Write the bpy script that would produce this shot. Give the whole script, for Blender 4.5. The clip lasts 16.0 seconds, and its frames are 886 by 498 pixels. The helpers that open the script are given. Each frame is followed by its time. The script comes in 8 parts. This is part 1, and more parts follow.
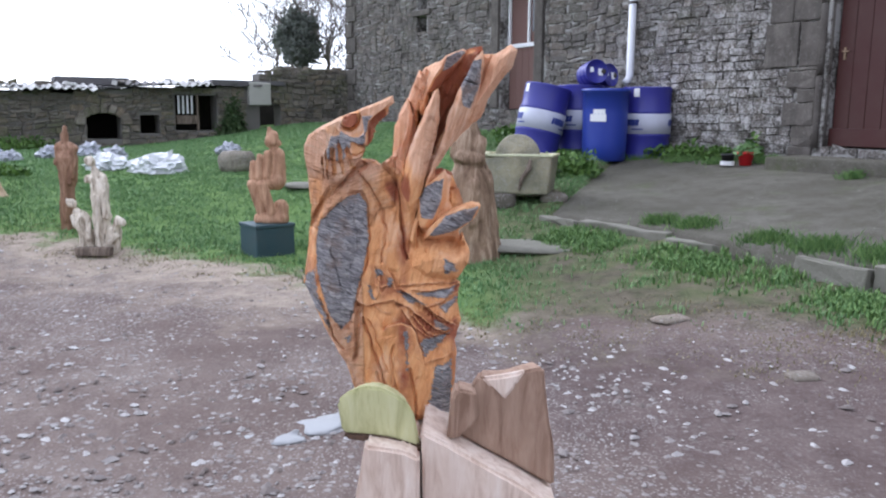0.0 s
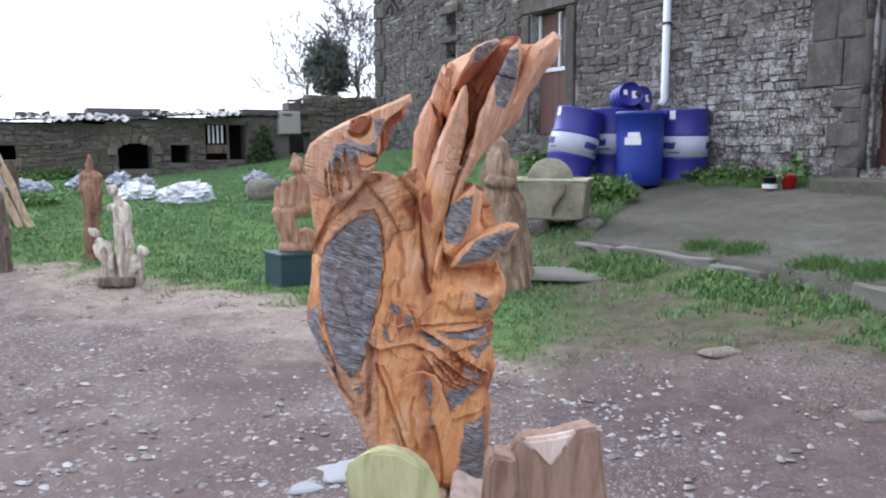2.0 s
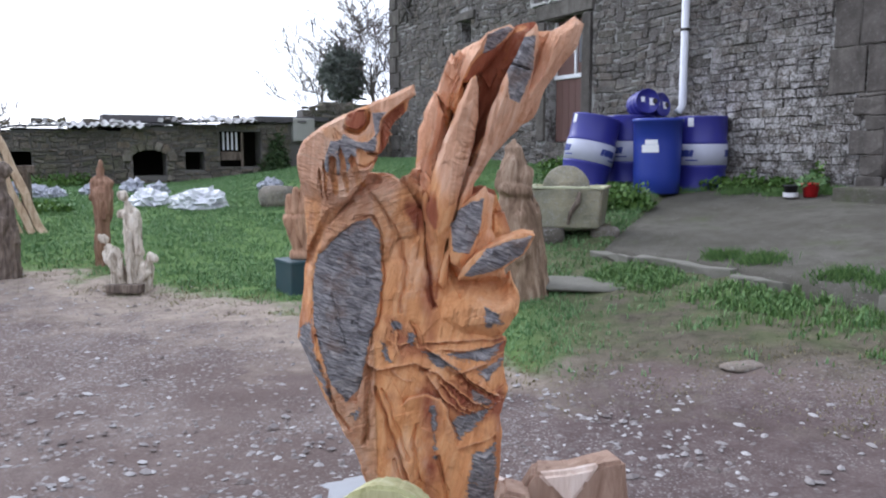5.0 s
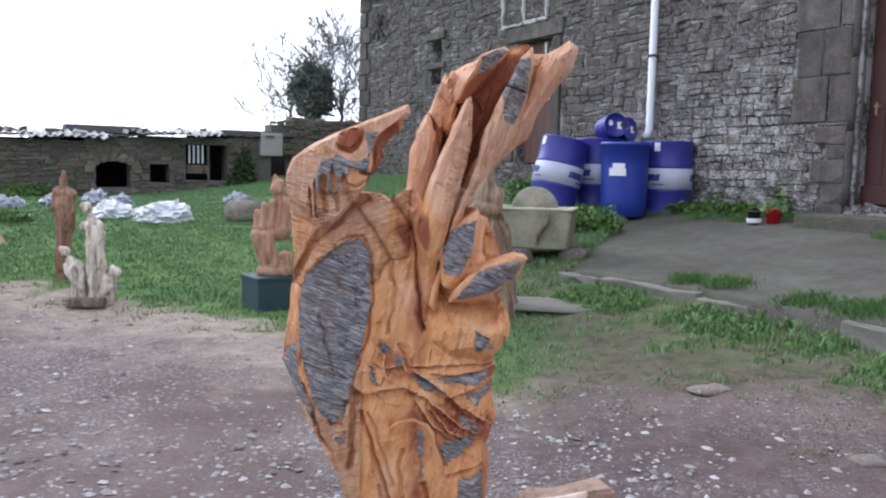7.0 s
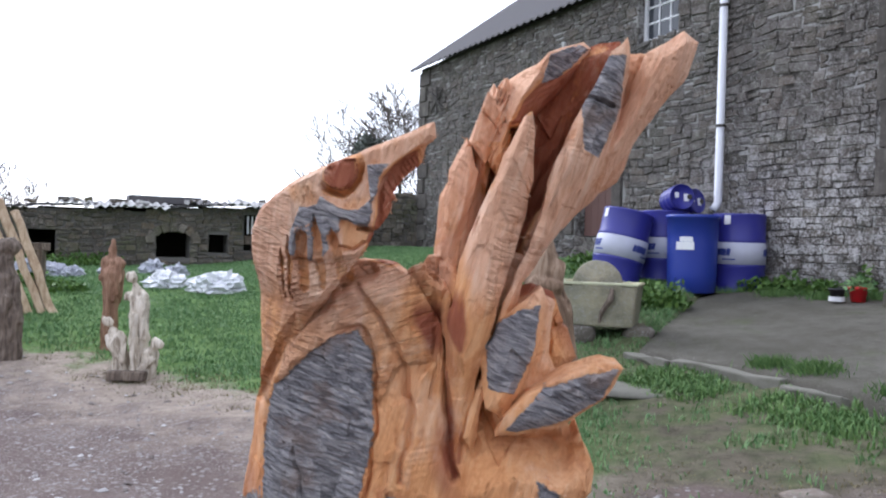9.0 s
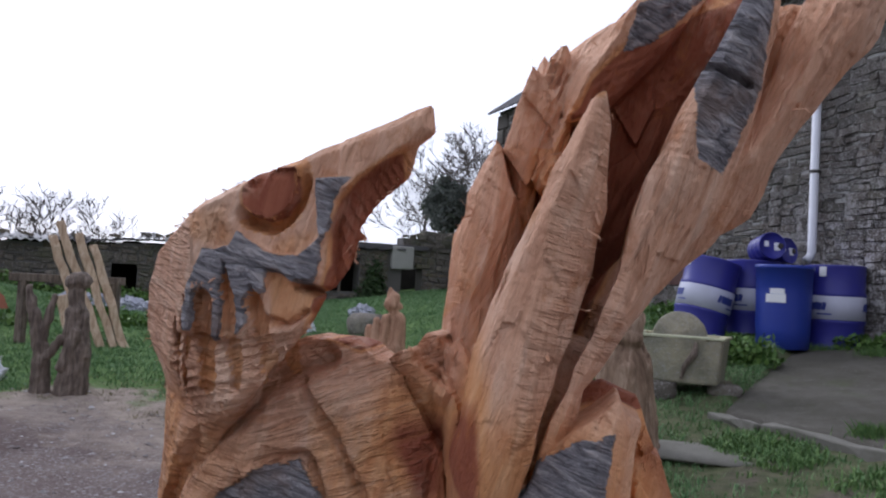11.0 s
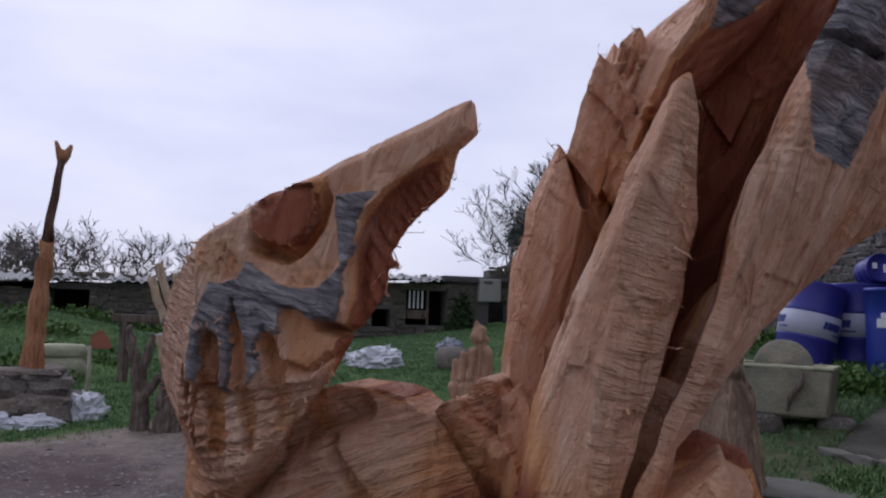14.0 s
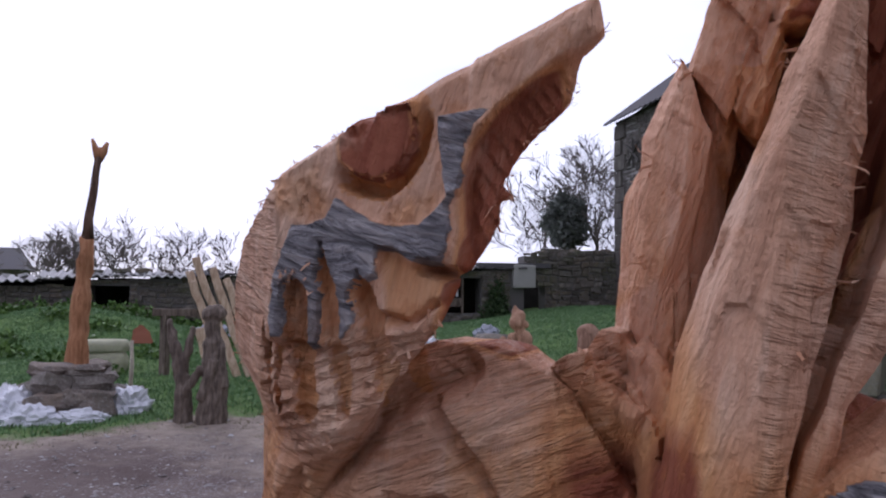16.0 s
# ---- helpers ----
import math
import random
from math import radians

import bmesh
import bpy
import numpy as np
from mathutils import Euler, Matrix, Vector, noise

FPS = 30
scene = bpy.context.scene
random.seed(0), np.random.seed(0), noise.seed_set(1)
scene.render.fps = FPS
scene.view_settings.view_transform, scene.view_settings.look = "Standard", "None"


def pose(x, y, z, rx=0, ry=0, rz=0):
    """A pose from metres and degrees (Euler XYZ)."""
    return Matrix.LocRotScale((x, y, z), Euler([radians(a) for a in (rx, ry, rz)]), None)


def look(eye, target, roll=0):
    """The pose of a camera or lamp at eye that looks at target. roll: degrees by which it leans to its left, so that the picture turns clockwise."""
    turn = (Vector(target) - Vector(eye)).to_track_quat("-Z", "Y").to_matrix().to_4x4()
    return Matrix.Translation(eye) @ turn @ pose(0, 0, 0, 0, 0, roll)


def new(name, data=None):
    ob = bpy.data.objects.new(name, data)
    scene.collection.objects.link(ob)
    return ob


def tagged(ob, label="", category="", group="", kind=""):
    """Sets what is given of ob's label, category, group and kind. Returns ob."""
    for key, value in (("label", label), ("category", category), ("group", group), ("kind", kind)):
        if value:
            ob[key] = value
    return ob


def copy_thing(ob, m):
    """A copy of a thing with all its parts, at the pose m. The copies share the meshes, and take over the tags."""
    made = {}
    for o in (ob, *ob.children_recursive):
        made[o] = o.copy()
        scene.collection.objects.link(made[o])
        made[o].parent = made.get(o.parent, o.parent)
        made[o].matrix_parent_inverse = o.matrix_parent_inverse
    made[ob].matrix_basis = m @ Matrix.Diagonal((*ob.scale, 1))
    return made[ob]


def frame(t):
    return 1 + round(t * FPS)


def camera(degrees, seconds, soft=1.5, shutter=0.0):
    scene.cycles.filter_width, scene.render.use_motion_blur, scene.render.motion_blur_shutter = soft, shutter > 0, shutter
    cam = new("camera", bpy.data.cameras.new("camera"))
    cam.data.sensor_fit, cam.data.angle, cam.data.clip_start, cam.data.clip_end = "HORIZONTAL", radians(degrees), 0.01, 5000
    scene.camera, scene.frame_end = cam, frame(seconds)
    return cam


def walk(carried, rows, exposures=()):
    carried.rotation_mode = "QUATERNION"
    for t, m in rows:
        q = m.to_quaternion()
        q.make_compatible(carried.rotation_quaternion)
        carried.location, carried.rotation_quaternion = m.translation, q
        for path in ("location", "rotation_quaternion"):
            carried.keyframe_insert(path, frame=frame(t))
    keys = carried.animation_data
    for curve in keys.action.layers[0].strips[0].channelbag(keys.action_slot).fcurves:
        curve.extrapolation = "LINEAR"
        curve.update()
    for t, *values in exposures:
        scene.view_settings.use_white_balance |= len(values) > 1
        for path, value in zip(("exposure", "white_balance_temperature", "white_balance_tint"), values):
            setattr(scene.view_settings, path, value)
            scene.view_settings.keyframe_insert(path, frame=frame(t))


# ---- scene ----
cam = camera(58.27, 16.0, soft=2.1, shutter=0.3)
# seconds, eye in metres, yaw, pitch, roll
ROWS = [
    (0.0, 0.0000, -0.0001, 1.0900, 0.202, -9.582, -0.363),
    (0.5, -0.0586, 0.1394, 1.0684, -1.283, -8.491, 1.198),
    (1.0, -0.0672, 0.1961, 1.0662, -1.026, -7.997, 0.343),
    (1.5, -0.0290, 0.2157, 1.0664, -0.506, -7.281, -0.860),
    (2.0, 0.0002, 0.2382, 1.0549, 2.342, -7.577, 0.312),
    (2.5, 0.0109, 0.2741, 1.0479, 3.060, -6.881, 0.568),
    (3.0, -0.0194, 0.3312, 1.0361, 1.731, -7.281, 1.939),
    (3.5, -0.0178, 0.3458, 1.0369, 1.674, -7.051, 0.834),
    (4.0, 0.0055, 0.3495, 1.0407, 2.896, -7.021, 0.695),
    (6.5, 0.0038, 0.3573, 1.0429, 2.986, -6.441, -0.679),
    (7.0, -0.0271, 0.3659, 1.0443, 1.040, -5.654, -1.201),
    (7.5, -0.0471, 0.3998, 1.0336, -1.009, -5.230, -1.461),
    (8.0, -0.0285, 0.5070, 1.0246, 1.561, -2.587, -0.339),
    (8.5, -0.0188, 0.6216, 1.0287, 3.557, -2.004, -1.570),
    (9.0, -0.0227, 0.7128, 1.0308, 5.235, -0.488, -1.640),
    (9.5, -0.0409, 0.7994, 1.0386, 5.241, 0.856, -1.813),
    (10.0, -0.0363, 0.8792, 1.0412, 6.941, 1.526, -3.931),
    (12.5, 0.0088, 1.0106, 1.0507, 15.753, 3.839, 0.240),
    (13.0, 0.0064, 1.0181, 1.0508, 16.135, 4.360, -0.425),
    (13.5, -0.0046, 1.0294, 1.0514, 16.477, 4.619, -1.139),
    (14.0, -0.0134, 1.0396, 1.0465, 17.058, 4.464, -1.871),
    (14.5, -0.0229, 1.0562, 1.0386, 17.666, 4.536, -1.255),
    (15.0, -0.0329, 1.0634, 1.0360, 18.925, 4.571, -0.941),
    (15.5, -0.0421, 1.0682, 1.0321, 18.917, 3.942, -1.113),
    (16.0, -0.0517, 1.0705, 1.0305, 19.485, 3.589, -0.438),
]
# the clip's camera darkens and cools when it comes close under the sky
EXPOSURES = [(0.0, 0.22, 5780, 11), (2.5, 0.24, 5780, 11), (4.0, 0.08, 5780, 11), (6.5, 0.0, 5780, 11), (7.6, 0.18, 5780, 11), (8.6, 0.12, 5830, 11), (10.2, -0.20, 5830, 12), (12.3, -1.45, 5750, 19), (13.5, -1.50, 5750, 19), (14.5, -1.30, 5750, 21), (16.0, -0.90, 5720, 23)]
walk(cam, [(t, pose(x, y, z, 90 + pitch, roll, yaw)) for t, x, y, z, yaw, pitch, roll in ROWS], EXPOSURES)

# ---------------------------------------------------------------- light
world = bpy.data.worlds.new("overcast")
scene.world = world
world.use_nodes = True
wn, wl = world.node_tree.nodes, world.node_tree.links
wn.clear()
w_out = wn.new("ShaderNodeOutputWorld")
w_bg = wn.new("ShaderNodeBackground")
w_sky = wn.new("ShaderNodeTexSky")
w_sky.sky_type, w_sky.sun_disc = "NISHITA", False
w_sky.sun_elevation, w_sky.sun_rotation = radians(34), radians(-42)
w_scale = wn.new("ShaderNodeVectorMath")
w_scale.operation = "SCALE"
w_scale.inputs["Scale"].default_value = 0.12
w_noise = wn.new("ShaderNodeTexNoise")
w_noise.inputs["Scale"].default_value, w_noise.inputs["Detail"].default_value = 2.2, 5
w_map = wn.new("ShaderNodeMapping")
w_map.inputs["Scale"].default_value = (1, 1, 3.5)
w_co = wn.new("ShaderNodeTexCoord")
w_ramp = wn.new("ShaderNodeValToRGB")
w_ramp.color_ramp.elements[0].position, w_ramp.color_ramp.elements[0].color = 0.34, (0.80, 0.81, 0.92, 1)
w_ramp.color_ramp.elements[1].position, w_ramp.color_ramp.elements[1].color = 0.62, (1.02, 1.02, 1.05, 1)
w_dot = wn.new("ShaderNodeVectorMath")
w_dot.operation = "DOT_PRODUCT"
w_dot.inputs[1].default_value = Vector((-0.56, 0.62, 0.56)).normalized()
w_glow = wn.new("ShaderNodeMapRange")
w_glow.inputs["From Min"].default_value, w_glow.inputs["From Max"].default_value = -0.6, 1.0
w_glow.inputs["To Min"].default_value, w_glow.inputs["To Max"].default_value = 1.22, 2.25
w_gain = wn.new("ShaderNodeVectorMath")
w_gain.operation = "SCALE"
w_mix = wn.new("ShaderNodeMixRGB")
w_mix.inputs["Fac"].default_value = 0.9
wl.new(w_sky.outputs["Color"], w_scale.inputs[0])
wl.new(w_co.outputs["Generated"], w_map.inputs["Vector"])
wl.new(w_map.outputs["Vector"], w_noise.inputs["Vector"])
wl.new(w_noise.outputs["Fac"], w_ramp.inputs["Fac"])
wl.new(w_scale.outputs["Vector"], w_mix.inputs["Color1"])
wl.new(w_ramp.outputs["Color"], w_mix.inputs["Color2"])
wl.new(w_co.outputs["Generated"], w_dot.inputs[0])
wl.new(w_dot.outputs["Value"], w_glow.inputs["Value"])
wl.new(w_mix.outputs["Color"], w_gain.inputs[0])
wl.new(w_glow.outputs["Result"], w_gain.inputs["Scale"])
wl.new(w_gain.outputs["Vector"], w_bg.inputs["Color"])
w_bg.inputs["Strength"].default_value = 1.0
wl.new(w_bg.outputs["Background"], w_out.inputs["Surface"])

sun = new("sun", bpy.data.lights.new("sun", "SUN"))
sun.data.energy, sun.data.angle, sun.data.color = 1.4, radians(25), (1.0, 0.97, 0.92)
sun.matrix_world = look((-5.6, 6.2, 5.6), (0, 0, 0))


# ---------------------------------------------------------------- helpers
def smooth(a, b, v):
    t = np.clip((np.asarray(v, dtype=float) - a) / (b - a), 0, 1)
    return t * t * (3 - 2 * t)


def part(name, bm, material, parent=None, label="", matrix=None, soft=False):
    """Links a bmesh (or mesh data) as one mesh object."""
    if isinstance(bm, bmesh.types.BMesh):
        data = bpy.data.meshes.new(name)
        bmesh.ops.recalc_face_normals(bm, faces=bm.faces)
        bm.to_mesh(data)
        bm.free()
    else:
        data = bm
    if soft:
        data.polygons.foreach_set("use_smooth", [True] * len(data.polygons))
    if material and not data.materials:
        data.materials.append(material)
    ob = new(name, data)
    if matrix is not None:
        ob.matrix_basis = matrix
    if parent:
        ob.parent = parent
    if label:
        ob["label"] = label
    return ob


def box(bm, x0, x1, y0, y1, z0, z1, bevel=0.0, m=None):
    mid = Matrix.Translation(((x0 + x1) / 2, (y0 + y1) / 2, (z0 + z1) / 2))
    mat = mid @ Matrix.Diagonal((x1 - x0, y1 - y0, z1 - z0, 1))
    if m is not None:
        mat = m @ mat
    vs = bmesh.ops.create_cube(bm, size=1, matrix=mat)["verts"]
    if bevel:
        es = list({e for v in vs for e in v.link_edges})
        bmesh.ops.bevel(bm, geom=es, offset=bevel, segments=2, affect="EDGES", profile=0.6)
    return vs


def lathe(bm, profile, steps=40, m=None, cap=True):
    """Turns (radius, height) pairs round z."""
    rings = []
    for r, z in profile:
        ring = []
        for i in range(steps):
            a = 2 * math.pi * i / steps
            co = Vector((r * math.cos(a), r * math.sin(a), z))
            ring.append(bm.verts.new(m @ co if m is not None else co))
        rings.append(ring)
    for a, b in zip(rings, rings[1:]):
        for i in range(steps):
            bm.faces.new((a[i], a[(i + 1) % steps], b[(i + 1) % steps], b[i]))
    if cap:
        bm.faces.new(list(reversed(rings[0])))
        bm.faces.new(rings[-1])


def tube(bm, points, radii, steps=10):
    """A tapered pipe along points."""
    rings = []
    for i, p in enumerate(points):
        p = Vector(p)
        d = (Vector(points[min(i + 1, len(points) - 1)]) - Vector(points[max(i - 1, 0)])).normalized()
        if i == 0:
            side = d.orthogonal().normalized()
        side = (side - d * side.dot(d)).normalized()
        q = Matrix((side, d.cross(side), d)).transposed()
        r = radii[i] if hasattr(radii, "__len__") else radii
        rings.append([bm.verts.new(p + q @ Vector((r * math.cos(2 * math.pi * k / steps), r * math.sin(2 * math.pi * k / steps), 0))) for k in range(steps)])
    for a, b in zip(rings, rings[1:]):
        for k in range(steps):
            bm.faces.new((a[k], a[(k + 1) % steps], b[(k + 1) % steps], b[k]))
    bm.faces.new(list(reversed(rings[0])))
    bm.faces.new(rings[-1])


def jitter(bm, amount, scale, seed=0.0):
    for v in bm.verts:
        v.co += Vector(noise.noise_vector(v.co * scale + Vector((seed, seed * 1.7, -seed)))) * amount


def stone_bm(sx, sy, sz, seed, rough=0.12, cuts=2):
    """A worn boulder or block, base at z = 0."""
    bm = bmesh.new()
    bmesh.ops.create_cube(bm, size=1)
    bmesh.ops.subdivide_edges(bm, edges=bm.edges[:], cuts=cuts, use_grid_fill=True)
    for v in bm.verts:
        n = v.co.normalized() * 0.62
        v.co = v.co.lerp(n, 0.45)
        v.co += Vector(noise.noise_vector(v.co * 2.3 + Vector((seed, -seed, seed * 2)))) * rough
        v.co = Vector((v.co.x * sx, v.co.y * sy, (v.co.z + 0.47) * sz))
    return bm


def net(field, origin, h, crisp=False):
    """Surface of field < 0 on a regular grid, as vertices and quads. crisp keeps arrises sharp."""
    f = field.astype(np.float32)
    inside = f < 0
    c = [inside[i:inside.shape[0] - 1 + i, j:inside.shape[1] - 1 + j, k:inside.shape[2] - 1 + k] for i in (0, 1) for j in (0, 1) for k in (0, 1)]
    total = sum(a.astype(np.int8) for a in c)
    cells = np.argwhere((total > 0) & (total < 8))
    corner = np.array([(i, j, k) for i in (0, 1) for j in (0, 1) for k in (0, 1)])
    vals = np.stack([f[cells[:, 0] + o[0], cells[:, 1] + o[1], cells[:, 2] + o[2]] for o in corner], 1)
    acc, cnt = np.zeros((len(cells), 3)), np.zeros(len(cells))
    for a in range(8):
        for b in range(a + 1, 8):
            if np.abs(corner[a] - corner[b]).sum() != 1:
                continue
            va, vb = vals[:, a], vals[:, b]
            hit = (va < 0) != (vb < 0)
            t = np.where(hit, va / np.where(hit, va - vb, 1), 0)
            acc += np.where(hit[:, None], corner[a] + (corner[b] - corner[a]) * t[:, None], 0)
            cnt += hit
    mean = acc / cnt[:, None]
    if crisp:
        top = np.array(f.shape) - 1
        grads = []
        for o in corner:
            g = cells + o
            d = []
            for k in range(3):
                e = np.zeros(3, dtype=int)
                e[k] = 1
                a, b = np.minimum(g + e, top), np.maximum(g - e, 0)
                d.append(f[a[:, 0], a[:, 1], a[:, 2]] - f[b[:, 0], b[:, 1], b[:, 2]])
            d = np.stack(d, 1)
            grads.append(d / (np.linalg.norm(d, axis=1)[:, None] + 1e-12))
        ata, atb = np.zeros((len(cells), 3, 3)), np.zeros((len(cells), 3))
        for a in range(8):
            for b in range(a + 1, 8):
                if np.abs(corner[a] - corner[b]).sum() != 1:
                    continue
                va, vb = vals[:, a], vals[:, b]
                hit = (va < 0) != (vb < 0)
                t = np.where(hit, va / np.where(hit, va - vb, 1), 0)[:, None]
                p = corner[a] + (corner[b] - corner[a]) * t - mean
                n = grads[a] * (1 - t) + grads[b] * t
                n = n / (np.linalg.norm(n, axis=1)[:, None] + 1e-12) * hit[:, None]
                ata += n[:, :, None] * n[:, None, :]
                atb += n * (n * p).sum(1)[:, None]
        ata += 0.12 * np.eye(3)
        mean = np.clip(mean + np.linalg.solve(ata, atb[..., None])[..., 0], -0.35, 1.35)
    verts = (cells + mean) * h + np.array(origin)
    ids = np.full([n - 1 for n in f.shape], -1, dtype=np.int64)
    ids[cells[:, 0], cells[:, 1], cells[:, 2]] = np.arange(len(cells))
    quads = []
    for ax in range(3):
        o1, o2 = [(1, 2), (2, 0), (0, 1)][ax]
        lo = [slice(None)] * 3
        hi = [slice(None)] * 3
        lo[ax], hi[ax] = slice(0, -1), slice(1, None)
        a, b = inside[tuple(lo)], inside[tuple(hi)]
        e = np.argwhere(a != b)
        e = e[(e[:, o1] > 0) & (e[:, o2] > 0) & (e[:, o1] < f.shape[o1] - 1) & (e[:, o2] < f.shape[o2] - 1)]
        s = a[e[:, 0], e[:, 1], e[:, 2]]
        q = []
        for d1, d2 in ((1, 1), (0, 1), (0, 0), (1, 0)):
            g = e.copy()
            g[:, o1] -= d1
            g[:, o2] -= d2
            q.append(ids[g[:, 0], g[:, 1], g[:, 2]])
        q = np.stack(q, 1)
        q[~s] = q[~s][:, ::-1]
        quads.append(q)
    quads = np.concatenate(quads)
    return verts, quads[(quads >= 0).all(1)]


def mesh_from(name, verts, faces, soft=False):
    data = bpy.data.meshes.new(name)
    data.from_pydata(np.asarray(verts).tolist(), [], np.asarray(faces).tolist() if not isinstance(faces, list) else faces)
    if soft:
        data.polygons.foreach_set("use_smooth", [True] * len(data.polygons))
    data.update()
    return data


def carving(name, blobs, h, material, seed, rough=0.02, blend=0.03, upright=0.8, cut_z=0.0):
    """A hewn wooden figure: soft union of capsules (x, y, z, x, y, z, r0, r1), as one mesh standing on z = 0."""
    b = np.array(blobs)
    rmax = b[:, 6:].max()
    lo = np.minimum(b[:, :3].min(0), b[:, 3:6].min(0)) - rmax - 3 * h
    hi = np.maximum(b[:, :3].max(0), b[:, 3:6].max(0)) + rmax + 3 * h
    axes = [np.arange(lo[i], hi[i], h) for i in range(3)]
    g = np.stack(np.meshgrid(*axes, indexing="ij"), -1)
    field = np.full(g.shape[:3], 9.0)
    for k in b:
        p, q, r0, r1 = k[:3], k[3:6], k[6], k[7]
        d = q - p
        t = np.clip(((g - p) @ d) / max(d @ d, 1e-9), 0, 1)
        s = np.linalg.norm(g - p - t[..., None] * d, axis=-1) - (r0 + (r1 - r0) * t)
        m = np.clip(0.5 + 0.5 * (field - s) / blend, 0, 1)
        field = field * (1 - m) + s * m - blend * m * (1 - m)
    rs = np.random.RandomState(seed)
    for amp, n in ((rough, 5), (rough * 0.6, 11)):
        for _ in range(n):
            w = rs.normal(size=3) * (26 if n == 5 else 70) * np.array([1, 1, upright])
            field += amp / n * 1.6 * (np.abs(np.sin(g @ w + rs.uniform(0, 6))) - 0.64)
    field = np.maximum(field, cut_z - g[..., 2])
    v, f = net(field, lo, h)
    data = mesh_from(name, v, f, True)
    data.materials.append(material)
    return data


# ---------------------------------------------------------------- materials
class Mat:
    """A small builder of node materials."""

    def __init__(self, name, rough=0.8, metal=0.0, spec=0.3):
        self.m = bpy.data.materials.new(name)
        self.m.use_nodes = True
        self.n, self.l = self.m.node_tree.nodes, self.m.node_tree.links
        self.b = self.n["Principled BSDF"]
        self.b.inputs["Roughness"].default_value = rough
        self.b.inputs["Metallic"].default_value = metal
        self.b.inputs["Specular IOR Level"].default_value = spec
        self.geo = self.n.new("ShaderNodeNewGeometry")
        self.tex = self.n.new("ShaderNodeTexCoord")

    def where(self, scale=(1, 1, 1), turn=(0, 0, 0), world=True):
        mp = self.n.new("ShaderNodeMapping")
        mp.vector_type = "TEXTURE"          # turned first, then scaled
        mp.inputs["Scale"].default_value = [1 / a for a in scale]
        mp.inputs["Rotation"].default_value = [radians(a) for a in turn]
        self.l.new(self.geo.outputs["Position"] if world else self.tex.outputs["Object"], mp.inputs["Vector"])
        return mp.outputs["Vector"]

    def noise(self, scale, detail=5, rough=0.6, vec=None, dist=0.0):
        t = self.n.new("ShaderNodeTexNoise")
        t.inputs["Scale"].default_value, t.inputs["Detail"].default_value, t.inputs["Roughness"].default_value = scale, detail, rough
        t.inputs["Distortion"].default_value = dist
        self.l.new(vec if vec is not None else self.geo.outputs["Position"], t.inputs["Vector"])
        return t.outputs["Fac"]

    def voronoi(self, scale, feature="F1", out="Distance", vec=None):
        t = self.n.new("ShaderNodeTexVoronoi")
        t.feature = feature
        t.inputs["Scale"].default_value = scale
        self.l.new(vec if vec is not None else self.geo.outputs["Position"], t.inputs["Vector"])
        return t.outputs[out]

    def ramp(self, fac, *stops):
        r = self.n.new("ShaderNodeValToRGB")
        e = r.color_ramp.elements
        while len(e) < len(stops):
            e.new(0.5)
        for el, (p, c) in zip(e, stops):
            el.position = p
            el.color = (*c, 1) if hasattr(c, "__len__") else (c, c, c, 1)
        self.l.new(fac, r.inputs["Fac"])
        return r.outputs["Color"]

    def mix(self, fac, a, b, kind="MIX"):
        x = self.n.new("ShaderNodeMixRGB")
        x.blend_type = kind
        for k, v in (("Fac", fac), ("Color1", a), ("Color2", b)):
            if isinstance(v, (int, float)):
                x.inputs[k].default_value = v if k == "Fac" else (v, v, v, 1)
            elif isinstance(v, tuple):
                x.inputs[k].default_value = (*v, 1)
            else:
                self.l.new(v, x.inputs[k])
        return x.outputs["Color"]

    def math(self, op, a, b=0.0):
        x = self.n.new("ShaderNodeMath")
        x.operation = op
        for i, v in enumerate((a, b)):
            if isinstance(v, (int, float)):
                x.inputs[i].default_value = v
            else:
                self.l.new(v, x.inputs[i])
        return x.outputs[0]

    def attr(self, name):
        a = self.n.new("ShaderNodeAttribute")
        a.attribute_name = name
        return a.outputs["Fac"]

    def random(self):
        """Random by object and by island."""
        o = self.n.new("ShaderNodeObjectInfo")
        return self.math("FRACT", self.math("ADD", o.outputs["Random"], self.geo.outputs["Random Per Island"]))

    def done(self, colour, bump=None, strength=0.4, distance=0.01, rough=None):
        if isinstance(colour, tuple):
            self.b.inputs["Base Color"].default_value = (*colour, 1)
        else:
            self.l.new(colour, self.b.inputs["Base Color"])
        if bump is not None:
            bp = self.n.new("ShaderNodeBump")
            bp.inputs["Strength"].default_value, bp.inputs["Distance"].default_value = strength, distance
            self.l.new(bump, bp.inputs["Height"])
            self.l.new(bp.outputs["Normal"], self.b.inputs["Normal"])
        if rough is not None:
            self.l.new(rough, self.b.inputs["Roughness"])
        return self.m


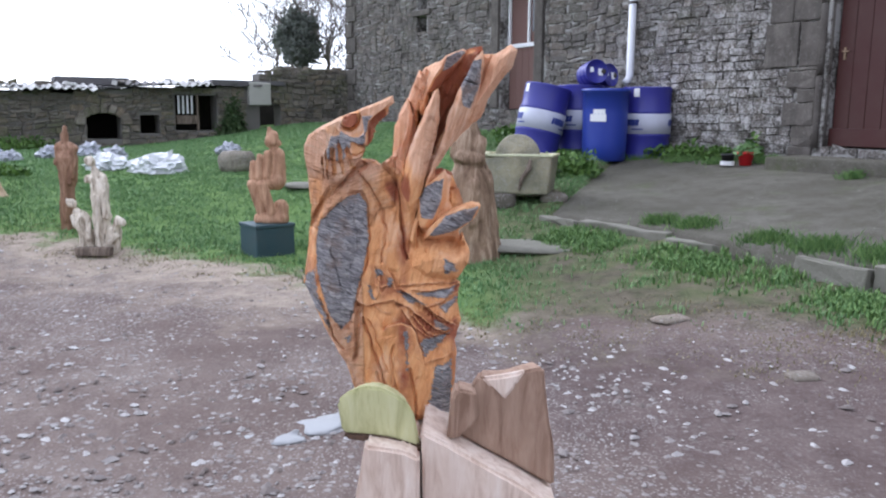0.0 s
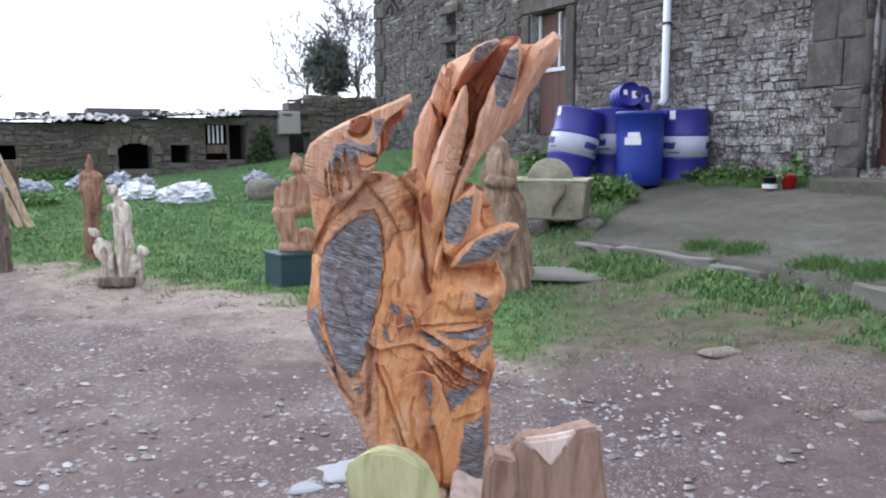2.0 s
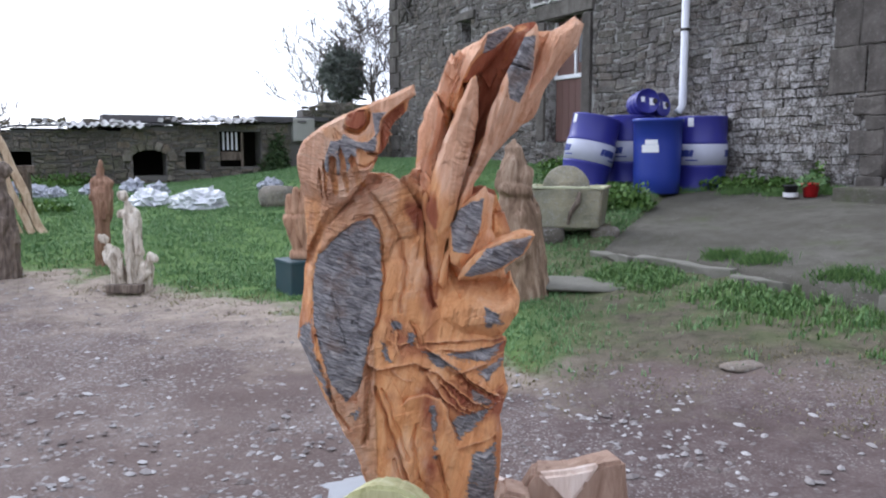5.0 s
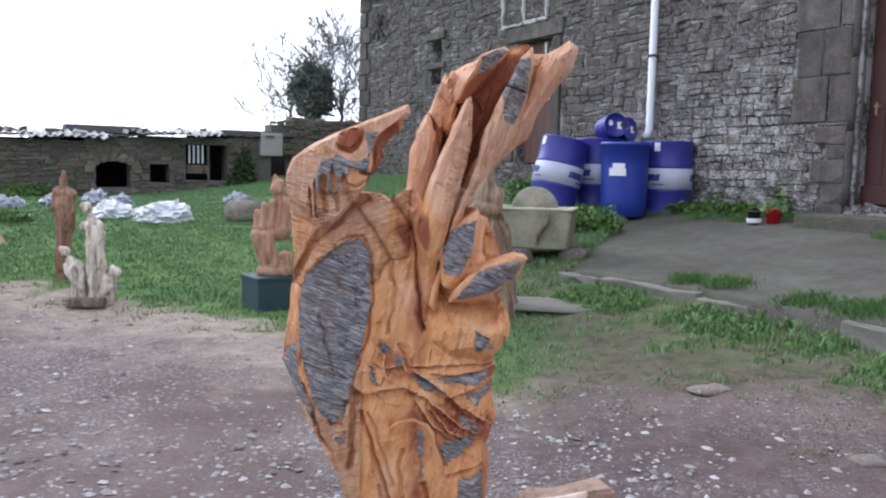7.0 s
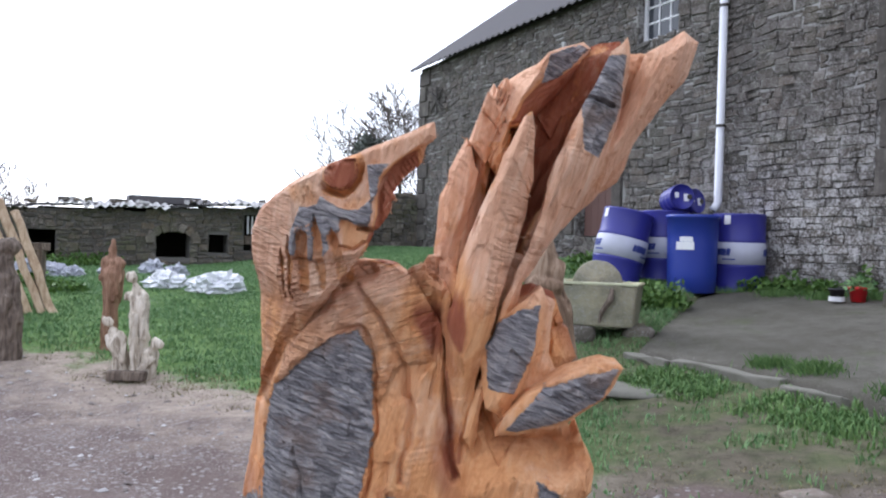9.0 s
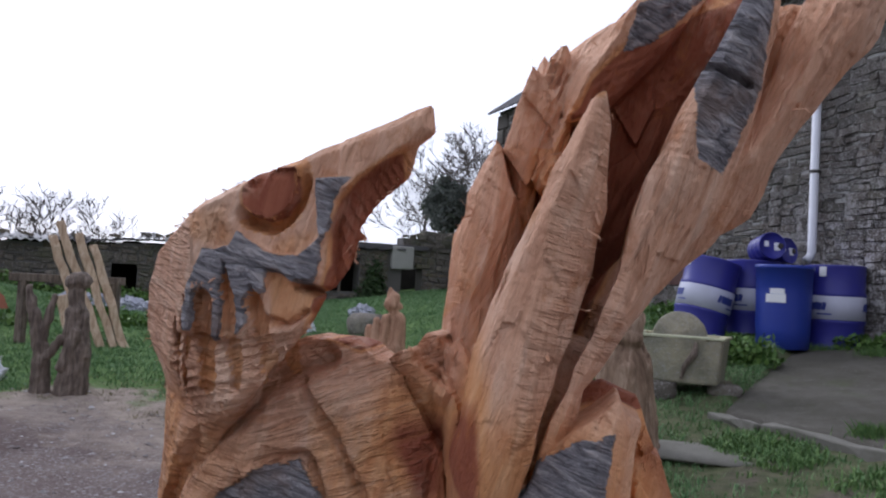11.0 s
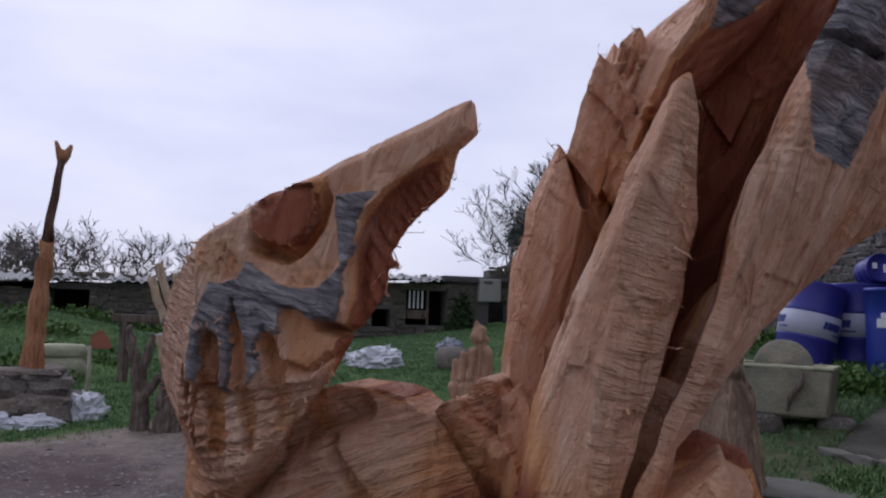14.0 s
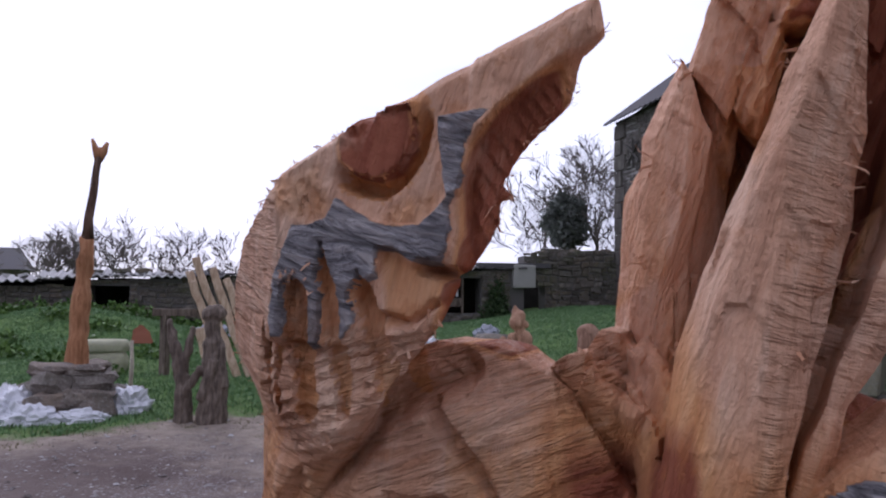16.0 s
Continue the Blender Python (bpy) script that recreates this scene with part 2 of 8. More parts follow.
def fresh_wood():
    """Chainsawn alder: orange where fresh, tan where dry, grey on the weathered outer skin."""
    k = Mat("fresh_cut_alder", 0.72, spec=0.22)
    grain = k.noise(1, 6, 0.65, k.where((90, 90, 9), (0, 14, 0)), 0.5)
    fibre = k.noise(1, 5, 0.7, k.where((620, 620, 42), (0, 14, 0)), 0.4)
    blotch, fine = k.noise(9, 4, 0.6), k.noise(420, 4, 0.65)
    sawn, rise, fall = k.attr("sawn"), k.attr("rising"), k.attr("falling")

    def combed(a, b, angle):
        return k.where((a, a, b), (0, -angle, 0))

    def teeth(a, b, dist):
        up = k.mix(rise, k.noise(1, 4, 0.7, combed(a, b, 70), dist), k.noise(1, 4, 0.7, combed(a, b, 19), dist))
        return k.mix(fall, up, k.noise(1, 4, 0.7, combed(a, b, -15), dist))

    lines, wide = teeth(34, 260, 0.6), teeth(24, 110, 0.8)
    scratch = k.noise(1, 5, 0.72, combed(36, 190, -18), 1.6)
    tint = k.attr("orange")
    tan = k.ramp(grain, (0.25, (0.60, 0.315, 0.195)), (0.5, (0.80, 0.470, 0.300)), (0.75, (0.89, 0.625, 0.440)))
    orange = k.ramp(grain, (0.25, (0.56, 0.220, 0.080)), (0.5, (0.78, 0.385, 0.165)), (0.8, (0.87, 0.540, 0.290)))
    warm = k.math("ADD", tint, k.math("MULTIPLY", k.math("SUBTRACT", blotch, 0.5), 1.0))
    wood = k.mix(k.ramp(warm, (0.15, 0.0), (0.70, 1.0)), tan, orange)
    # strongest tint turns maroon: red wood, with shade of the hollows mixed in
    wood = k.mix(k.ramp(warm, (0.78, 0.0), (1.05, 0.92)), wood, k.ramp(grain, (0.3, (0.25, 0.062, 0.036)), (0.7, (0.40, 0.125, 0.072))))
    wood = k.mix(k.math("MULTIPLY", k.ramp(fibre, (0.38, 1.0), (0.52, 0.0)), 0.16), wood, (0.42, 0.18, 0.085))
    torn = k.ramp(k.noise(34, 6, 0.75), (0.57, 0.0), (0.64, 1.0))
    wood = k.mix(k.math("MULTIPLY", torn, 0.40), wood, (0.55, 0.20, 0.06))
    dry = k.ramp(k.noise(21, 5, 0.7, k.where((1, 1, 0.45), (0, 15, 0))), (0.54, 0.0), (0.66, 1.0))
    wood = k.mix(k.math("MULTIPLY", dry, 0.40), wood, (0.78, 0.57, 0.42))
    crack = k.ramp(k.noise(1, 4, 0.6, k.where((80, 80, 6), (0, 13, 0)), 0.6), (0.62, 0.0), (0.68, 1.0))
    wood = k.mix(k.math("MULTIPLY", crack, 0.35), wood, (0.38, 0.14, 0.055))
    wood = k.mix(k.math("MULTIPLY", k.ramp(lines, (0.36, 1.0), (0.50, 0.0)), k.math("MULTIPLY", sawn, 0.60)), wood, (0.42, 0.16, 0.06))
    wood = k.mix(k.math("MULTIPLY", k.ramp(wide, (0.56, 0.0), (0.70, 1.0)), k.math("MULTIPLY", sawn, 0.45)), wood, (0.80, 0.60, 0.43))
    grey = k.ramp(scratch, (0.34, (0.105, 0.100, 0.108)), (0.46, (0.255, 0.245, 0.255)), (0.56, (0.43, 0.41, 0.415)), (0.66, (0.62, 0.58, 0.56)))
    grey = k.mix(k.math("MULTIPLY", k.ramp(k.noise(26, 4, 0.65), (0.55, 0.0), (0.68, 1.0)), 0.45), grey, (0.30, 0.19, 0.13))
    edge = k.ramp(k.math("ADD", k.attr("grey"), k.math("MULTIPLY", k.math("SUBTRACT", k.noise(60, 6, 0.75, k.where((1, 1, 2.6), (0, 18, 0))), 0.5), 1.4)), (0.40, 0.0), (0.50, 1.0))
    col = k.mix(edge, wood, grey)
    relief = k.math("ADD", k.math("MULTIPLY", k.math("ADD", lines, k.math("MULTIPLY", wide, 1.3)), k.math("ADD", k.math("MULTIPLY", sawn, 1.5), 0.1)), k.math("MULTIPLY", crack, -0.3))
    h = k.math("ADD", k.math("MULTIPLY", grain, 0.35), k.math("ADD", k.mix(edge, relief, k.math("MULTIPLY", scratch, 1.3)), k.math("ADD", k.math("MULTIPLY", fibre, 0.28), k.math("MULTIPLY", fine, 0.22))))
    return k.done(col, h, 1.0, 0.0055)


def figure_wood(name, dark, mid, light, scale=1.0):
    k = Mat(name, 0.85, spec=0.2)
    grain = k.noise(1, 6, 0.65, k.where((34 * scale, 34 * scale, 5 * scale)), 0.5)
    stain = k.noise(6, 4, 0.6)
    c = k.ramp(grain, (0.3, dark), (0.5, mid), (0.72, light))
    c = k.mix(k.math("MULTIPLY", k.ramp(stain, (0.45, 0.0), (0.7, 1.0)), 0.5), c, dark)
    return k.done(c, grain, 0.5, 0.02)


def rubble(name, base, spread, lime=0.0, moss=0.15):
    """Field stone, each stone of its own shade, with lichen and remains of lime wash."""
    k = Mat(name, 0.92, spec=0.15)
    r = k.random()
    n1, n2 = k.noise(7, 6, 0.65), k.noise(45, 5, 0.7)
    b = base
    c = k.ramp(r, (0.0, tuple(v * (1 - spread) for v in b)), (0.3, b), (0.55, (b[0] * 1.25, b[1] * 1.1, b[2] * 0.95)), (0.75, (b[0] * 0.75, b[1] * 0.75, b[2] * 0.8)), (1.0, tuple(v * (1 + 1.3 * spread) for v in b)))
    c = k.mix(k.ramp(n1, (0.35, 0.8), (0.7, 0.0)), c, tuple(v * 0.5 for v in b))
    c = k.mix(k.ramp(k.noise(2.1, 5, 0.7), (0.4, 0.55), (0.6, 0.0)), c, tuple(v * 0.75 for v in b))
    c = k.mix(k.math("MULTIPLY", k.ramp(n2, (0.53, 0.0), (0.65, 1.0)), 0.6), c, (0.42, 0.40, 0.38))
    c = k.mix(k.math("MULTIPLY", k.ramp(k.noise(2.3, 4), (0.5, 0.0), (0.72, 1.0)), moss), c, (0.10, 0.12, 0.045))
    if lime:
        d = k.n.new("ShaderNodeVectorMath")
        d.operation = "DISTANCE"
        k.l.new(k.where((1, 1, 1.5)), d.inputs[0])
        d.inputs[1].default_value = (3.05, 9.4, 2.0)
        near = k.ramp(k.math("DIVIDE", d.outputs["Value"], 3.2), (0.1, 1.0), (0.8, 0.15))
        patch = k.ramp(k.math("ADD", k.math("MULTIPLY", k.noise(42, 6, 0.8), 0.6), k.math("MULTIPLY", k.noise(7, 5, 0.7), 0.4)), (0.485, 0.0), (0.55, 1.0))
        c = k.mix(k.math("MULTIPLY", k.math("MULTIPLY", near, patch), lime), c, (0.52, 0.50, 0.49))
    return k.done(c, k.math("ADD", n1, k.math("MULTIPLY", n2, 0.7)), 0.7, 0.03)


def plain(name, colour, rough=0.6, metal=0.0, vary=0.2, scale=6.0, bump=0.15, spec=0.3, dirt=(0.12, 0.10, 0.08)):
    k = Mat(name, rough, metal, spec)
    n1, n2 = k.noise(scale, 5, 0.65), k.noise(scale * 9, 4, 0.6)
    c = k.mix(k.math("MULTIPLY", k.ramp(n1, (0.35, 0.0), (0.75, 0.72)), vary), colour, dirt)
    c = k.mix(k.math("MULTIPLY", n2, vary * 0.6), c, tuple(min(1, v * 1.35) for v in colour))
    return k.done(c, n2, bump, 0.008)


M_WOOD = fresh_wood()
M_PALE = figure_wood("pale_weathered_wood", (0.16, 0.12, 0.085), (0.62, 0.55, 0.45), (0.80, 0.75, 0.67))
M_BROWN = figure_wood("brown_carved_wood", (0.13, 0.07, 0.045), (0.30, 0.175, 0.115), (0.46, 0.30, 0.21))
M_DRIFT = figure_wood("dark_driftwood", (0.06, 0.045, 0.036), (0.165, 0.13, 0.105), (0.31, 0.25, 0.20))
M_TANFIG = figure_wood("tan_carved_wood", (0.22, 0.12, 0.075), (0.46, 0.27, 0.17), (0.60, 0.40, 0.27))
M_BUST = figure_wood("banded_carved_trunk", (0.085, 0.052, 0.034), (0.275, 0.185, 0.125), (0.50, 0.385, 0.285), 0.55)
M_POLE = figure_wood("orange_peeled_pole", (0.20, 0.09, 0.04), (0.42, 0.20, 0.10), (0.56, 0.31, 0.17))
M_BARK = figure_wood("dark_bark", (0.04, 0.025, 0.018), (0.125, 0.075, 0.052), (0.24, 0.155, 0.115))
M_LOG = figure_wood("pink_sawn_log", (0.50, 0.36, 0.28), (0.72, 0.58, 0.49), (0.83, 0.72, 0.64), 1.6)
M_BLOCK = figure_wood("brown_split_block", (0.22, 0.135, 0.095), (0.37, 0.25, 0.185), (0.46, 0.33, 0.25), 1.6)
M_GREENWOOD = figure_wood("greenish_yellow_cut_wood", (0.34, 0.33, 0.16), (0.54, 0.53, 0.29), (0.64, 0.63, 0.40), 1.2)
M_BOARD = figure_wood("pale_sawn_board", (0.32, 0.21, 0.13), (0.56, 0.42, 0.29), (0.68, 0.56, 0.42))
M_STONE = rubble("house_stone", (0.128, 0.113, 0.100), 0.75, 1.0)
M_STONE2 = rubble("farm_wall_stone", (0.195, 0.172, 0.142), 0.7, 0.0, 0.55)
M_MORTAR = plain("earth_mortar", (0.150, 0.142, 0.132), 0.95, 0, 0.5, 4, 0.6)


def lime_mortar():
    """Old pointing: dark where it fell out, pale where the lime still holds."""
    k = Mat("lime_mortar", 0.95, spec=0.1)
    n1, n2 = k.noise(2.6, 6, 0.7), k.noise(24, 5, 0.7)
    c = k.ramp(k.math("ADD", k.math("MULTIPLY", n1, 0.65), k.math("MULTIPLY", n2, 0.35)), (0.40, (0.040, 0.036, 0.032)), (0.47, (0.120, 0.110, 0.100)), (0.54, (0.36, 0.35, 0.335)))
    return k.done(c, n2, 0.6, 0.02)


def old_ashlar():
    """Dressed stone, grey-brown and streaked by rain."""
    k = Mat("dressed_stone", 0.92, spec=0.12)
    n1, n2, n3 = k.noise(4, 6, 0.7), k.noise(26, 5, 0.7), k.noise(1, 5, 0.65, k.where((9, 9, 0.9)))
    c = k.ramp(k.random(), (0.0, (0.105, 0.094, 0.085)), (0.5, (0.150, 0.134, 0.120)), (1.0, (0.185, 0.170, 0.150)))
    c = k.mix(k.ramp(n1, (0.38, 0.75), (0.62, 0.0)), c, (0.070, 0.062, 0.056))
    c = k.mix(k.math("MULTIPLY", k.ramp(n3, (0.48, 0.0), (0.66, 1.0)), 0.6), c, (0.062, 0.056, 0.050))
    c = k.mix(k.math("MULTIPLY", k.ramp(n2, (0.56, 0.0), (0.70, 1.0)), 0.35), c, (0.30, 0.285, 0.265))
    return k.done(c, k.math("ADD", n1, k.math("MULTIPLY", n2, 0.6)), 0.6, 0.025)


M_LIMEMORTAR = lime_mortar()
M_ASHLAR = old_ashlar()
M_LOOSE = rubble("loose_stone", (0.27, 0.235, 0.205), 0.4, 0.0, 0.15)
M_PALESTONE = rubble("pale_slab_stone", (0.68, 0.68, 0.46), 0.1, 0.0, 0.0)
M_SLATE = plain("old_roof_sheet", (0.105, 0.10, 0.105), 0.75, 0, 0.4, 3, 0.3)
M_LIME = plain("lime_wash_edge", (0.50, 0.49, 0.48), 0.9, 0, 0.9, 16, 0.3, dirt=(0.25, 0.24, 0.22))
M_DRUM = plain("blue_drum_paint", (0.030, 0.030, 0.235), 0.42, 0, 0.22, 5, 0.05, 0.45, (0.06, 0.05, 0.10))
M_BLUE = plain("blue_plastic", (0.022, 0.045, 0.30), 0.4, 0, 0.15, 4, 0.04, 0.45, (0.06, 0.06, 0.12))
M_BAND = plain("grey_band_paint", (0.46, 0.47, 0.56), 0.5, 0, 0.2, 6, 0.04)
M_LOGO = plain("dark_blue_print", (0.035, 0.05, 0.22), 0.5, 0, 0.1, 6, 0.02)
M_WHITE = plain("white_paint", (0.78, 0.78, 0.80), 0.5, 0, 0.12, 7, 0.05)
M_PVC = plain("white_pvc", (0.72, 0.73, 0.78), 0.35, 0, 0.12, 5, 0.03)
M_DOOR = plain("red_brown_door_paint", (0.055, 0.015, 0.014), 0.5, 0, 0.25, 4, 0.1)
M_DOOR2 = plain("faded_brown_door", (0.14, 0.075, 0.065), 0.7, 0, 0.35, 5, 0.2)
# near-black colour that stands in for the shade behind the openings
M_DARK = plain("interior_shade_black", (0.02, 0.018, 0.017), 0.95, 0, 0.3, 3, 0.1)
M_IRON = plain("dark_iron", (0.06, 0.055, 0.05), 0.6, 0.4, 0.3, 20, 0.2)
M_BRASS = plain("tarnished_brass", (0.30, 0.22, 0.15), 0.45, 0.8, 0.2, 20, 0.05)
M_TROUGH = rubble("mossy_trough_stone", (0.38, 0.375, 0.295), 0.12, 0.0, 0.4)
M_CRATE = plain("dark_green_blue_crate", (0.030, 0.062, 0.075), 0.55, 0, 0.25, 6, 0.08)
M_BAG = plain("white_plastic_sack", (0.68, 0.69, 0.72), 0.45, 0, 0.15, 5, 0.2, 0.4, (0.4, 0.4, 0.4))
M_GREYBAG = plain("grey_plastic_sack", (0.36, 0.37, 0.42), 0.5, 0, 0.3, 6, 0.2, 0.4, (0.15, 0.15, 0.16))
def worn_concrete():
    k = Mat("dirty_concrete", 0.95, spec=0.15)
    n1, n2, n3 = k.noise(0.9, 5, 0.65), k.noise(7, 6, 0.7), k.noise(90, 4, 0.7)
    c = k.ramp(n1, (0.32, (0.070, 0.065, 0.050)), (0.5, (0.112, 0.103, 0.085)), (0.68, (0.152, 0.141, 0.121)))
    c = k.mix(k.math("MULTIPLY", k.ramp(n2, (0.42, 0.0), (0.62, 1.0)), 0.55), c, (0.062, 0.060, 0.040))
    c = k.mix(k.math("MULTIPLY", k.ramp(n3, (0.45, 0.0), (0.65, 1.0)), 0.45), c, (0.17, 0.16, 0.145))
    speck = k.math("MULTIPLY", k.ramp(k.voronoi(42), (0.14, 1.0), (0.24, 0.0)), k.ramp(k.noise(6, 3), (0.52, 0.0), (0.66, 1.0)))
    c = k.mix(k.math("MULTIPLY", speck, 0.8), c, (0.36, 0.34, 0.32))
    moss = k.ramp(k.noise(1.7, 6, 0.75), (0.56, 0.0), (0.68, 1.0))
    c = k.mix(k.math("MULTIPLY", moss, 0.45), c, (0.075, 0.095, 0.035))
    return k.done(c, k.math("ADD", n2, k.math("ADD", n3, speck)), 0.6, 0.012)


M_CONC = worn_concrete()
M_CHALK = plain("pale_blue_grey_stone", (0.33, 0.335, 0.345), 0.9, 0, 0.4, 9, 0.4, 0.2, (0.25, 0.24, 0.23))
M_PALECONC = plain("pale_concrete", (0.40, 0.39, 0.36), 0.9, 0, 0.4, 5, 0.3, 0.2, (0.2, 0.19, 0.16))
M_KERB = plain("pale_kerb_stone", (0.190, 0.180, 0.155), 0.9, 0, 0.9, 5, 0.8, 0.2, (0.055, 0.06, 0.03))
M_RED = plain("red_plastic_pot", (0.55, 0.02, 0.025), 0.4, 0, 0.1, 6, 0.03)
M_BLACK = plain("black_plastic_pot", (0.02, 0.02, 0.022), 0.5, 0, 0.1, 6, 0.03)
M_TERRA = plain("terracotta_sherd", (0.36, 0.13, 0.08), 0.85, 0, 0.3, 8, 0.2)


def glass():
    k = Mat("window_glass", 0.05, spec=0.5)
    return k.done((0.05, 0.055, 0.065))


def leaves(name, dark, light):
    k = Mat(name, 0.6, spec=0.25)
    r = k.random()
    k.b.inputs["Subsurface Weight"].default_value = 0.0
    return k.done(k.ramp(r, (0.0, dark), (0.6, tuple((a + b) / 2 for a, b in zip(dark, light))), (1.0, light)))


M_GLASS = glass()
M_GRASS = leaves("meadow_grass", (0.080, 0.172, 0.064), (0.212, 0.328, 0.142))
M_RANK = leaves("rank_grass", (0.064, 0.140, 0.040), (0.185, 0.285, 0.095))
M_STRAW = leaves("dry_grass", (0.14, 0.125, 0.06), (0.27, 0.23, 0.13))
M_IVY = leaves("weed_leaf", (0.045, 0.10, 0.02), (0.13, 0.22, 0.05))
M_IVYDARK = leaves("ivy_leaf", (0.030, 0.055, 0.022), (0.085, 0.125, 0.050))
M_EVERGREEN = leaves("evergreen_leaf", (0.11, 0.125, 0.110), (0.21, 0.225, 0.195))
M_TWIG = plain("bare_twig", (0.19, 0.165, 0.15), 0.9, 0, 0.3, 6, 0.2)


def ground_material():
    k = Mat("yard_ground", 0.95, spec=0.15)
    n1, n2, n3 = k.noise(1.1, 5, 0.6), k.noise(9, 6, 0.7), k.noise(70, 4, 0.7)
    dirt = k.ramp(n1, (0.3, (0.098, 0.069, 0.061)), (0.5, (0.150, 0.113, 0.100)), (0.7, (0.225, 0.185, 0.165)))
    dirt = k.mix(k.ramp(n2, (0.35, 0.6), (0.65, 0.0)), dirt, (0.10, 0.072, 0.066))
    cell = k.voronoi(26)
    tone = k.voronoi(26, "F1", "Color")
    dense = k.ramp(k.noise(0.55, 3, 0.5), (0.42, 0.0), (0.58, 1.0))
    stones = k.math("MULTIPLY", k.ramp(cell, (0.26, 1.0), (0.40, 0.0)), k.ramp(k.math("ADD", tone, k.math("MULTIPLY", dense, 0.5)), (0.55, 0.0), (0.8, 1.0)))
    cell2 = k.voronoi(70)
    small = k.math("MULTIPLY", k.ramp(cell2, (0.2, 1.0), (0.36, 0.0)), k.ramp(k.math("ADD", k.noise(4, 4), k.math("MULTIPLY", dense, 0.35)), (0.5, 0.0), (0.75, 1.0)))
    bare = k.attr("bare")
    dirt = k.mix(k.math("MULTIPLY", bare, 0.75), dirt, k.ramp(n2, (0.3, (0.070, 0.048, 0.047)), (0.7, (0.130, 0.098, 0.093))))
    stones = k.math("MULTIPLY", stones, k.math("SUBTRACT", 1.0, k.math("MULTIPLY", bare, 0.75)))
    c = k.mix(k.math("MULTIPLY", stones, 0.6), dirt, k.ramp(tone, (0.3, (0.22, 0.20, 0.19)), (0.8, (0.37, 0.35, 0.34))))
    c = k.mix(k.math("MULTIPLY", small, 0.7), c, (0.36, 0.34, 0.33))
    c = k.mix(k.math("MULTIPLY", k.ramp(n3, (0.5, 0.0), (0.7, 1.0)), 0.25), c, (0.32, 0.29, 0.27))
    turf = k.ramp(n2, (0.3, (0.075, 0.135, 0.038)), (0.6, (0.125, 0.205, 0.060)), (0.75, (0.185, 0.205, 0.085)))
    turf = k.mix(k.attr("worn"), turf, k.ramp(n2, (0.3, (0.050, 0.068, 0.028)), (0.55, (0.105, 0.115, 0.058)), (0.75, (0.155, 0.135, 0.085))))
    sand = k.ramp(n2, (0.3, (0.22, 0.175, 0.142)), (0.7, (0.38, 0.32, 0.262)))
    sand = k.mix(k.attr("worn"), sand, k.ramp(n2, (0.3, (0.060, 0.054, 0.036)), (0.7, (0.165, 0.140, 0.105))))
    g = k.math("ADD", k.attr("grass"), k.math("MULTIPLY", k.math("SUBTRACT", k.noise(3.2, 5, 0.65), 0.5), 0.55))
    c = k.mix(k.ramp(g, (0.22, 0.0), (0.42, 1.0)), c, sand)
    c = k.mix(k.ramp(g, (0.48, 0.0), (0.62, 1.0)), c, turf)
    h = k.math("ADD", n2, k.math("ADD", k.math("MULTIPLY", stones, 0.6), k.math("MULTIPLY", n3, 0.4)))
    return k.done(c, h, 0.6, 0.03)


M_GROUND = ground_material()

# ---------------------------------------------------------------- plan
CORNER = np.array([-2.13, 17.69])       # house corner where the farm wall meets it
ALONG = np.array([0.531, -0.847])       # along the house front, towards the camera
OUT = np.array([-0.847, -0.531])        # out of the house front, and along the farm wall
HOUSE = Matrix(((ALONG[0], -OUT[0], 0, CORNER[0]), (ALONG[1], -OUT[1], 0, CORNER[1]), (0, 0, 1, 0), (0, 0, 0, 1)))
FARM = Matrix(((OUT[0], -ALONG[0], 0, CORNER[0]), (OUT[1], -ALONG[1], 0, CORNER[1]), (0, 0, 1, 0), (0, 0, 0, 1)))


def house_xy(s, d):
    """A place s metres along the house front and d metres out of it."""
    return CORNER + ALONG * s + OUT * d


def ground_z(x, y):
    x, y = np.asarray(x, dtype=float), np.asarray(y, dtype=float)
    s = (x - CORNER[0]) * ALONG[0] + (y - CORNER[1]) * ALONG[1]
    d = (x - CORNER[0]) * OUT[0] + (y - CORNER[1]) * OUT[1]
    a = smooth(5.2, 0.2, d) * smooth(17.5, 11.5, s)
    b = smooth(11.0, 3.0, s) * (1 - 0.25 * smooth(4, 12, d))
    bank = np.exp(-(((x + 10.2) / 1.9) ** 2 + ((y - 11.2) / 1.5) ** 2))
    z = -0.05 + 0.65 * a + 0.5 * b - 0.2 * a * b + 0.5 * bank
    z = z - 0.2 * smooth(8.9, 9.3, s - np.maximum(0, d - 0.8) * 0.75) * smooth(3.12, 2.95, d) * (d > -1)
    return z + 0.02 * np.sin(x * 1.7 + y * 0.6) * np.sin(y * 1.3 - x * 0.4)


def gz(x, y):
    return float(ground_z(x, y))

# ---------------------------------------------------------------- ground
EDGE = [(-14, 4.2), (-7.5, 4.4), (-4.7, 5.3), (-4.1, 6.6), (-3.4, 6.6), (-1.7, 5.9), (-0.3, 5.0), (0.2, 4.2), (0.75, 4.0), (1.4, 3.75), (2.0, 3.55), (3.2, 2.4), (9, -2)]


def beyond_edge(x, y):
    """Distance beyond the line where the gravel ends, positive on the grass."""
    e = np.array(EDGE)
    return np.asarray(y) - np.interp(x, e[:, 0], e[:, 1])


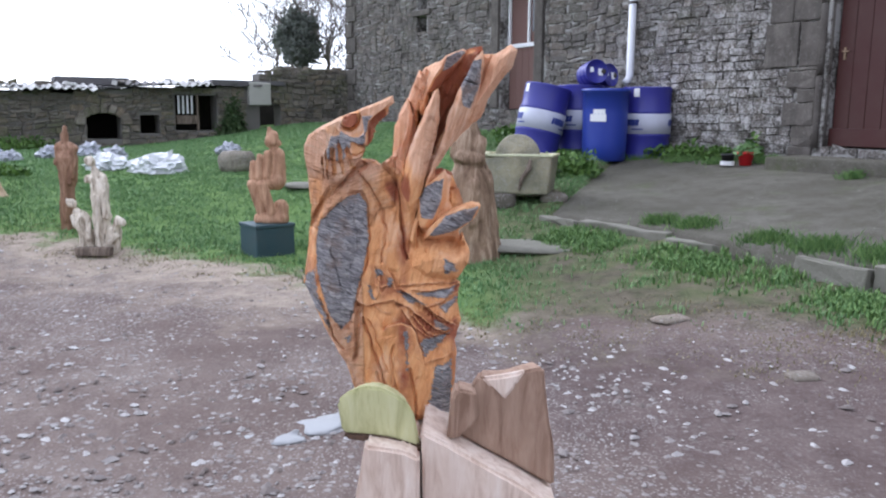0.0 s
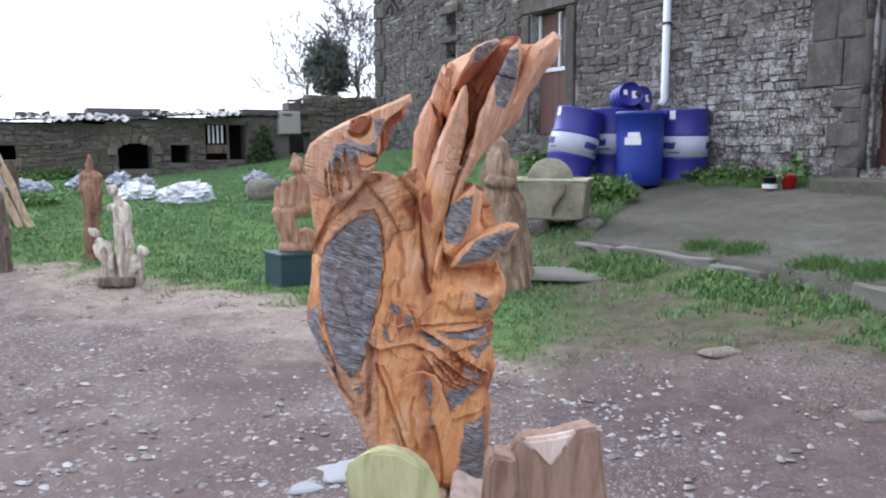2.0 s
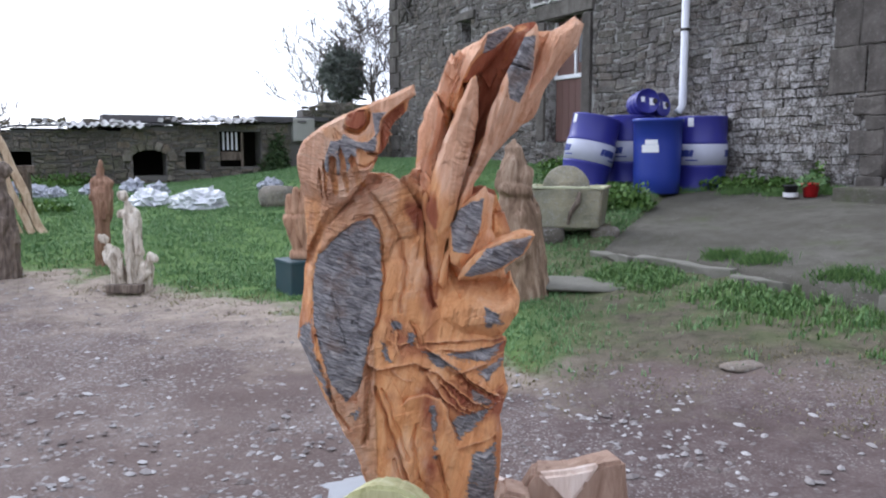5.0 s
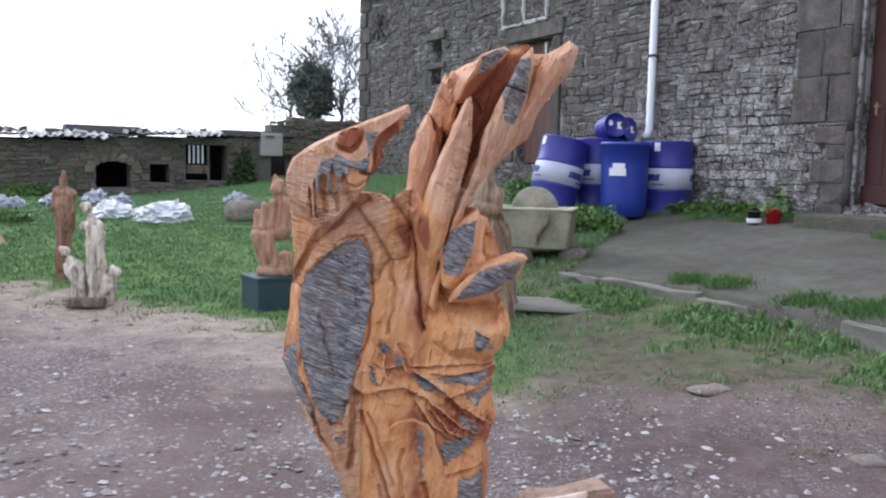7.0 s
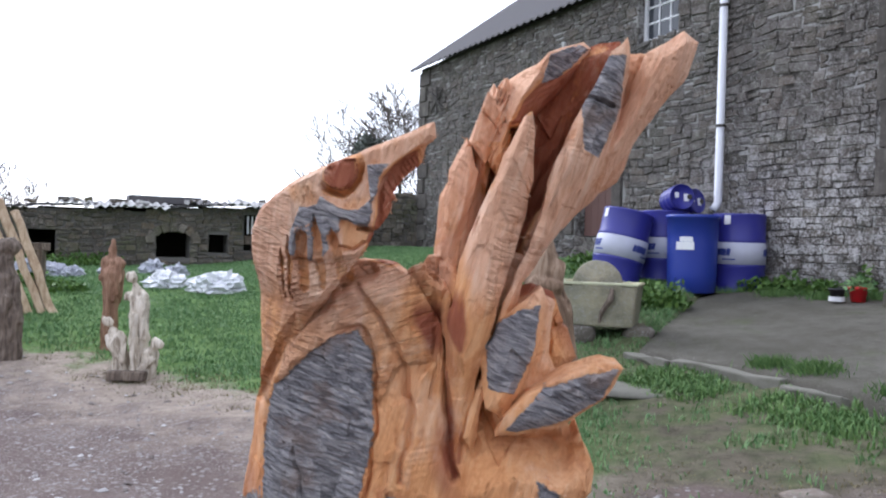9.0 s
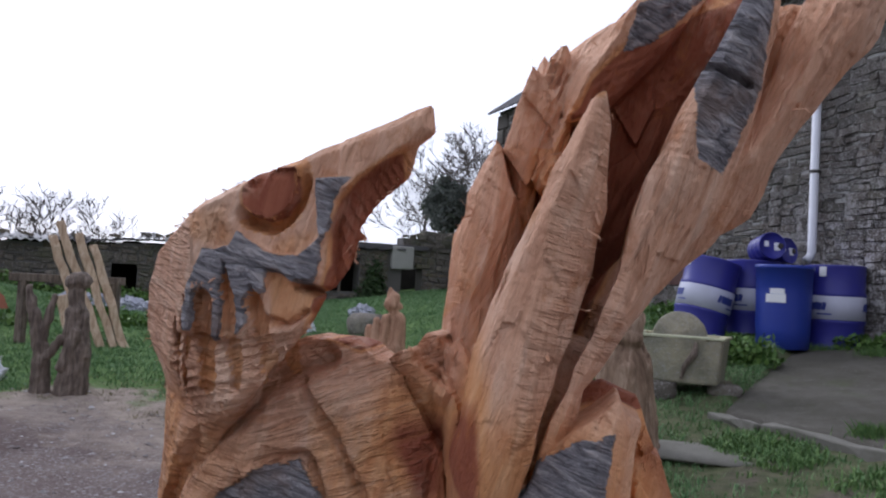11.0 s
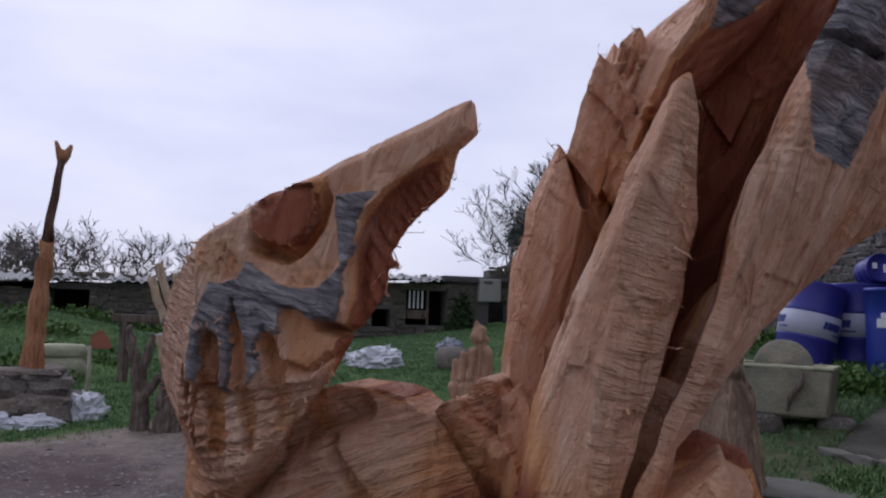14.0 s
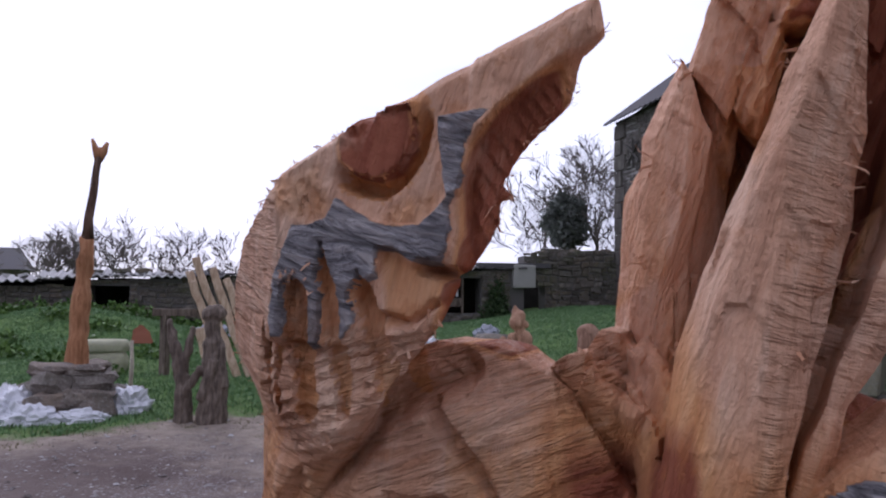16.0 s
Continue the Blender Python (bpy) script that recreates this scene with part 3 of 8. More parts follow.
def trodden(x, y):
    """How worn the turf is beside the apron, 0 to 1."""
    e = beyond_edge(x, y)
    patch = 0.5 + 0.5 * np.sin(x * 4.3 + 2.0 * np.sin(y * 2.9)) * np.sin(y * 5.1 - x * 1.7)
    d = (x - CORNER[0]) * OUT[0] + (y - CORNER[1]) * OUT[1]
    return smooth(0.25, 0.8, x) * smooth(3.22, 3.48, d) * smooth(-0.5, 0.0, e) * (0.55 + 0.45 * smooth(0.15, 0.5, patch))


def make_ground():
    xs = np.concatenate([np.linspace(-400, -16, 16)[:-1], np.arange(-16, 10, 0.14), np.linspace(10, 400, 16)[1:]])
    ys = np.concatenate([np.linspace(-300, -4, 12)[:-1], np.arange(-4, 20, 0.14), np.linspace(20, 900, 20)[1:]])
    gx, gy = np.meshgrid(xs, ys)
    x, y = gx.ravel(), gy.ravel()
    z = ground_z(x, y)
    near = (np.abs(x) < 20) & (y < 22) & (y > -5)
    rs = np.random.RandomState(5)
    z = z + np.where(near, rs.normal(0, 0.006, len(x)), 0)
    n, m = len(xs), len(ys)
    i = np.arange((m - 1) * (n - 1))
    r, c = i // (n - 1), i % (n - 1)
    f = np.stack([r * n + c, r * n + c + 1, (r + 1) * n + c + 1, (r + 1) * n + c], 1)
    data = mesh_from("ground", np.stack([x, y, z], 1), f, True)
    a = data.attributes.new("grass", "FLOAT", "POINT")
    e = beyond_edge(x, y)
    v = 0.5 + e * np.where(e < 0, 0.55 - 0.34 * smooth(0.3, -0.8, x), 0.55)
    worn = trodden(x, y) * 0.40
    a.data.foreach_set("value", np.clip(np.clip(v, 0, 0.92) - worn, 0, 1))
    a = data.attributes.new("worn", "FLOAT", "POINT")
    a.data.foreach_set("value", smooth(0.0, 0.6, x) * smooth(-1.0, -0.4, e))
    a = data.attributes.new("bare", "FLOAT", "POINT")
    a.data.foreach_set("value", smooth(-1.9, -1.2, e) * smooth(0.2, -0.25, e) * smooth(-0.4, 0.5, x))
    return tagged(part("ground", data, M_GROUND), "stony dirt yard that turns into rough grass", "ground", kind="structure")


make_ground()


def make_grass(name, label, count, mat, region, height, seed, clump=5, width=0.005):
    """Blades of grass in tufts, as one object of stuff. region gives a chance 0 to 1 for x, y."""
    rs = np.random.RandomState(seed)
    pts = []
    while sum(map(len, pts)) < count:
        x, y = rs.uniform(-11, 4.5, 40000), rs.uniform(2.2, 17.5, 40000)
        keep = (rs.uniform(size=40000) < region(x, y)) & (x * 0.9 > -y * 1.15 - 1) & (x < y * 0.62 + 0.6)
        pts.append(np.stack([x[keep], y[keep]], 1))
    p = np.repeat(np.concatenate(pts)[:count], clump, 0)
    n = len(p)
    p = p + rs.normal(0, 0.03, (n, 2))
    h = height * rs.uniform(0.45, 1.35, n)
    ang, lean = rs.uniform(0, 6.28, n), rs.uniform(0.15, 0.8, n)
    dx, dy = np.cos(ang), np.sin(ang)
    w = width * rs.uniform(0.7, 1.5, n)
    z = ground_z(p[:, 0], p[:, 1]) - 0.008
    b = np.stack([p[:, 0], p[:, 1], z], 1)
    side = np.stack([-dy * w, dx * w, 0 * w], 1)
    mid = b + np.stack([dx * lean * h * 0.3, dy * lean * h * 0.3, h * 0.6], 1)
    tip = b + np.stack([dx * lean * h, dy * lean * h, h * (1 - lean * 0.25)], 1)
    v = np.stack([b - side, b + side, mid + side * 0.7, mid - side * 0.7, tip], 1).reshape(-1, 3)
    k = np.arange(n)[:, None] * 5
    faces = np.concatenate([k + [0, 1, 2, 3]]).tolist() + (k + [3, 2, 4]).tolist()
    return tagged(part(name, mesh_from(name, v, faces), mat), label, "grass", kind="stuff")


def on_terrace(x, y):
    s = (x - CORNER[0]) * ALONG[0] + (y - CORNER[1]) * ALONG[1]
    d = (x - CORNER[0]) * OUT[0] + (y - CORNER[1]) * OUT[1]
    return (s > 9.0 + np.maximum(0, d - 0.8) * 0.75) & (d < 3.25) & (d > -0.1) | (d < -0.05) & (s > 0) | (s < -0.05)


def meadow(x, y):
    e = beyond_edge(x, y)
    worn = trodden(x, y)
    lump = 0.5 + 0.5 * np.sin(x * 2.1 + 1.3 * np.sin(y * 1.4)) * np.sin(y * 2.3 + x * 0.8)
    return np.clip(smooth(-0.1, 0.5, e) * (0.35 + 0.65 * lump) * (1 - 0.97 * worn), 0, 1) * ~on_terrace(x, y)


def fringe(x, y):
    e = beyond_edge(x, y)
    return smooth(-0.7, 0.0, e) * smooth(1.0, 0.1, e) * 0.6 * ~on_terrace(x, y)


# ---------------------------------------------------------------- masonry
def courses(length, low, high, gaps, seed, heights=(0.06, 0.17), widths=(0.12, 0.44)):
    """Rubble as (s0, s1, z0, z1): uneven blocks split again and again, left out in the gaps."""
    rs = random.Random(seed)
    cells = []

    def split(a, b, c, d):
        w, h = b - a, d - c
        top_h, top_w = rs.uniform(heights[0] + 0.04, heights[1]), rs.uniform(widths[0] + 0.1, widths[1])
        if h > top_h and h > 2 * heights[0] and (w < 3.2 * h or w <= top_w):
            m = c + h * rs.uniform(0.36, 0.64)
            split(a, b, c, m)
            split(a, b, m, d)
        elif w > top_w and w > 2 * widths[0]:
            m = a + w * rs.uniform(0.32, 0.68)
            split(a, m, c, d)
            split(m, b, c, d)
        else:
            cells.append((a, b, c, d))

    z = low
    while z < high:
        h = rs.uniform(0.26, 0.52)
        s = -rs.uniform(0, 1)
        while s < length:
            w = rs.uniform(0.7, 1.6)
            split(max(s, 0), min(s + w, length), z, min(z + h, high + 0.02))
            s += w
        z += h
    out = []
    for a, b, c, d in cells:
        for g0, g1, g2, g3 in gaps:
            if c < g3 - 0.02 and d > g2 + 0.02 and a < g1 and b > g0:
                left, right = max(0, g0 - a), max(0, b - g1)
                if left >= right:
                    b = g0
                else:
                    a = g1
        if b - a > 0.045 and d - c > 0.03:
            out.append((a, b, c, d))
    return out


def stone_shape(a, b, c, d, proud, rs, j=0.024, g=0.007, wave=0.045):
    """Vertices of one stone: a back rim, a chamfered rim and a smaller, uneven front."""
    q = [(a + g, c + g), (b - g, c + g), (b - g, d - g), (a + g, d - g)]
    q = [(x + rs.uniform(-j, j), z + rs.uniform(-j, j) + wave * math.sin(2.3 * x + 1.7 * z) * math.sin(0.9 * x - 4 * z)) for x, z in q]
    mx, mz = (a + b) / 2, (c + d) / 2
    v = [(x, 0.02, z) for x, z in q] + [(x, -proud * 0.45, z) for x, z in q]
    for x, z in q:
        k = rs.uniform(0.78, 0.92)
        v.append((mx + (x - mx) * (k + 0.03), -proud * rs.uniform(0.75, 1.25), mz + (z - mz) * k))
    return v


STONE_FACES = [(8, 9, 10, 11)] + [(i, (i + 1) % 4, 4 + (i + 1) % 4, 4 + i) for i in range(4)] + [(4 + i, 4 + (i + 1) % 4, 8 + (i + 1) % 4, 8 + i) for i in range(4)]


def stone_sheet(name, stones, mat, parent, matrix, seed, proud=(0.006, 0.026), label=""):
    rs = random.Random(seed)
    v, f = [], []
    for st in stones:
        o = len(v)
        v += stone_shape(*st, rs.uniform(*proud), rs)
        f += [tuple(o + i for i in q) for q in STONE_FACES]
    return tagged(part(name, mesh_from(name, v, f), mat, parent, label), kind="stuff")


def wall_core(length, low, high, thick, gaps, y0=0.0):
    """A wall with openings cut right through it, made of butting blocks."""
    ss = sorted({0, length, *[g for q in gaps for g in q[:2]]})
    bm = bmesh.new()
    for a, b in zip(ss, ss[1:]):
        zs = [low]
        for g in sorted((q for q in gaps if q[0] < b - 1e-6 and q[1] > a + 1e-6), key=lambda q: q[2]):
            zs += [g[2], g[3]]
        zs.append(high)
        for c, d in zip(zs[::2], zs[1::2]):
            if d - c > 1e-4:
                box(bm, a, b, y0, y0 + thick, c, d)
    return bm


# ---------------------------------------------------------------- house
EAVE = 4.72
HOUSE_GAPS = [(11.22, 12.24, 0.78, 2.95), (5.63, 6.5, 1.17, 3.02), (3.0, 3.34, 2.98, 3.37), (3.0, 3.34, 2.58, 2.86), (6.95, 7.72, 3.8, 4.58)]
house = new("farmhouse")
house.matrix_basis = HOUSE
tagged(house, "old two-storey farmhouse of dark rubble stone with a low roof", "house", kind="structure")
wall_front = part("wall_front", wall_core(17.0, 0.2, EAVE - 0.05, 0.5, HOUSE_GAPS), M_LIMEMORTAR, house)
bm = bmesh.new()
box(bm, 0.0, 0.5, 0.5, 7.5, 0.2, EAVE - 0.05)
box(bm, 16.5, 17.0, 0.5, 7.5, 0.2, EAVE - 0.05)
box(bm, 0.5, 16.5, 7.0, 7.5, 0.2, EAVE - 0.05)
for x in (0.0, 16.5):
    vs = [bm.verts.new((x + dx, y, z)) for dx in (0, 0.5) for y, z in ((0.05, EAVE - 0.046), (7.45, EAVE - 0.046), (3.75, EAVE + 2.7))]
    bm.faces.new(vs[:3])
    bm.faces.new(vs[3:][::-1])
    for i in range(3):
        bm.faces.new((vs[i], vs[(i + 1) % 3], vs[3 + (i + 1) % 3], vs[3 + i]))
part("gable_wall", bm, M_MORTAR, house)
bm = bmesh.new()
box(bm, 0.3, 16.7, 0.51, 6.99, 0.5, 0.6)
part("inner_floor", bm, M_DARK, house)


def roof_sheet():
    """Corrugated sheets on both slopes, with a ragged eave."""
    v, f = [], []
    n = 340
    for side in (0, 1):
        for i in range(n + 1):
            s = -0.18 + 17.4 * i / n
            w = 0.022 * math.sin(i * math.pi * 0.5)
            for k, (y, z) in enumerate(((-0.22, EAVE - 0.06), (3.75, EAVE + 2.86))):
                yy = y if side == 0 else 7.5 - y
                v.append((s, yy, z + w))
                v.append((s, yy, z + w + 0.03))
    for side in (0, 1):
        o = side * 4 * (n + 1)
        for i in range(n):
            a, b = o + 4 * i, o + 4 * (i + 1)
            f += [(a, b, b + 2, a + 2), (a + 1, a + 3, b + 3, b + 1), (a, a + 1, b + 1, b)]
        a, b = o, o + 4 * n
        f += [(a, a + 2, a + 3, a + 1), (b, b + 1, b + 3, b + 2)]
    return mesh_from("roof", v, f)


part("roof", roof_sheet(), M_SLATE, house, "dark corrugated roof with a ragged eave")
bm = bmesh.new()
box(bm, 0.0, 17.0, -0.02, 0.12, EAVE - 0.05, EAVE - 0.002)
part("wall_plate", bm, M_IRON, house)

# dressed stones round the big door
rs = random.Random(3)
jamb_stones = []
z = 0.62
while z < 1.58:
    h = rs.uniform(0.14, 0.30)
    jamb_stones.append((10.86 + rs.uniform(-0.10, 0.08), 11.13, z, min(z + h, 1.6)))
    z += h
z = 1.6
while z < 4.2:
    h = rs.uniform(0.24, 0.50)
    m = rs.choice((10.82, 10.90, 10.98))
    for a, b in ((10.50 + rs.uniform(-0.06, 0.08), m), (m + 0.006, 11.13)):
        jamb_stones.append((a, b, z, z + h))
    z += h
for a, b, c, d in jamb_stones:
    bm = bmesh.new()
    box(bm, a + 0.003, b - 0.003, -rs.uniform(0.026, 0.042), -0.002, c + 0.002, d - 0.002, 0.014)
    bmesh.ops.subdivide_edges(bm, edges=[e for e in bm.edges if e.calc_length() > 0.10], cuts=2)
    jitter(bm, 0.024 if c < 1.58 else 0.016, 8, a + c)
    part("jamb_stone", bm, M_ASHLAR, wall_front)
# moulded edge of the doorway: rolls cut in tall stones
z = 0.78
while z < 2.96:
    h = min(rs.uniform(0.45, 0.75), 2.98 - z)
    if h < 0.12:
        break
    bm = bmesh.new()
    for px, py, r in ((11.155, -0.012, 0.036), (11.20, 0.045, 0.030)):
        tube(bm, [(px, py, z + 0.004 + (h - 0.008) * i / 4) for i in range(5)], [r] * 5, 12)
    jitter(bm, 0.008, 9, z)
    part("moulding", bm, M_ASHLAR, wall_front, "worn rounded stone moulding of the door frame", None, True)
    z += h
for a, b, c, d in ((10.60, 11.3, 3.0, 3.36), (11.306, 12.1, 3.0, 3.42), (12.106, 12.9, 3.0, 3.4), (12.28, 12.9, 0.62, 1.4), (12.28, 12.9, 1.42, 2.2), (12.28, 12.9, 2.22, 2.98)):
    bm = bmesh.new()
    box(bm, a, b, -0.05, -0.002, c + 0.006, d, 0.014)
    bmesh.ops.subdivide_edges(bm, edges=[e for e in bm.edges if e.calc_length() > 0.10], cuts=2)
    jitter(bm, 0.014, 8, a + c)
    part("jamb_stone", bm, M_ASHLAR, wall_front)
# quoins and lintels
for i in range(12):
    bm = bmesh.new()
    w = 0.45 if i % 2 else 0.28
    box(bm, -0.03, w, -0.05, 0.25, 0.75 + i * 0.325, 0.75 + i * 0.325 + 0.31, 0.02)
    jitter(bm, 0.012, 4, i)
    part("quoin", bm, M_ASHLAR, wall_front)
for a, b, c, d in ((5.4, 6.75, 3.03, 3.25), (2.85, 3.5, 3.38, 3.52), (2.85, 3.5, 2.87, 2.97), (6.52, 6.72, 1.2, 3.0), (5.42, 5.61, 1.2, 3.0)):
    bm = bmesh.new()
    box(bm, a, b, -0.05, 0.1, c, d, 0.015)
    jitter(bm, 0.008, 4, a)
    part("lintel" if b - a > 0.4 else "jamb_stone", bm, M_ASHLAR, wall_front)

# main door
door_1 = new("door_1")
door_1.matrix_basis = HOUSE
tagged(door_1, "closed red-brown painted wooden door with a tarnished handle", "door", kind="structure")
for i in range(6):
    bm = bmesh.new()
    box(bm, 11.24 + i * 0.165, 11.24 + i * 0.165 + 0.161, 0.14, 0.18, 0.84, 2.93, 0.005)
    part("plank", bm, M_DOOR, door_1)
bm = bmesh.new()
box(bm, 11.22, 12.24, 0.11, 0.142, 0.80, 0.98, 0.006)
part("kick_board", bm, M_DOOR, door_1)
bm = bmesh.new()
box(bm, 11.30, 11.325, 0.125, 0.14, 1.66, 1.78, 0.004)
tube(bm, [(11.3125, 0.13, 1.74), (11.3125, 0.09, 1.74), (11.38, 0.085, 1.735)], 0.009, 8)
part("door_handle", bm, M_BRASS, door_1, "small tarnished lever handle")
bm = bmesh.new()
box(bm, 11.22, 12.24, 0.184, 0.5, 0.79, 0.80)
part("threshold", bm, M_CONC, door_1)

# boarded door with glazed top
door_2 = new("door_2")
door_2.matrix_basis = HOUSE
tagged(door_2, "faded brown half-glazed old door with white glazing bars", "door", kind="structure")
for i in range(5):
    bm = bmesh.new()
    box(bm, 5.66 + i * 0.163, 5.66 + i * 0.163 + 0.158, 0.16, 0.20, 1.19, 2.13, 0.005)
    part("plank", bm, M_DOOR2, door_2)
bm = bmesh.new()
box(bm, 5.64, 6.49, 0.17, 0.19, 2.19, 3.0)
part("panel", bm, M_DOOR2, door_2)
for a, b, c, d in ((5.64, 6.49, 2.13, 2.19), (6.14, 6.18, 2.19, 3.0), (5.64, 5.69, 2.19, 3.0)):
    bm = bmesh.new()
    box(bm, a, b, 0.13, 0.168, c, d, 0.006)
    part("glazing_bar", bm, M_WHITE, door_2)
bm = bmesh.new()
box(bm, 6.22, 6.40, 0.16, 0.169, 2.35, 2.9)
part("pane", bm, M_GLASS, door_2)

# upper window
window_1 = new("window_1")
window_1.matrix_basis = HOUSE
tagged(window_1, "small white wooden window with six panes", "window", kind="structure")
bm = bmesh.new()
for a, b, c, d in ((6.95, 7.01, 3.8, 4.58), (7.66, 7.72, 3.8, 4.58), (7.01, 7.66, 3.8, 3.87), (7.01, 7.66, 4.52, 4.58)):
    box(bm, a, b, 0.10, 0.17, c, d, 0.006)
part("window_frame", bm, M_WHITE, window_1)
for a, b, c, d in ((7.215, 7.24, 3.87, 4.52), (7.43, 7.455, 3.87, 4.52), (7.01, 7.66, 4.075, 4.1), (7.01, 7.66, 4.29, 4.315)):
    bm = bmesh.new()
    box(bm, a, b, 0.12 if c < 3.9 and d > 4.4 else 0.123, 0.15, c, d, 0.003)
    part("glazing_bar", bm, M_WHITE, window_1)
for a, b in ((7.012, 7.213), (7.242, 7.428), (7.457, 7.658)):
    for c, d in ((3.872, 4.073), (4.102, 4.288), (4.317, 4.518)):
        bm = bmesh.new()
        box(bm, a, b, 0.132, 0.138, c, d)
        part("pane", bm, M_GLASS, window_1)
# lime strips of a blocked opening above the half-glazed door
for a, b, c, d in ((5.24, 5.29, 3.26, 4.2), (5.80, 5.84, 3.26, 4.0), (5.29, 5.80, 3.27, 3.31), (5.84, 6.40, 3.27, 3.32), (6.36, 6.40, 3.32, 3.8)):
    bm = bmesh.new()
    box(bm, a, b, -0.06, -0.01, c, d, 0.01)
    bmesh.ops.subdivide_edges(bm, edges=[e for e in bm.edges if e.calc_length() > 0.2], cuts=9)
    jitter(bm, 0.035, 12, a)
    part("lime_strip", bm, M_LIME, wall_front, "flaking white lime wash strip")
bm = bmesh.new()
for q in ((0.62, 4.12, 1.12, 3.72), (0.62, 3.72, 1.12, 4.12), (0.87, 4.2, 0.87, 3.65)):
    tube(bm, [(q[0], -0.06, q[1]), (q[2], -0.06, q[3])], 0.022, 6)
part("wall_anchor", bm, M_IRON, wall_front, "rusty iron cross-shaped wall anchor")

# rain pipe
bm = bmesh.new()
tube(bm, [(8.58, -0.1, EAVE - 0.07), (8.58, -0.1, 1.60), (8.575, -0.125, 1.545), (8.565, -0.17, 1.50)], 0.047, 16)
pipe = tagged(part("rain_pipe", bm, M_PVC, None, "", HOUSE, True), "white plastic rain pipe fixed to the wall", "rain pipe")
for z in (2.48, 3.9):
    bm = bmesh.new()
    lathe(bm, [(0.05, z), (0.058, z + 0.004), (0.058, z + 0.03), (0.05, z + 0.034)], 20, Matrix.Translation((8.58, -0.1, 0)))
    box(bm, 8.565, 8.595, -0.06, 0.0, z + 0.005, z + 0.03)
    part("pipe_clip", bm, M_IRON, pipe)

# door step
bm = bmesh.new()
box(bm, 11.0, 13.2, -0.58, -0.06, 0.42, 0.70, 0.02)
bmesh.ops.subdivide_edges(bm, edges=[e for e in bm.edges if e.calc_length() > 0.3], cuts=5)
jitter(bm, 0.012, 3, 2)
tagged(part("door_step", bm, M_CONC, None, "", HOUSE), "low worn concrete door step", "step", kind="structure")


# ---------------------------------------------------------------- terrace
def make_terrace():
    """Concrete apron that falls from the house towards the yard."""
    bm = bmesh.new()
    ns, nd = 40, 22
    rows = []
    for j in range(nd + 1):
        row = []
        for i in range(ns + 1):
            d = 0.002 + 3.05 * j / nd
            s0 = 9.0 + max(0, d - 0.8) * 0.75
            s = s0 + (17 - s0) * i / ns
            x, y = house_xy(s, d)
            z = 0.645 - 0.135 * d + 0.012 * noise.noise(Vector((x * 1.4, y * 1.4, 0)))
            row.append(bm.verts.new((x, y, z)))
        rows.append(row)
    for a, b in zip(rows, rows[1:]):
        for i in range(ns):
            bm.faces.new((a[i], a[i + 1], b[i + 1], b[i]))
    bmesh.ops.recalc_face_normals(bm, faces=bm.faces)
    ext = bmesh.ops.extrude_face_region(bm, geom=bm.faces[:])
    for v in ext["geom"]:
        if isinstance(v, bmesh.types.BMVert):
            v.co.z -= 0.35
    return tagged(part("terrace", bm, M_CONC, None, "", None, True), "sloping dirty concrete apron in front of the house", "pavement", kind="structure")


make_terrace()
rs = random.Random(8)
kerb = tagged(new("kerb"), "broken row of pale kerb stones along the apron", "kerb", kind="structure")
s = 10.65
while s < 16.5:
    w = rs.uniform(0.35, 0.95)
    x, y = house_xy(s + w / 2, 3.12 + rs.uniform(-0.03, 0.03))
    bm = bmesh.new()
    box(bm, -w / 2 + 0.008, w / 2 - 0.008, -0.045, 0.040, -0.28, 0.0, 0.012)
    bmesh.ops.subdivide_edges(bm, edges=[e for e in bm.edges if e.calc_length() > 0.1], cuts=3)
    jitter(bm, 0.022, 8, s)
    ang = math.degrees(math.atan2(ALONG[1], ALONG[0])) + rs.uniform(-3, 3)
    if rs.random() > 0.2:
        part("kerb_stone", bm, M_KERB, kerb, "", pose(x, y, 0.25 + rs.uniform(-0.035, 0.02), rs.uniform(-4, 4), 0, ang))
    s += w

# ---------------------------------------------------------------- farm wall with sheds
FARM_GAPS = [(1.57, 2.02, 0.3, 1.28), (2.9, 3.72, 0.75, 1.44), (4.73, 5.33, 0.60, 1.09), (4.02, 4.38, 0.70, 1.05), (7.0, 7.44, 0.2, 1.06), (9.45, 10.1, 0.85, 1.22)]
FARM_TOP = lambda q: 1.66 - 0.040 * max(0, q - 2.3)
farm = new("farm_wall")
farm.matrix_basis = FARM
tagged(farm, "low ruined row of stone sheds with dark openings", "wall", kind="structure")
low_core = part("wall_low", wall_core(10.9, 0.0, 1.16, 0.45, [tuple(g[:3]) + (min(g[3], 1.16),) for g in [(a - 2.3, b - 2.3, c, d) for a, b, c, d in FARM_GAPS if a > 2.3]]), M_MORTAR, farm, "", Matrix.Translation((2.3, 0, 0)))
bm = bmesh.new()
for a, b in ((2.3, 2.9), (3.72, 4.7), (4.7, 5.4), (5.4, 7.4), (7.4, 9.45)):
    box(bm, a, b, 0, 0.45, 1.161, FARM_TOP(b) - 0.02)
box(bm, 2.9, 3.72, 0, 0.45, 1.445, FARM_TOP(3.72) - 0.02)
box(bm, 9.45, 10.1, 0, 0.45, 1.222, FARM_TOP(10.1) - 0.02)
box(bm, 10.1, 13.2, 0, 0.45, 1.161, FARM_TOP(13.2) - 0.02)
part("wall_upper", bm, M_MORTAR, farm)
bm = bmesh.new()
box(bm, 0.0, 1.57, 0, 0.4, 0.3, 1.96)
box(bm, 1.57, 2.02, 0, 0.4, 1.28, 1.9)
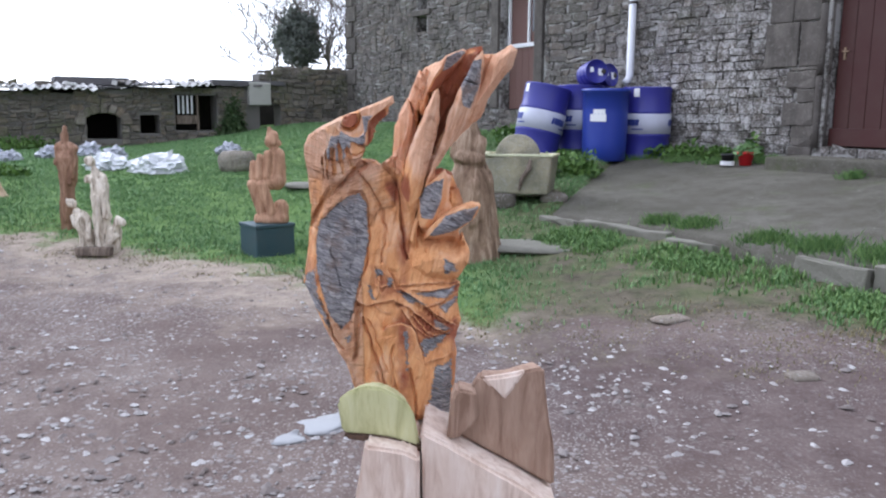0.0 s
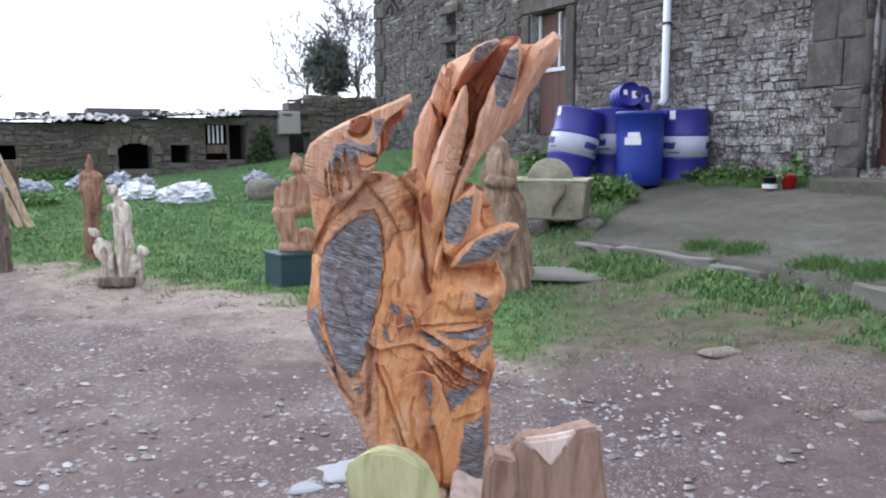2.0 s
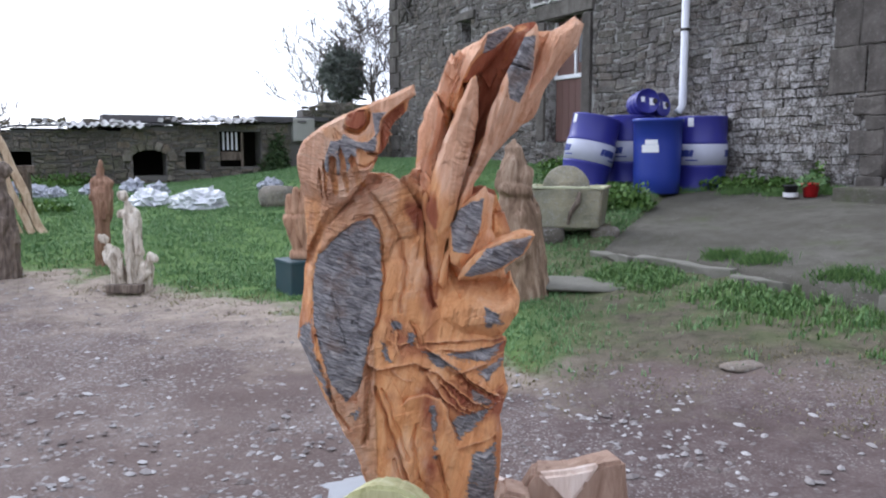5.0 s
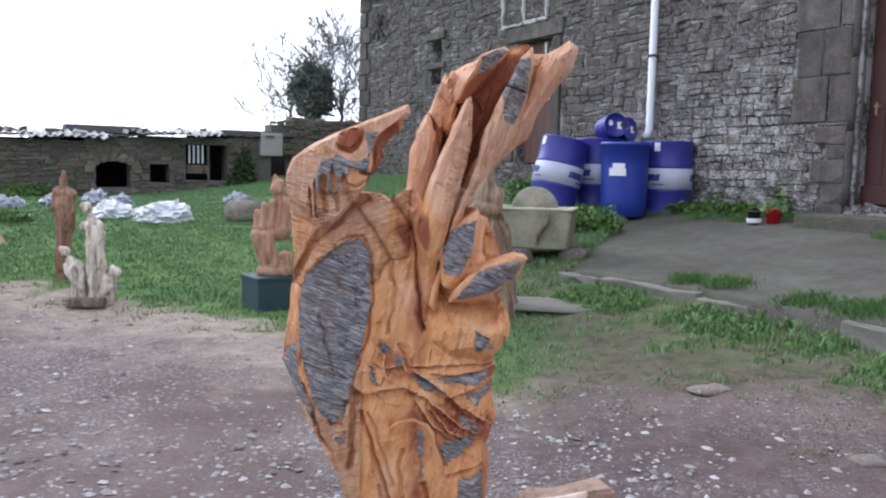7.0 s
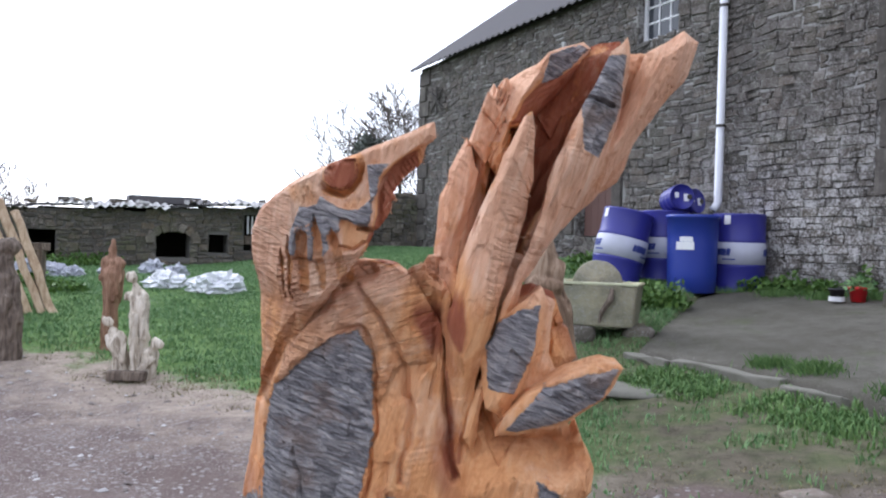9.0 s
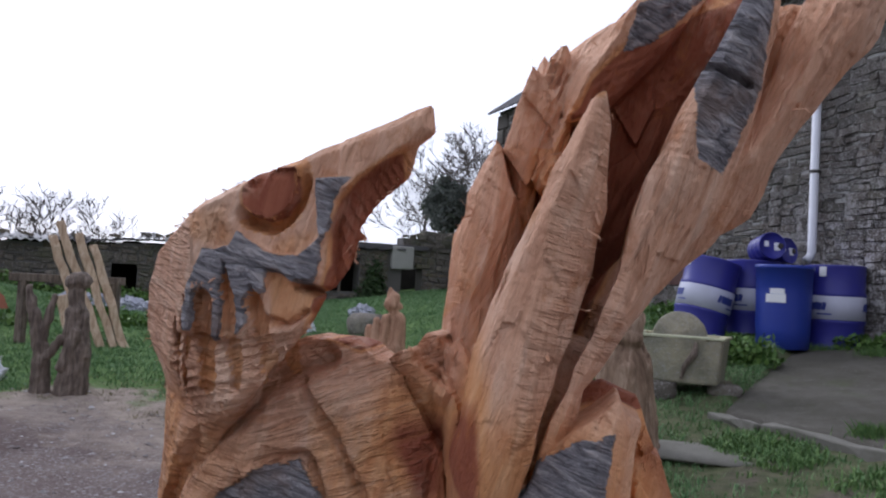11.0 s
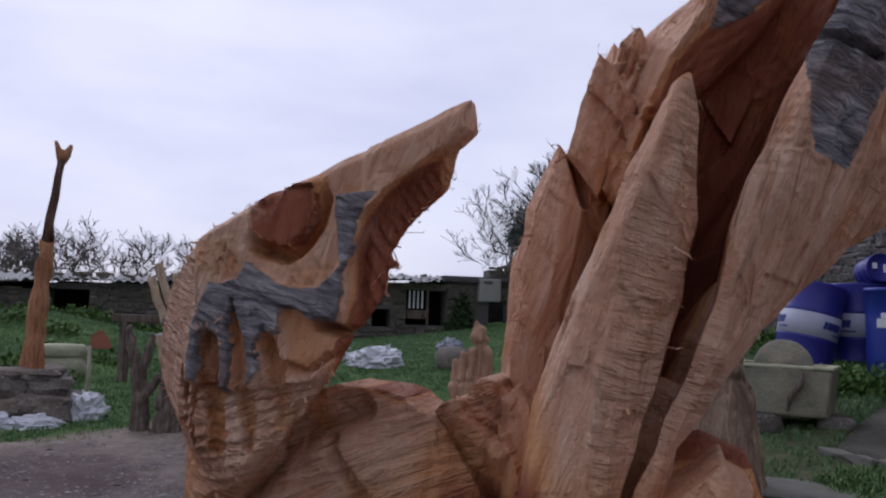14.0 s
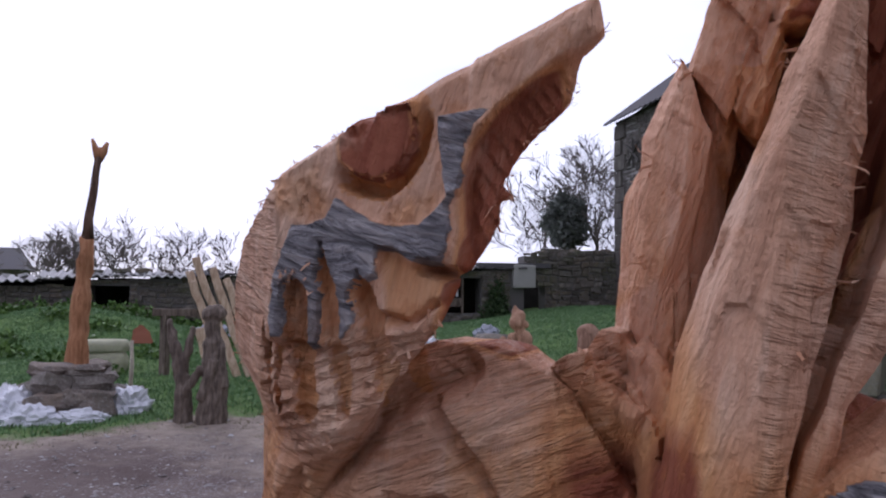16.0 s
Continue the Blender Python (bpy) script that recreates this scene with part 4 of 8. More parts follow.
box(bm, 2.02, 2.3, 0, 0.4, 0.3, 1.72)
part("wall_corner", bm, M_MORTAR, farm)
# back and floor of the sheds, their shade painted as near-black
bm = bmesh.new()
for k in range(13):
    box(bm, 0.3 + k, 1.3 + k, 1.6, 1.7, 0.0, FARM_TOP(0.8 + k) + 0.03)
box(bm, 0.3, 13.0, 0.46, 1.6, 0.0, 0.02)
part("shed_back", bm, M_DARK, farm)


def shed_roof():
    """Thin ragged slates over the sheds, sagging."""
    v, f = [], []
    n = 150
    rs = random.Random(4)
    for i in range(n + 1):
        q = 2.0 + 11.3 * i / n
        z = FARM_TOP(q) + 0.025 * math.sin(q * 2.1) + rs.uniform(-0.012, 0.012)
        for y, dz in ((-0.12 + rs.uniform(-0.05, 0.04), 0.0), (1.9, 0.05)):
            v += [(q, y, z + dz), (q, y, z + dz + 0.035)]
    for i in range(n):
        a, b = 4 * i, 4 * i + 4
        f += [(a, a + 2, b + 2, b), (a + 1, b + 1, b + 3, a + 3), (a, b, b + 1, a + 1), (a + 2, a + 3, b + 3, b + 2)]
    return mesh_from("shed_roof", v, f)


part("shed_roof", shed_roof(), M_SLATE, farm)


def corrugated(width, deep, rs):
    """A broken end of corrugated sheet with a ragged front edge."""
    n = max(8, int(width / 0.022))
    v, f = [], []
    cut = 0.0
    for i in range(n + 1):
        if i % 5 == 0:
            cut = rs.uniform(-0.05, 0.05)
        x = width * (i / n - 0.5)
        z = 0.024 * math.sin(x * 2 * math.pi / 0.15)
        for y, t in ((-deep / 2 + cut, 0.0), (-deep / 2 + cut, 0.016), (deep / 2, 0.016), (deep / 2, 0.0)):
            v.append((x, y, z + t))
    for i in range(n):
        for j in range(4):
            f.append((4 * i + j, 4 * i + (j + 1) % 4, 4 * i + 4 + (j + 1) % 4, 4 * i + 4 + j))
    f += [(0, 3, 2, 1), (4 * n, 4 * n + 1, 4 * n + 2, 4 * n + 3)]
    return mesh_from("roof_sheet", v, f)


q = 3.0
while q < 13.0:
    w = rs.uniform(0.35, 0.95)
    if rs.random() < 0.95:
        part("roof_sheet", corrugated(w, rs.uniform(0.30, 0.42), rs), M_LIME if rs.random() < 0.86 else M_SLATE, farm, "pale corrugated sheet with a broken edge", pose(q + w / 2, -0.08 + rs.uniform(-0.06, 0.04), FARM_TOP(q + w / 2) + 0.025 * math.sin(q * 2.1) + rs.uniform(0.035, 0.060), rs.uniform(9, 20), rs.uniform(-2.5, 2.5), rs.uniform(-5, 5)))
    q += w * rs.uniform(0.8, 1.05)
for i in range(34):
    q = 3.1 + 9.8 * rs.random()
    w = rs.uniform(0.07, 0.2)
    bm = bmesh.new()
    box(bm, -w / 2, w / 2, -0.06, 0.14, -0.02, rs.uniform(0.02, 0.05), 0.006)
    jitter(bm, 0.03, 12, i)
    part("roof_slate", bm, M_LIME if rs.random() < 0.4 else M_STONE2, farm, "", pose(q, -0.05 + rs.uniform(-0.05, 0.08), FARM_TOP(q) + 0.025 * math.sin(q * 2.1) + 0.09, rs.uniform(-12, 8), rs.uniform(-14, 14), rs.uniform(-25, 25)))
bm = bmesh.new()
box(bm, 4.5, 5.8, 0.15, 0.7, 1.60, 1.74, 0.01)
part("ridge_slab", bm, M_SLATE, farm)
bm = bmesh.new()
box(bm, 1.80, 2.26, -0.12, 0.02, 1.26, 1.72, 0.02)
jitter(bm, 0.015, 5, 1)
part("concrete_lintel", bm, M_PALECONC, farm, "pale concrete block over a dark doorway")
bm = bmesh.new()
box(bm, 1.5, 3.0, -0.1, 0.5, 1.66, 1.75, 0.01)
part("lean_to_roof", bm, M_SLATE, farm)
for i in range(4):
    bm = bmesh.new()
    box(bm, 3.36 + i * 0.085, 3.395 + i * 0.085, 0.05, 0.08, 1.08, 1.43, 0.004)
    part("slat", bm, M_WHITE, farm, "white wooden slat")
bm = bmesh.new()
box(bm, 3.26, 3.70, 0.03, 0.1, 0.88, 1.05, 0.01)
part("board", bm, M_DRIFT, farm)
bm = bmesh.new()
box(bm, 3.25, 3.29, 0.02, 0.12, 0.75, 1.44, 0.01)
part("post", bm, M_DRIFT, farm)
# arch stones over the niche
for i in range(9):
    a = math.pi * i / 8
    bm = bmesh.new()
    box(bm, -0.06, 0.06, -0.07, 0.06, 0, 0.16, 0.015)
    part("arch_stone", bm, M_STONE2, farm, "", pose(5.03 + 0.33 * math.cos(a), 0, 0.93 + 0.15 * math.sin(a), 0, 90 - math.degrees(a), 0))

# ---------------------------------------------------------------- the carved bird
def outline_distance(pts, x, z):
    """Signed distance to a closed outline in the x, z plane, negative inside."""
    p = np.array(pts)
    q = np.roll(p, -1, 0)
    best = np.full(x.shape, 1e9)
    inside = np.zeros(x.shape, bool)
    for (ax, az), (bx, bz) in zip(p, q):
        ex, ez = bx - ax, bz - az
        wx, wz = x - ax, z - az
        t = np.clip((wx * ex + wz * ez) / (ex * ex + ez * ez), 0, 1)
        best = np.minimum(best, (wx - ex * t) ** 2 + (wz - ez * t) ** 2)
        cross = ((az > z) != (bz > z)) & (x < (bx - ax) * (z - az) / (bz - az + 1e-12) + ax)
        inside ^= cross
    return np.where(inside, -1, 1) * np.sqrt(best)


def line_distance(pts, x, z):
    p = np.array(pts)
    best = np.full(x.shape, 1e9)
    for (ax, az), (bx, bz) in zip(p[:-1], p[1:]):
        ex, ez = bx - ax, bz - az
        t = np.clip(((x - ax) * ex + (z - az) * ez) / (ex * ex + ez * ez + 1e-12), 0, 1)
        best = np.minimum(best, np.hypot(x - ax - ex * t, z - az - ez * t))
    return best


def ripple(x, z, size, seed, stretch=(1, 1), turn=0.0):
    """Smooth value noise in the plane, about -1 to 1."""
    rs = np.random.RandomState(seed)
    g = rs.uniform(-1, 1, (64, 64))
    c, s = math.cos(turn), math.sin(turn)
    u = (x * c + z * s) / (size * stretch[0]) + 100.3
    v = (-x * s + z * c) / (size * stretch[1]) + 100.7
    i, j = np.floor(u).astype(int), np.floor(v).astype(int)
    a, b = u - i, v - j
    a, b = a * a * (3 - 2 * a), b * b * (3 - 2 * b)
    k = lambda p, q: g[p % 64, q % 64]
    return k(i, j) * (1 - a) * (1 - b) + k(i + 1, j) * a * (1 - b) + k(i, j + 1) * (1 - a) * b + k(i + 1, j + 1) * a * b


def make_bird():
    h = 0.001
    lo = np.array([-0.275, 1.268, 0.555])
    ax = [np.arange(lo[0], 0.140, h), np.arange(lo[1], 1.50, h), np.arange(lo[2], 1.225, h)]
    x, z = np.meshgrid(ax[0], ax[2], indexing="ij")
    y = ax[1][None, :, None]
    field = np.full((len(ax[0]), len(ax[1]), len(ax[2])), 1.0, dtype=np.float32)
    rs = np.random.RandomState(44)
    cells = np.stack([rs.uniform(-0.27, 0.15, 420), rs.uniform(0.54, 1.24, 420), rs.normal(0, 0.13, 420), rs.normal(0, 0.13, 420)], 1)
    best, facet = np.full(x.shape, 9.0), np.zeros(x.shape)
    for cx, cz, tx, tz in cells:
        q = ((x - cx) * 1.3) ** 2 + ((z - cz) * 0.8) ** 2
        hit = q < best
        best = np.where(hit, q, best)
        facet = np.where(hit, tx * (x - cx) + tz * (z - cz), facet)
    small = np.stack([rs.uniform(-0.27, 0.15, 1300), rs.uniform(0.54, 1.24, 1300), rs.normal(0, 0.10, 1300), rs.normal(0, 0.10, 1300)], 1)
    best, chip = np.full(x.shape, 9.0), np.zeros(x.shape)
    for cx, cz, tx, tz in small:
        q = ((x - cx) * 1.6) ** 2 + ((z - cz) * 0.7) ** 2
        hit = q < best
        best = np.where(hit, q, best)
        chip = np.where(hit, tx * (x - cx) + tz * (z - cz), chip)
    comb = np.sin(2 * math.pi * (z - 0.35 * x + 0.006 * ripple(x, z, 0.03, 71)) / 0.0068) * np.clip(ripple(x, z, 0.028, 72) + 0.1, 0, 1)
    comb = comb + np.sin(2 * math.pi * (z + 0.8 * x + 0.006 * ripple(x, z, 0.03, 73)) / 0.0078) * np.clip(ripple(x, z, 0.03, 74) - 0.1, 0, 1)
    rough = 0.55 * facet + 0.32 * chip + 0.0004 * comb + 0.0006 * ripple(x, z, 0.012, 1) + 0.0007 * ripple(x, z, 0.005, 2, (1, 3), 0.3) + 0.0015 * ripple(x, z, 0.04, 3)
    strand = np.abs(ripple(x, z, 0.0022, 83, (1, 7), -0.35)) + 0.5 * np.abs(ripple(x, z, 0.0045, 84, (1, 6), -0.30))
    shag = np.abs(ripple(x, z, 0.0035, 81, (1, 1.8), 0.4)) + 0.7 * np.abs(ripple(x, z, 0.0022, 82, (1.6, 1), -0.5))

    def add(pts, front, back, dome=0.02, wide=0.03, tilt=(0, 0), cut=None, edge=0.0012, rnd=0.8, hollow=0.0, planes=()):
        p = np.array(pts)
        i0, i1 = np.searchsorted(ax[0], (p[:, 0].min() - 0.008, p[:, 0].max() + 0.008))
        k0, k1 = np.searchsorted(ax[2], (p[:, 1].min() - 0.008, p[:, 1].max() + 0.008))
        sub = lambda m: m[i0:i1, k0:k1] if isinstance(m, np.ndarray) else m
        u, w = sub(x), sub(z)
        d = outline_distance(pts, u, w) + edge * ripple(u, w, 0.014, int(abs(np.max(front)) * 9000) % 97)
        p = p.mean(0)
        t = np.clip(-d / wide, 0, 1)
        f = sub(front) + dome * (1 - t) + tilt[0] * (u - p[0]) + tilt[1] * (w - p[1]) + sub(rough) * rnd
        if cut is not None:
            f = f + sub(cut)
        for line, side, slope in planes:
            f = f + slope * np.clip(side * (u - line(w)), 0, 1)
        b = sub(back) - (dome + sub(hollow)) * (1 - np.clip(-d / (wide + sub(hollow)), 0, 1)) ** 1.5
        b = np.broadcast_to(b, d.shape)
        j0, j1 = np.searchsorted(ax[1], (f[d < 0.01].min() - 0.008, b.max() + 0.008))
        yy = y[:, j0:j1]
        s = np.maximum(np.maximum(d[:, None, :], f[:, None, :] - yy), yy - b[:, None, :])
        part_of = field[i0:i1, j0:j1, k0:k1]
        np.minimum(part_of, s.astype(np.float32), out=part_of)

    def groove(pts, width, depth):
        return depth * np.clip(1 - line_distance(pts, x, z) / width, 0, 1)

    def ridges(angle, period, seed, sharp=0.5):
        """Uneven saw teeth across the given direction, 0 to 1."""
        a = radians(angle)
        w = (z * math.cos(a) - x * math.sin(a)) / period + 0.55 * ripple(x, z, period * 5, seed)
        w = w - np.floor(w)
        return np.where(w < sharp, w / sharp, (1 - w) / (1 - sharp)) * (0.55 + 0.45 * ripple(x, z, period * 2.5, seed + 1))

    lips = []

    def lap(pts, depth, reach, side=1):
        """An edge that overlaps what lies below it: a sharp step that fades out, with a fresh lip."""
        pp = np.array(pts)
        best, sign, run = np.full(x.shape, 1e9), np.zeros(x.shape), np.zeros(x.shape)
        n = len(pp) - 1
        for i in range(n):
            ex, ez = pp[i + 1] - pp[i]
            t = np.clip(((xw - pp[i, 0]) * ex + (zw - pp[i, 1]) * ez) / (ex * ex + ez * ez), 0, 1)
            q = np.hypot(xw - pp[i, 0] - ex * t, zw - pp[i, 1] - ez * t)
            hit = q < best
            best = np.where(hit, q, best)
            sign = np.where(hit, np.sign((zw - pp[i, 1]) * ex - (xw - pp[i, 0]) * ez) * side, sign)
            run = np.where(hit, (i + t) / n, run)
        fade = smooth(0.0, 0.12, run) * smooth(1.0, 0.9, run)
        lips.append(np.clip(1 - best / 0.0022, 0, 1) * fade * (sign > 0))
        return depth * fade * (np.where(sign < 0, np.exp(-best / reach), 0) - 0.35 * np.where(sign > 0, np.exp(-best / (reach * 0.6)), 0))

    # trunk of the body, with the wing, the folds and the flutes below it
    xw, zw = x + 0.0022 * ripple(x, z, 0.014, 41), z + 0.0022 * ripple(x, z, 0.014, 42)
    patch = [(-0.1864, 0.9356), (-0.1668, 0.9526), (-0.1438, 0.9598), (-0.1317, 0.9402), (-0.1294, 0.8800), (-0.1368, 0.8393), (-0.1482, 0.7982), (-0.1546, 0.7707), (-0.1610, 0.7430), (-0.1777, 0.7250), (-0.1947, 0.7480), (-0.2090, 0.7900), (-0.2180, 0.8300), (-0.2190, 0.8780), (-0.2110, 0.9117)]
    dp = outline_distance(patch, xw, zw)
    tent = lambda v, c, w: np.clip(1 - np.abs(v - c) / w, 0, 1)
    cut = np.where(dp < 0, 0.001 + 0.02 * (x + 0.18), 0) + 0.007 * tent(dp, 0.003, 0.0032) * smooth(-0.165, -0.145, x) - 0.003 * tent(dp, 0.005, 0.006) * smooth(-0.165, -0.185, x)
    cut = cut + 0.0014 * (dp < 0) * ridges(-18, 0.0050, 21, 0.7)
    # long grooves: beside the wing, along the shoulder and down the spine
    for pts, w, dep in (
            ([(-0.1465, 0.9935), (-0.1367, 0.9815), (-0.1230, 0.9640), (-0.1060, 0.9350), (-0.0990, 0.8900), (-0.1080, 0.8450)], 0.0042, 0.006),
            ([(-0.2258, 0.9047), (-0.2050, 0.9451), (-0.1863, 0.9687), (-0.1660, 0.9883), (-0.1371, 1.0075)], 0.0080, 0.011),
            ([(-0.0748, 0.9900), (-0.0715, 0.9216), (-0.0690, 0.8679), (-0.0640, 0.8480)], 0.0055, 0.013),
            ([(-0.0613, 0.9618), (-0.0590, 0.9085), (-0.0600, 0.8600)], 0.0040, 0.009),
            ([(-0.1516, 0.9464), (-0.1467, 0.8796)], 0.0025, 0.0016), ([(-0.1923, 0.8651), (-0.1819, 0.8180), (-0.1750, 0.7976), (-0.1615, 0.7842)], 0.0022, 0.003),
            ([(-0.2149, 0.7763), (-0.2013, 0.7491), (-0.1942, 0.7077), (-0.1738, 0.6872)], 0.0040, 0.008),
            ([(-0.1394, 0.7434), (-0.1195, 0.6742), (-0.1040, 0.6300), (-0.0950, 0.5800)], 0.0042, 0.008), ([(-0.1478, 0.7674), (-0.1505, 0.7155), (-0.1560, 0.6665)], 0.0050, 0.010),
            ([(-0.1300, 0.7434), (-0.1090, 0.6842), (-0.0985, 0.6464)], 0.0030, 0.004), ([(-0.0859, 0.6958), (-0.0922, 0.6677), (-0.0850, 0.6200)], 0.0035, 0.005),
            ([(-0.1180, 0.6464), (-0.1050, 0.6000), (-0.1000, 0.5600)], 0.0040, 0.006), ([(-0.0600, 0.6500), (-0.0500, 0.6000), (-0.0480, 0.5600)], 0.0040, 0.006)):
        cut = cut + dep * np.clip(1.25 * (1 - line_distance(pts, xw, zw) / w), 0, 1)
    # overlapping edges of the folds, the collar and the small dome below it
    for pts, dep, reach, side in (
            ([(-0.1547, 0.7775), (-0.1378, 0.7696), (-0.1143, 0.7715), (-0.0875, 0.7775), (-0.0672, 0.7711)], 0.010, 0.010, 1),
            ([(-0.1210, 0.7672), (-0.1073, 0.7565), (-0.0904, 0.7527)], 0.004, 0.006, 1), ([(-0.1250, 0.8080), (-0.1050, 0.7980), (-0.0850, 0.8040)], 0.004, 0.006, 1),
            ([(-0.1101, 0.7197), (-0.0968, 0.7325), (-0.0766, 0.7364), (-0.0562, 0.7312), (-0.0454, 0.7036), (-0.0322, 0.6618)], 0.006, 0.012, -1),
            ([(-0.0813, 0.8030), (-0.0545, 0.8070), (-0.0142, 0.8065), (0.0316, 0.8054)], 0.008, 0.005, 1), ([(-0.0577, 0.7967), (-0.0206, 0.7940), (0.0297, 0.8020)], 0.007, 0.006, 1),
            ([(-0.0779, 0.7983), (-0.0472, 0.7798), (-0.0128, 0.7529), (0.0218, 0.7293)], 0.011, 0.007, 1), ([(-0.0874, 0.7720), (-0.0603, 0.7657), (-0.0327, 0.7386), (0.0121, 0.7117)], 0.009, 0.007, 1),
            ([(-0.0737, 0.7620), (-0.0493, 0.7244), (-0.0184, 0.7076)], 0.007, 0.006, 1), ([(-0.0400, 0.7592), (-0.0133, 0.7736), (0.0268, 0.7882)], 0.007, 0.006, 1),
            ([(-0.0500, 0.7740), (-0.0250, 0.7560), (0.0030, 0.7350)], 0.005, 0.004, 1), ([(-0.0620, 0.7560), (-0.0330, 0.7230), (-0.0100, 0.7100)], 0.005, 0.004, 1),
            ([(-0.0354, 0.6623), (-0.0112, 0.6738), (0.0153, 0.6797)], 0.008, 0.010, 1), ([(-0.1207, 0.8350), (-0.1130, 0.8200), (-0.1080, 0.7850)], 0.004, 0.005, -1),
            ([(-0.0980, 0.8330), (-0.0900, 0.8150), (-0.0820, 0.7950)], 0.005, 0.005, -1), ([(-0.1877, 0.7286), (-0.1641, 0.7221), (-0.1544, 0.7569)], 0.006, 0.006, -1)):
        cut = cut + lap(pts, dep, reach, side)
    tatter = np.clip(0.5 - outline_distance([(-0.060, 0.755), (-0.030, 0.765), (0.020, 0.740), (0.020, 0.705), (-0.020, 0.700), (-0.045, 0.720)], x, z) / 0.012, 0, 1)
    tatter = np.maximum(tatter, 0.5 * np.clip(0.5 - outline_distance([(-0.125, 0.835), (-0.085, 0.835), (-0.080, 0.790), (-0.110, 0.775)], x, z) / 0.012, 0, 1))
    cut = cut + 0.0035 * tatter * (shag - 0.4)
    cut = cut + 0.0008 * ridges(20, 0.0042, 23, 0.6) * smooth(0.93, 0.96, z) * (dp > 0.004)
    cut = cut + 0.012 * smooth(0.80, 0.60, z)
    torso = [(-0.224, 0.981), (-0.191, 0.998), (-0.148, 1.016), (-0.120, 1.013), (-0.101, 0.999), (-0.080, 0.966), (-0.070, 0.915), (-0.040, 0.850), (0.026, 0.800), (0.022, 0.765), (0.030, 0.735), (0.018, 0.70), (0.022, 0.672), (0.016, 0.588), (0.010, 0.545), (-0.130, 0.545), (-0.149, 0.588), (-0.173, 0.658), (-0.214, 0.734), (-0.246, 0.801), (-0.237, 0.859), (-0.229, 0.932)]
    cut = cut + 0.022 * smooth(-0.195, -0.245, x) + 0.020 * smooth(0.0, 0.03, x)
    add(torso, 1.322, 1.470, 0.014, 0.022, cut=cut, hollow=0.085)
    deep = np.where(outline_distance(torso, x, z) < 0, cut - 0.012 * smooth(0.80, 0.60, z), 0)

    # right side of the body and the lower leaf
    add([(-0.080, 0.800), (-0.078, 0.888), (-0.059, 0.927), (-0.036, 0.964), (-0.001, 0.990), (0.009, 0.985), (0.007, 0.944), (0.024, 0.890), (0.035, 0.842), (0.024, 0.812), (-0.003, 0.797)], 1.330, 1.450, 0.025, 0.035,
        cut=groove([(-0.050, 0.905), (-0.035, 0.880), (0.010, 0.876)], 0.010, 0.016))
    cup = 0.022 * np.exp(-(((x - 0.020) / 0.018) ** 2 + ((z - 0.868) / 0.010) ** 2))
    add([(-0.069, 0.833), (-0.060, 0.856), (-0.037, 0.870), (-0.009, 0.872), (0.015, 0.866), (0.030, 0.886), (0.042, 0.860), (0.041, 0.842), (0.022, 0.814), (-0.038, 0.804)], 1.316, 1.400, 0.016, 0.022, cut=cup)
    # upper leaf, its knob and the long pointed leaf
    add([(-0.042, 0.905), (-0.047, 0.942), (-0.031, 0.974), (-0.002, 0.997), (0.003, 0.985), (-0.003, 0.952), (-0.017, 0.917), (-0.029, 0.900)], 1.312, 1.380, 0.006, 0.010)
    add([(-0.012, 0.913), (-0.007, 0.952), (0.008, 0.968), (0.024, 0.960), (0.032, 0.935), (0.016, 0.913)], 1.385, 1.450, 0.018, 0.018)
    add([(-0.045, 0.930), (-0.040, 0.975), (-0.026, 0.992), (-0.008, 0.997), (0.010, 0.990), (0.020, 0.965), (0.004, 0.940)], 1.384, 1.440, 0.020, 0.016, cut=groove([(-0.03, 0.965), (0.0, 0.985)], 0.006, 0.006))
    add([(-0.035, 0.886), (-0.028, 0.902), (-0.015, 0.917), (0.019, 0.936), (0.046, 0.945), (0.060, 0.943), (0.046, 0.917), (0.019, 0.899), (-0.016, 0.888)], 1.302, 1.360, 0.004, 0.008, tilt=(0.1, -0.25))

    under = [(-0.0167, 1.1413), (-0.0314, 1.1423), (-0.0220, 1.1616), (-0.0115, 1.1739), (0.0038, 1.1804), (0.0163, 1.1869), (0.0368, 1.1847), (0.0267, 1.1651), (0.0054, 1.1397), (-0.0052, 1.1054), (-0.0139, 1.1110)]
    # tail feathers, back to front; edge lines give the arrises between their planes
    def arris(pts):
        p = np.array(sorted(pts, key=lambda q: q[1]))
        return lambda zz: np.interp(zz, p[:, 1], p[:, 0])

    edge2 = arris([(-0.0164, 1.1300), (-0.0258, 1.0974), (-0.0341, 1.0768), (-0.0366, 1.0490), (-0.0416, 1.0249), (-0.0448, 0.9842), (-0.050, 0.90)])
    left2 = arris([(-0.0200, 1.1240), (-0.0283, 1.1152), (-0.0417, 1.0769), (-0.0485, 1.0524), (-0.0518, 1.0245), (-0.0560, 0.9835), (-0.062, 0.90)])
    edge3 = arris([(0.0440, 1.1700), (0.0300, 1.1342), (0.0241, 1.1158), (0.0154, 1.0928), (0.0054, 1.0716), (-0.0099, 1.0412), (-0.0219, 1.0211), (-0.036, 0.96)])
    edge1 = arris([(-0.0605, 1.1180), (-0.0630, 1.0846), (-0.0660, 1.0603), (-0.0745, 1.0360), (-0.076, 1.0)])
    add([(-0.057, 0.909), (-0.082, 0.991), (-0.077, 1.064), (-0.042, 1.136), (0.009, 1.171), (0.059, 1.188), (0.063, 1.148), (0.015, 1.056), (-0.022, 0.990)], 1.408, 1.450, 0.004, 0.01)
